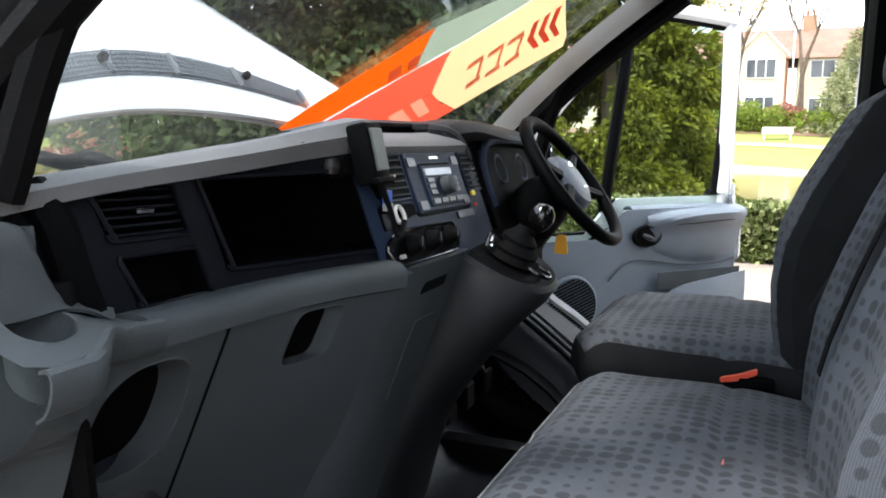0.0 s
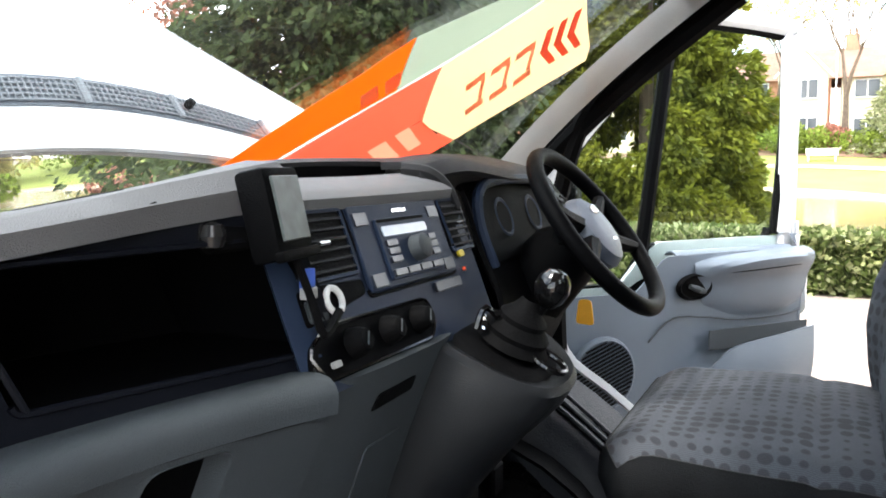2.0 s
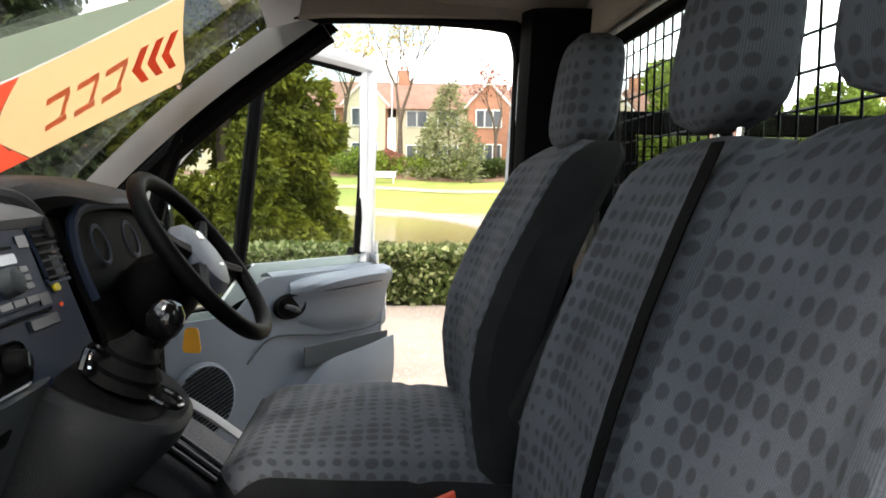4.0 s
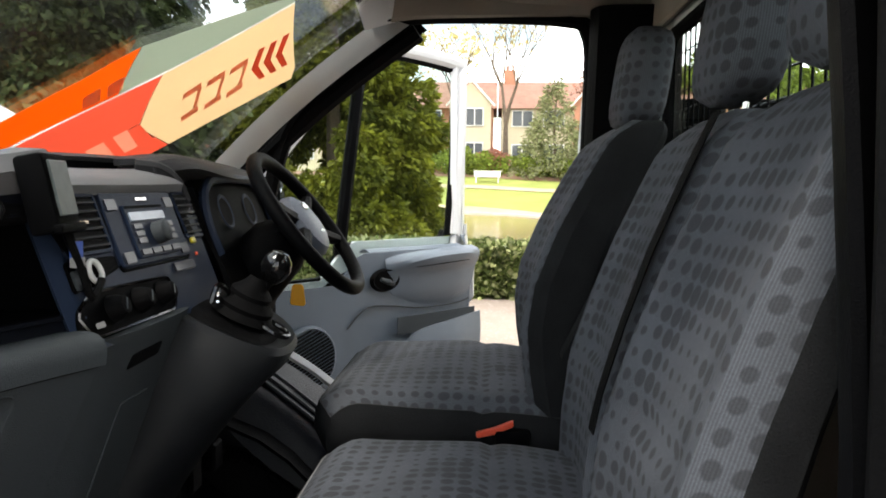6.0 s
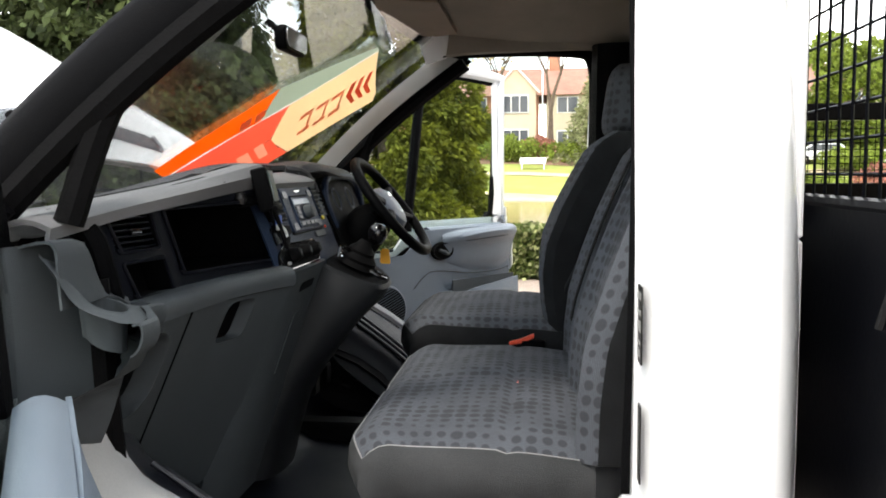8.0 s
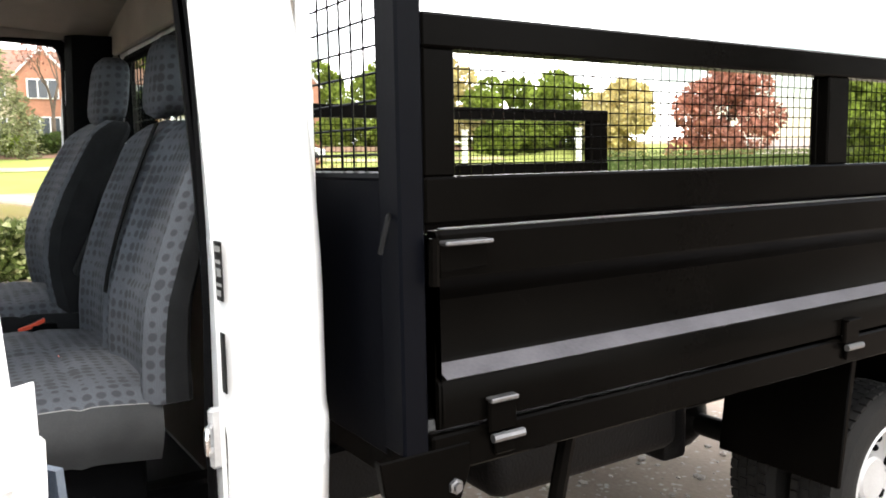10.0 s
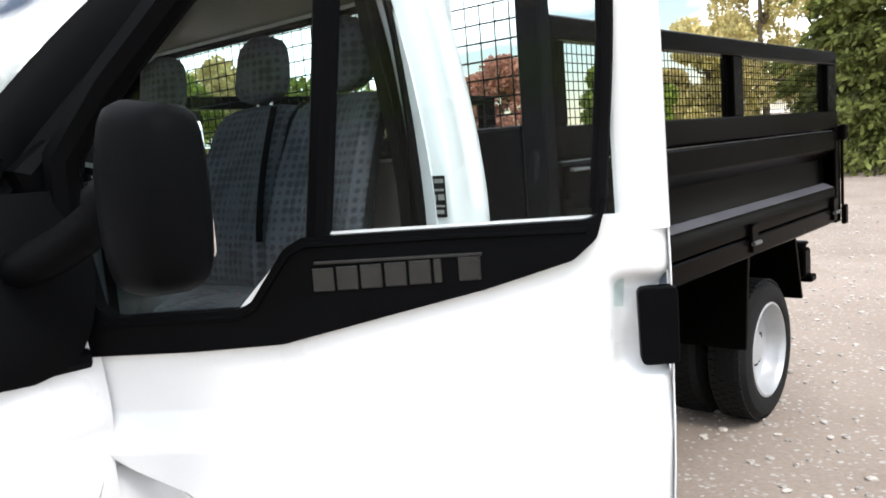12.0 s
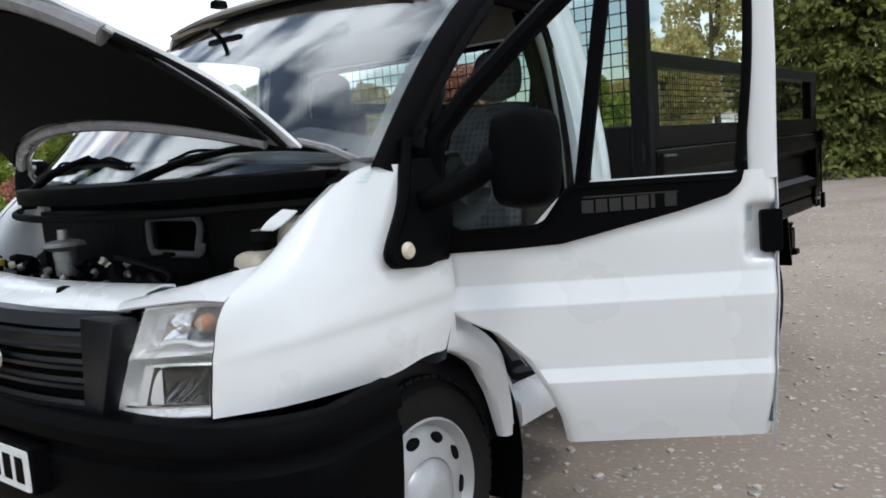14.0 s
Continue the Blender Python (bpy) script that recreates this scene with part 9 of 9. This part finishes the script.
broad_tree("spring_tree", "fresh green spring tree", 25, -52, 5.2, 2.6, LEAF_SPRING, 10000, 22, 0.28, 0.10)
for i, (az, dist, h, rad, mat) in enumerate(((105, 75, 10.5, 4.5, LEAF_SPRING), (110, 62, 9.2, 3.6, LEAF_SPRING), (115, 80, 7.5, 4.5, LEAF_SPRING), (120, 70, 6.8, 4.2, LEAF_SPRING), (124, 74, 7.4, 4.4, LEAF_OLIVE), (128, 70, 6.4, 4.0, LEAF_SPRING), (132, 76, 6.6, 4.4, LEAF_SPRING),
                                             (136, 72, 6.0, 4.0, LEAF_OLIVE), (151, 66, 6.6, 2.8, LEAF_SPRING), (154.5, 80, 6.0, 3.5, LEAF_OLIVE), (157.5, 74, 11.5, 4.0, LEAF_OLIVE), (161, 76, 16.5, 5.0, LEAF_OLIVE), (165, 78, 20, 6.0, LEAF_OLIVE), (169.5, 76, 20, 6.0, LEAF_OLIVE), (98, 84, 7, 4.0, LEAF_SPRING), (101.5, 66, 5.5, 2.6, LEAF_DARK))):
    a = radians(az)
    broad_tree("far_tree", "hazy spring tree at the far side of the park", -2 + dist * math.sin(a), dist * math.cos(a), h, rad, mat, 11000, 40 + i, 0.32, 0.10, "far trees")
bare_tree("tall bare tree with thin spring twigs before the houses", 59, 2.6, 11.5, LEAF_OLIVE, 500, 201)
bare_tree("tall bare tree with thin spring twigs before the houses", 60, -1.6, 12.5, LEAF_OLIVE, 500, 202)
bare_tree("bare tree with orange-brown twigs before the houses", 58, -8.6, 9.0, LEAF_COPPER, 500, 203)
bare_tree("tall bare tree with thin spring twigs before the houses", 60, 8.0, 12.0, LEAF_OLIVE, 500, 204)
bare_tree("tall thin tree with sparse copper leaves across the pond", 47, 43, 17, LEAF_COPPER, 1500, 205)
bare_tree("many-stemmed small tree behind the railings", 12.6, 10.6, 4.0, LEAF_MID, 500, 206, stems=5)
bare_tree("sparse red-leaved shrub behind the railings", 11.0, 10.4, 1.9, LEAF_COPPER, 500, 207, name="red_shrub", stems=5)
bare_tree("sparse red-leaved shrub behind the railings", 11.2, 8.3, 1.5, LEAF_COPPER, 400, 208, name="red_shrub", stems=5)
conifer("far_fir", "grey-green fir on the bank", 56, -4.9, 6.8, 2.9, LEAF_FIR, 6500, 31, 0.26, 0.2)
for i, (az, dist, h, rad) in enumerate(((30, 55, 6, 3.5), (35, 62, 7, 4), (40, 66, 6, 4), (45, 60, 9, 4.5), (50, 62, 11, 5), (55, 60, 10, 5), (24, 60, 7, 4), (18, 60, 7, 4), (62, 60, 9, 5), (69, 62, 9, 5))):
    a = radians(az)
    broad_tree("park_tree", "thinly leaved tree beyond the pond", -1 + 1.25 * dist * math.sin(a), 1.25 * dist * math.cos(a), h, rad, LEAF_OLIVE if i % 2 else LEAF_SPRING, 9000, 70 + i, 0.22, 0.15, "trees beyond the pond")
for i, (x, y, rad, h, mat) in enumerate(((56.5, -2.5, 2.2, 1.5, LEAF_SPRING), (57, 1.0, 1.7, 1.7, LEAF_SPRING), (56, -5.5, 2.0, 1.3, LEAF_SPRING), (58, 3.0, 2.2, 1.9, LEAF_SPRING), (57, -8.6, 1.8, 1.3, LEAF_DARK), (59, -0.6, 1.4, 1.9, LEAF_COPPER), (60, 6, 2.5, 2.6, LEAF_DARK), (57, -12, 2.2, 1.6, LEAF_SPRING), (36, -13.5, 1.6, 1.3, LEAF_SPRING), (38, -17, 1.8, 1.5, LEAF_COPPER), (34, -17.5, 1.5, 1.2, LEAF_OLIVE),
                                         (24, 26, 1.8, 1.5, LEAF_COPPER), (27, 27.5, 1.5, 1.4, LEAF_COPPER), (17, 27, 1.6, 1.4, LEAF_SPRING), (13, 25, 1.7, 1.6, LEAF_DARK), (11, 22, 1.6, 1.2, LEAF_HEDGE), (60, -26, 2.6, 2.2, LEAF_SPRING), (57, -23, 2.2, 2.0, LEAF_COPPER), (62, -31, 3, 2.4, LEAF_SPRING), (50, -20, 2.4, 1.6, LEAF_SPRING))):
    shrub(("rounded copper-leaved garden shrub" if mat is LEAF_COPPER else "rounded spring-green garden shrub" if mat is LEAF_SPRING else "rounded dark green garden shrub"), x, y, rad, h, mat, 2600, 90 + i, 0.17, "garden shrubs")

# ---- houses beyond the pond ----
def house(x, y, w, d, eaves, ridge, wall, seed, gable=True):
    z = hh(x, y) - 0.2
    t = thing("house", "semi-detached brick and render house with gabled bay", "house", "houses beyond the pond", (x, y, z))
    part("wall", bm_box(0, d, -w / 2, w / 2, 0, eaves, 0.03), wall, t)
    part("roof", bm_prism([(-0.4, eaves - 0.1), (d + 0.4, eaves - 0.1), (d / 2, ridge)], "y", -w / 2 - 0.3, w / 2 + 0.3, 0.03), ROOF_TILE, t)
    if gable:
        g = part("gable_bay", bm_prism([(-w / 2 + 0.2, 0), (-w / 2 + 0.2, eaves + 0.3), (-w / 2 + 1.9, ridge - 0.6), (-w / 2 + 3.6, eaves + 0.3), (-w / 2 + 3.6, 0)], "x", -0.9, 0.5, 0.02), RENDER_WALL if wall is BRICK else BRICK, t)
        for a, b in (((-w / 2 - 0.1, eaves + 0.05), (-w / 2 + 1.9, ridge - 0.35)), ((-w / 2 + 3.9, eaves + 0.05), (-w / 2 + 1.9, ridge - 0.35))):
            part("bargeboard", bm_tube([(-1.0, a[0], a[1]), (-1.0, b[0], b[1])], 0.10, 4), WHITE_WOOD, t)
        for zz in (1.2, 4.0):
            win = part("window", bm_box(-1.0, -0.88, -w / 2 + 0.8, -w / 2 + 3.0, zz, zz + 1.5, 0.02), WHITE_WOOD, t)
            for k in range(3):
                part("pane", bm_box(-1.03, -0.99, -w / 2 + 0.9 + 0.7 * k, -w / 2 + 1.5 + 0.7 * k, zz + 0.1, zz + 1.4, 0.01), PANE, win)
    for yy in (w / 2 - 2.6, w / 2 - 5.2):
        for zz in (1.2, 4.0):
            if yy > -w / 2 + 3.8:
                win = part("window", bm_box(-0.08, 0.05, yy, yy + 1.8, zz, zz + 1.4, 0.02), WHITE_WOOD, t)
                for k in range(2):
                    part("pane", bm_box(-0.11, -0.07, yy + 0.1 + 0.85 * k, yy + 0.85 + 0.85 * k, zz + 0.1, zz + 1.3, 0.01), PANE, win)
    ch = part("chimney", bm_box(d / 2 - 0.4, d / 2 + 0.4, w / 2 - 1.2, w / 2 - 0.2, ridge - 1.2, ridge + 1.0, 0.03), BRICK, t)
    for k in (0.25, 0.7):
        part("chimney_pot", bm_lathe([(0.12, 0), (0.12, 0.4), (0.10, 0.45)], 10, Matrix.Translation((d / 2, w / 2 - 1.2 + k, ridge + 1.0))), ROOF_TILE, ch)
    return t


for i, (x, y, w, wall) in enumerate(((67, 15, 10, RENDER_WALL), (66, 4.2, 9.5, BRICK), (66, -6.0, 9.5, RENDER_WALL), (67, -16.5, 9.5, BRICK), (68, -27.5, 10, RENDER_WALL), (70, 26, 10, BRICK))):
    house(x, y, w, 8, 5.6, 8.2, wall, i)


def far_car(x, y, yaw, mat):
    z = hh(x, y)
    t = thing("parked_car", "pale hatchback parked at the far road", "car", "far parked cars", (x, y, z))
    t.rotation_euler = (0, 0, radians(yaw))
    part("body", bm_prism(rounded([(-2.0, 0.35), (-2.0, 0.85), (-1.4, 0.95), (-0.8, 1.4), (0.8, 1.42), (1.5, 0.95), (2.0, 0.85), (2.0, 0.35)], 0.12, 3), "y", -0.8, 0.8, 0.05, 2), mat, t)
    part("side_windows", bm_prism([(-1.15, 0.98), (-0.75, 1.32), (0.72, 1.34), (1.2, 0.98)], "y", -0.82, 0.82), PANE, t)
    for xx in (-1.25, 1.25):
        for yy in (-0.75, 0.75):
            part("wheel", bm_lathe([(0.18, 0.1), (0.31, 0.1), (0.31, -0.1), (0.18, -0.1)], 16, Matrix.Translation((xx, yy, 0.31)) @ Matrix.Rotation(radians(90), 4, "X")), TYRE, t)
    return t


far_car(62.5, 1.2, 80, CAR_WHITE)
far_car(62.5, 8.0, 95, PANE)
far_car(54, -19.5, 70, CAR_WHITE)
far_car(51, -23, 70, CAR_WHITE)
# white posts on the far green
for x, y in ((38, -28.5), (36, -36)):
    p = thing("white_post", "slim white-painted post on the green", "post", "white posts", (x, y, hh(x, y)))
    part("shaft", bm_box(-0.14, 0.14, -0.14, 0.14, 0, 3.0, 0.02), WHITE_WOOD, p)
    part("cap", bm_box(-0.2, 0.2, -0.2, 0.2, 3.0, 3.12, 0.02), WHITE_WOOD, p)
hedge(27, 28, -60, -30, 1.6, 9000, 8, "long clipped hedge at the park boundary", 0.0)
tagged(part("kerb", bm_box(-3, 14, -22.2, -21.9, 0.0, 0.10, 0.02), STONE_EDGE), "stone kerb at the edge of the yard", "kerb", kind="structure")
bench = thing("park_bench", "white bench on the grass bank", "bench", at=(53, -0.2, hh(53, -0.2)))
part("seat", bm_box(-0.25, 0.25, -0.9, 0.9, 0.42, 0.47, 0.01), WHITE_WOOD, bench)
part("backrest", bm_box(0.22, 0.27, -0.9, 0.9, 0.5, 0.85, 0.01), WHITE_WOOD, bench)
for y in (-0.75, 0.75):
    part("leg", bm_box(-0.2, 0.25, y - 0.04, y + 0.04, 0, 0.42, 0.01), WHITE_WOOD, bench)
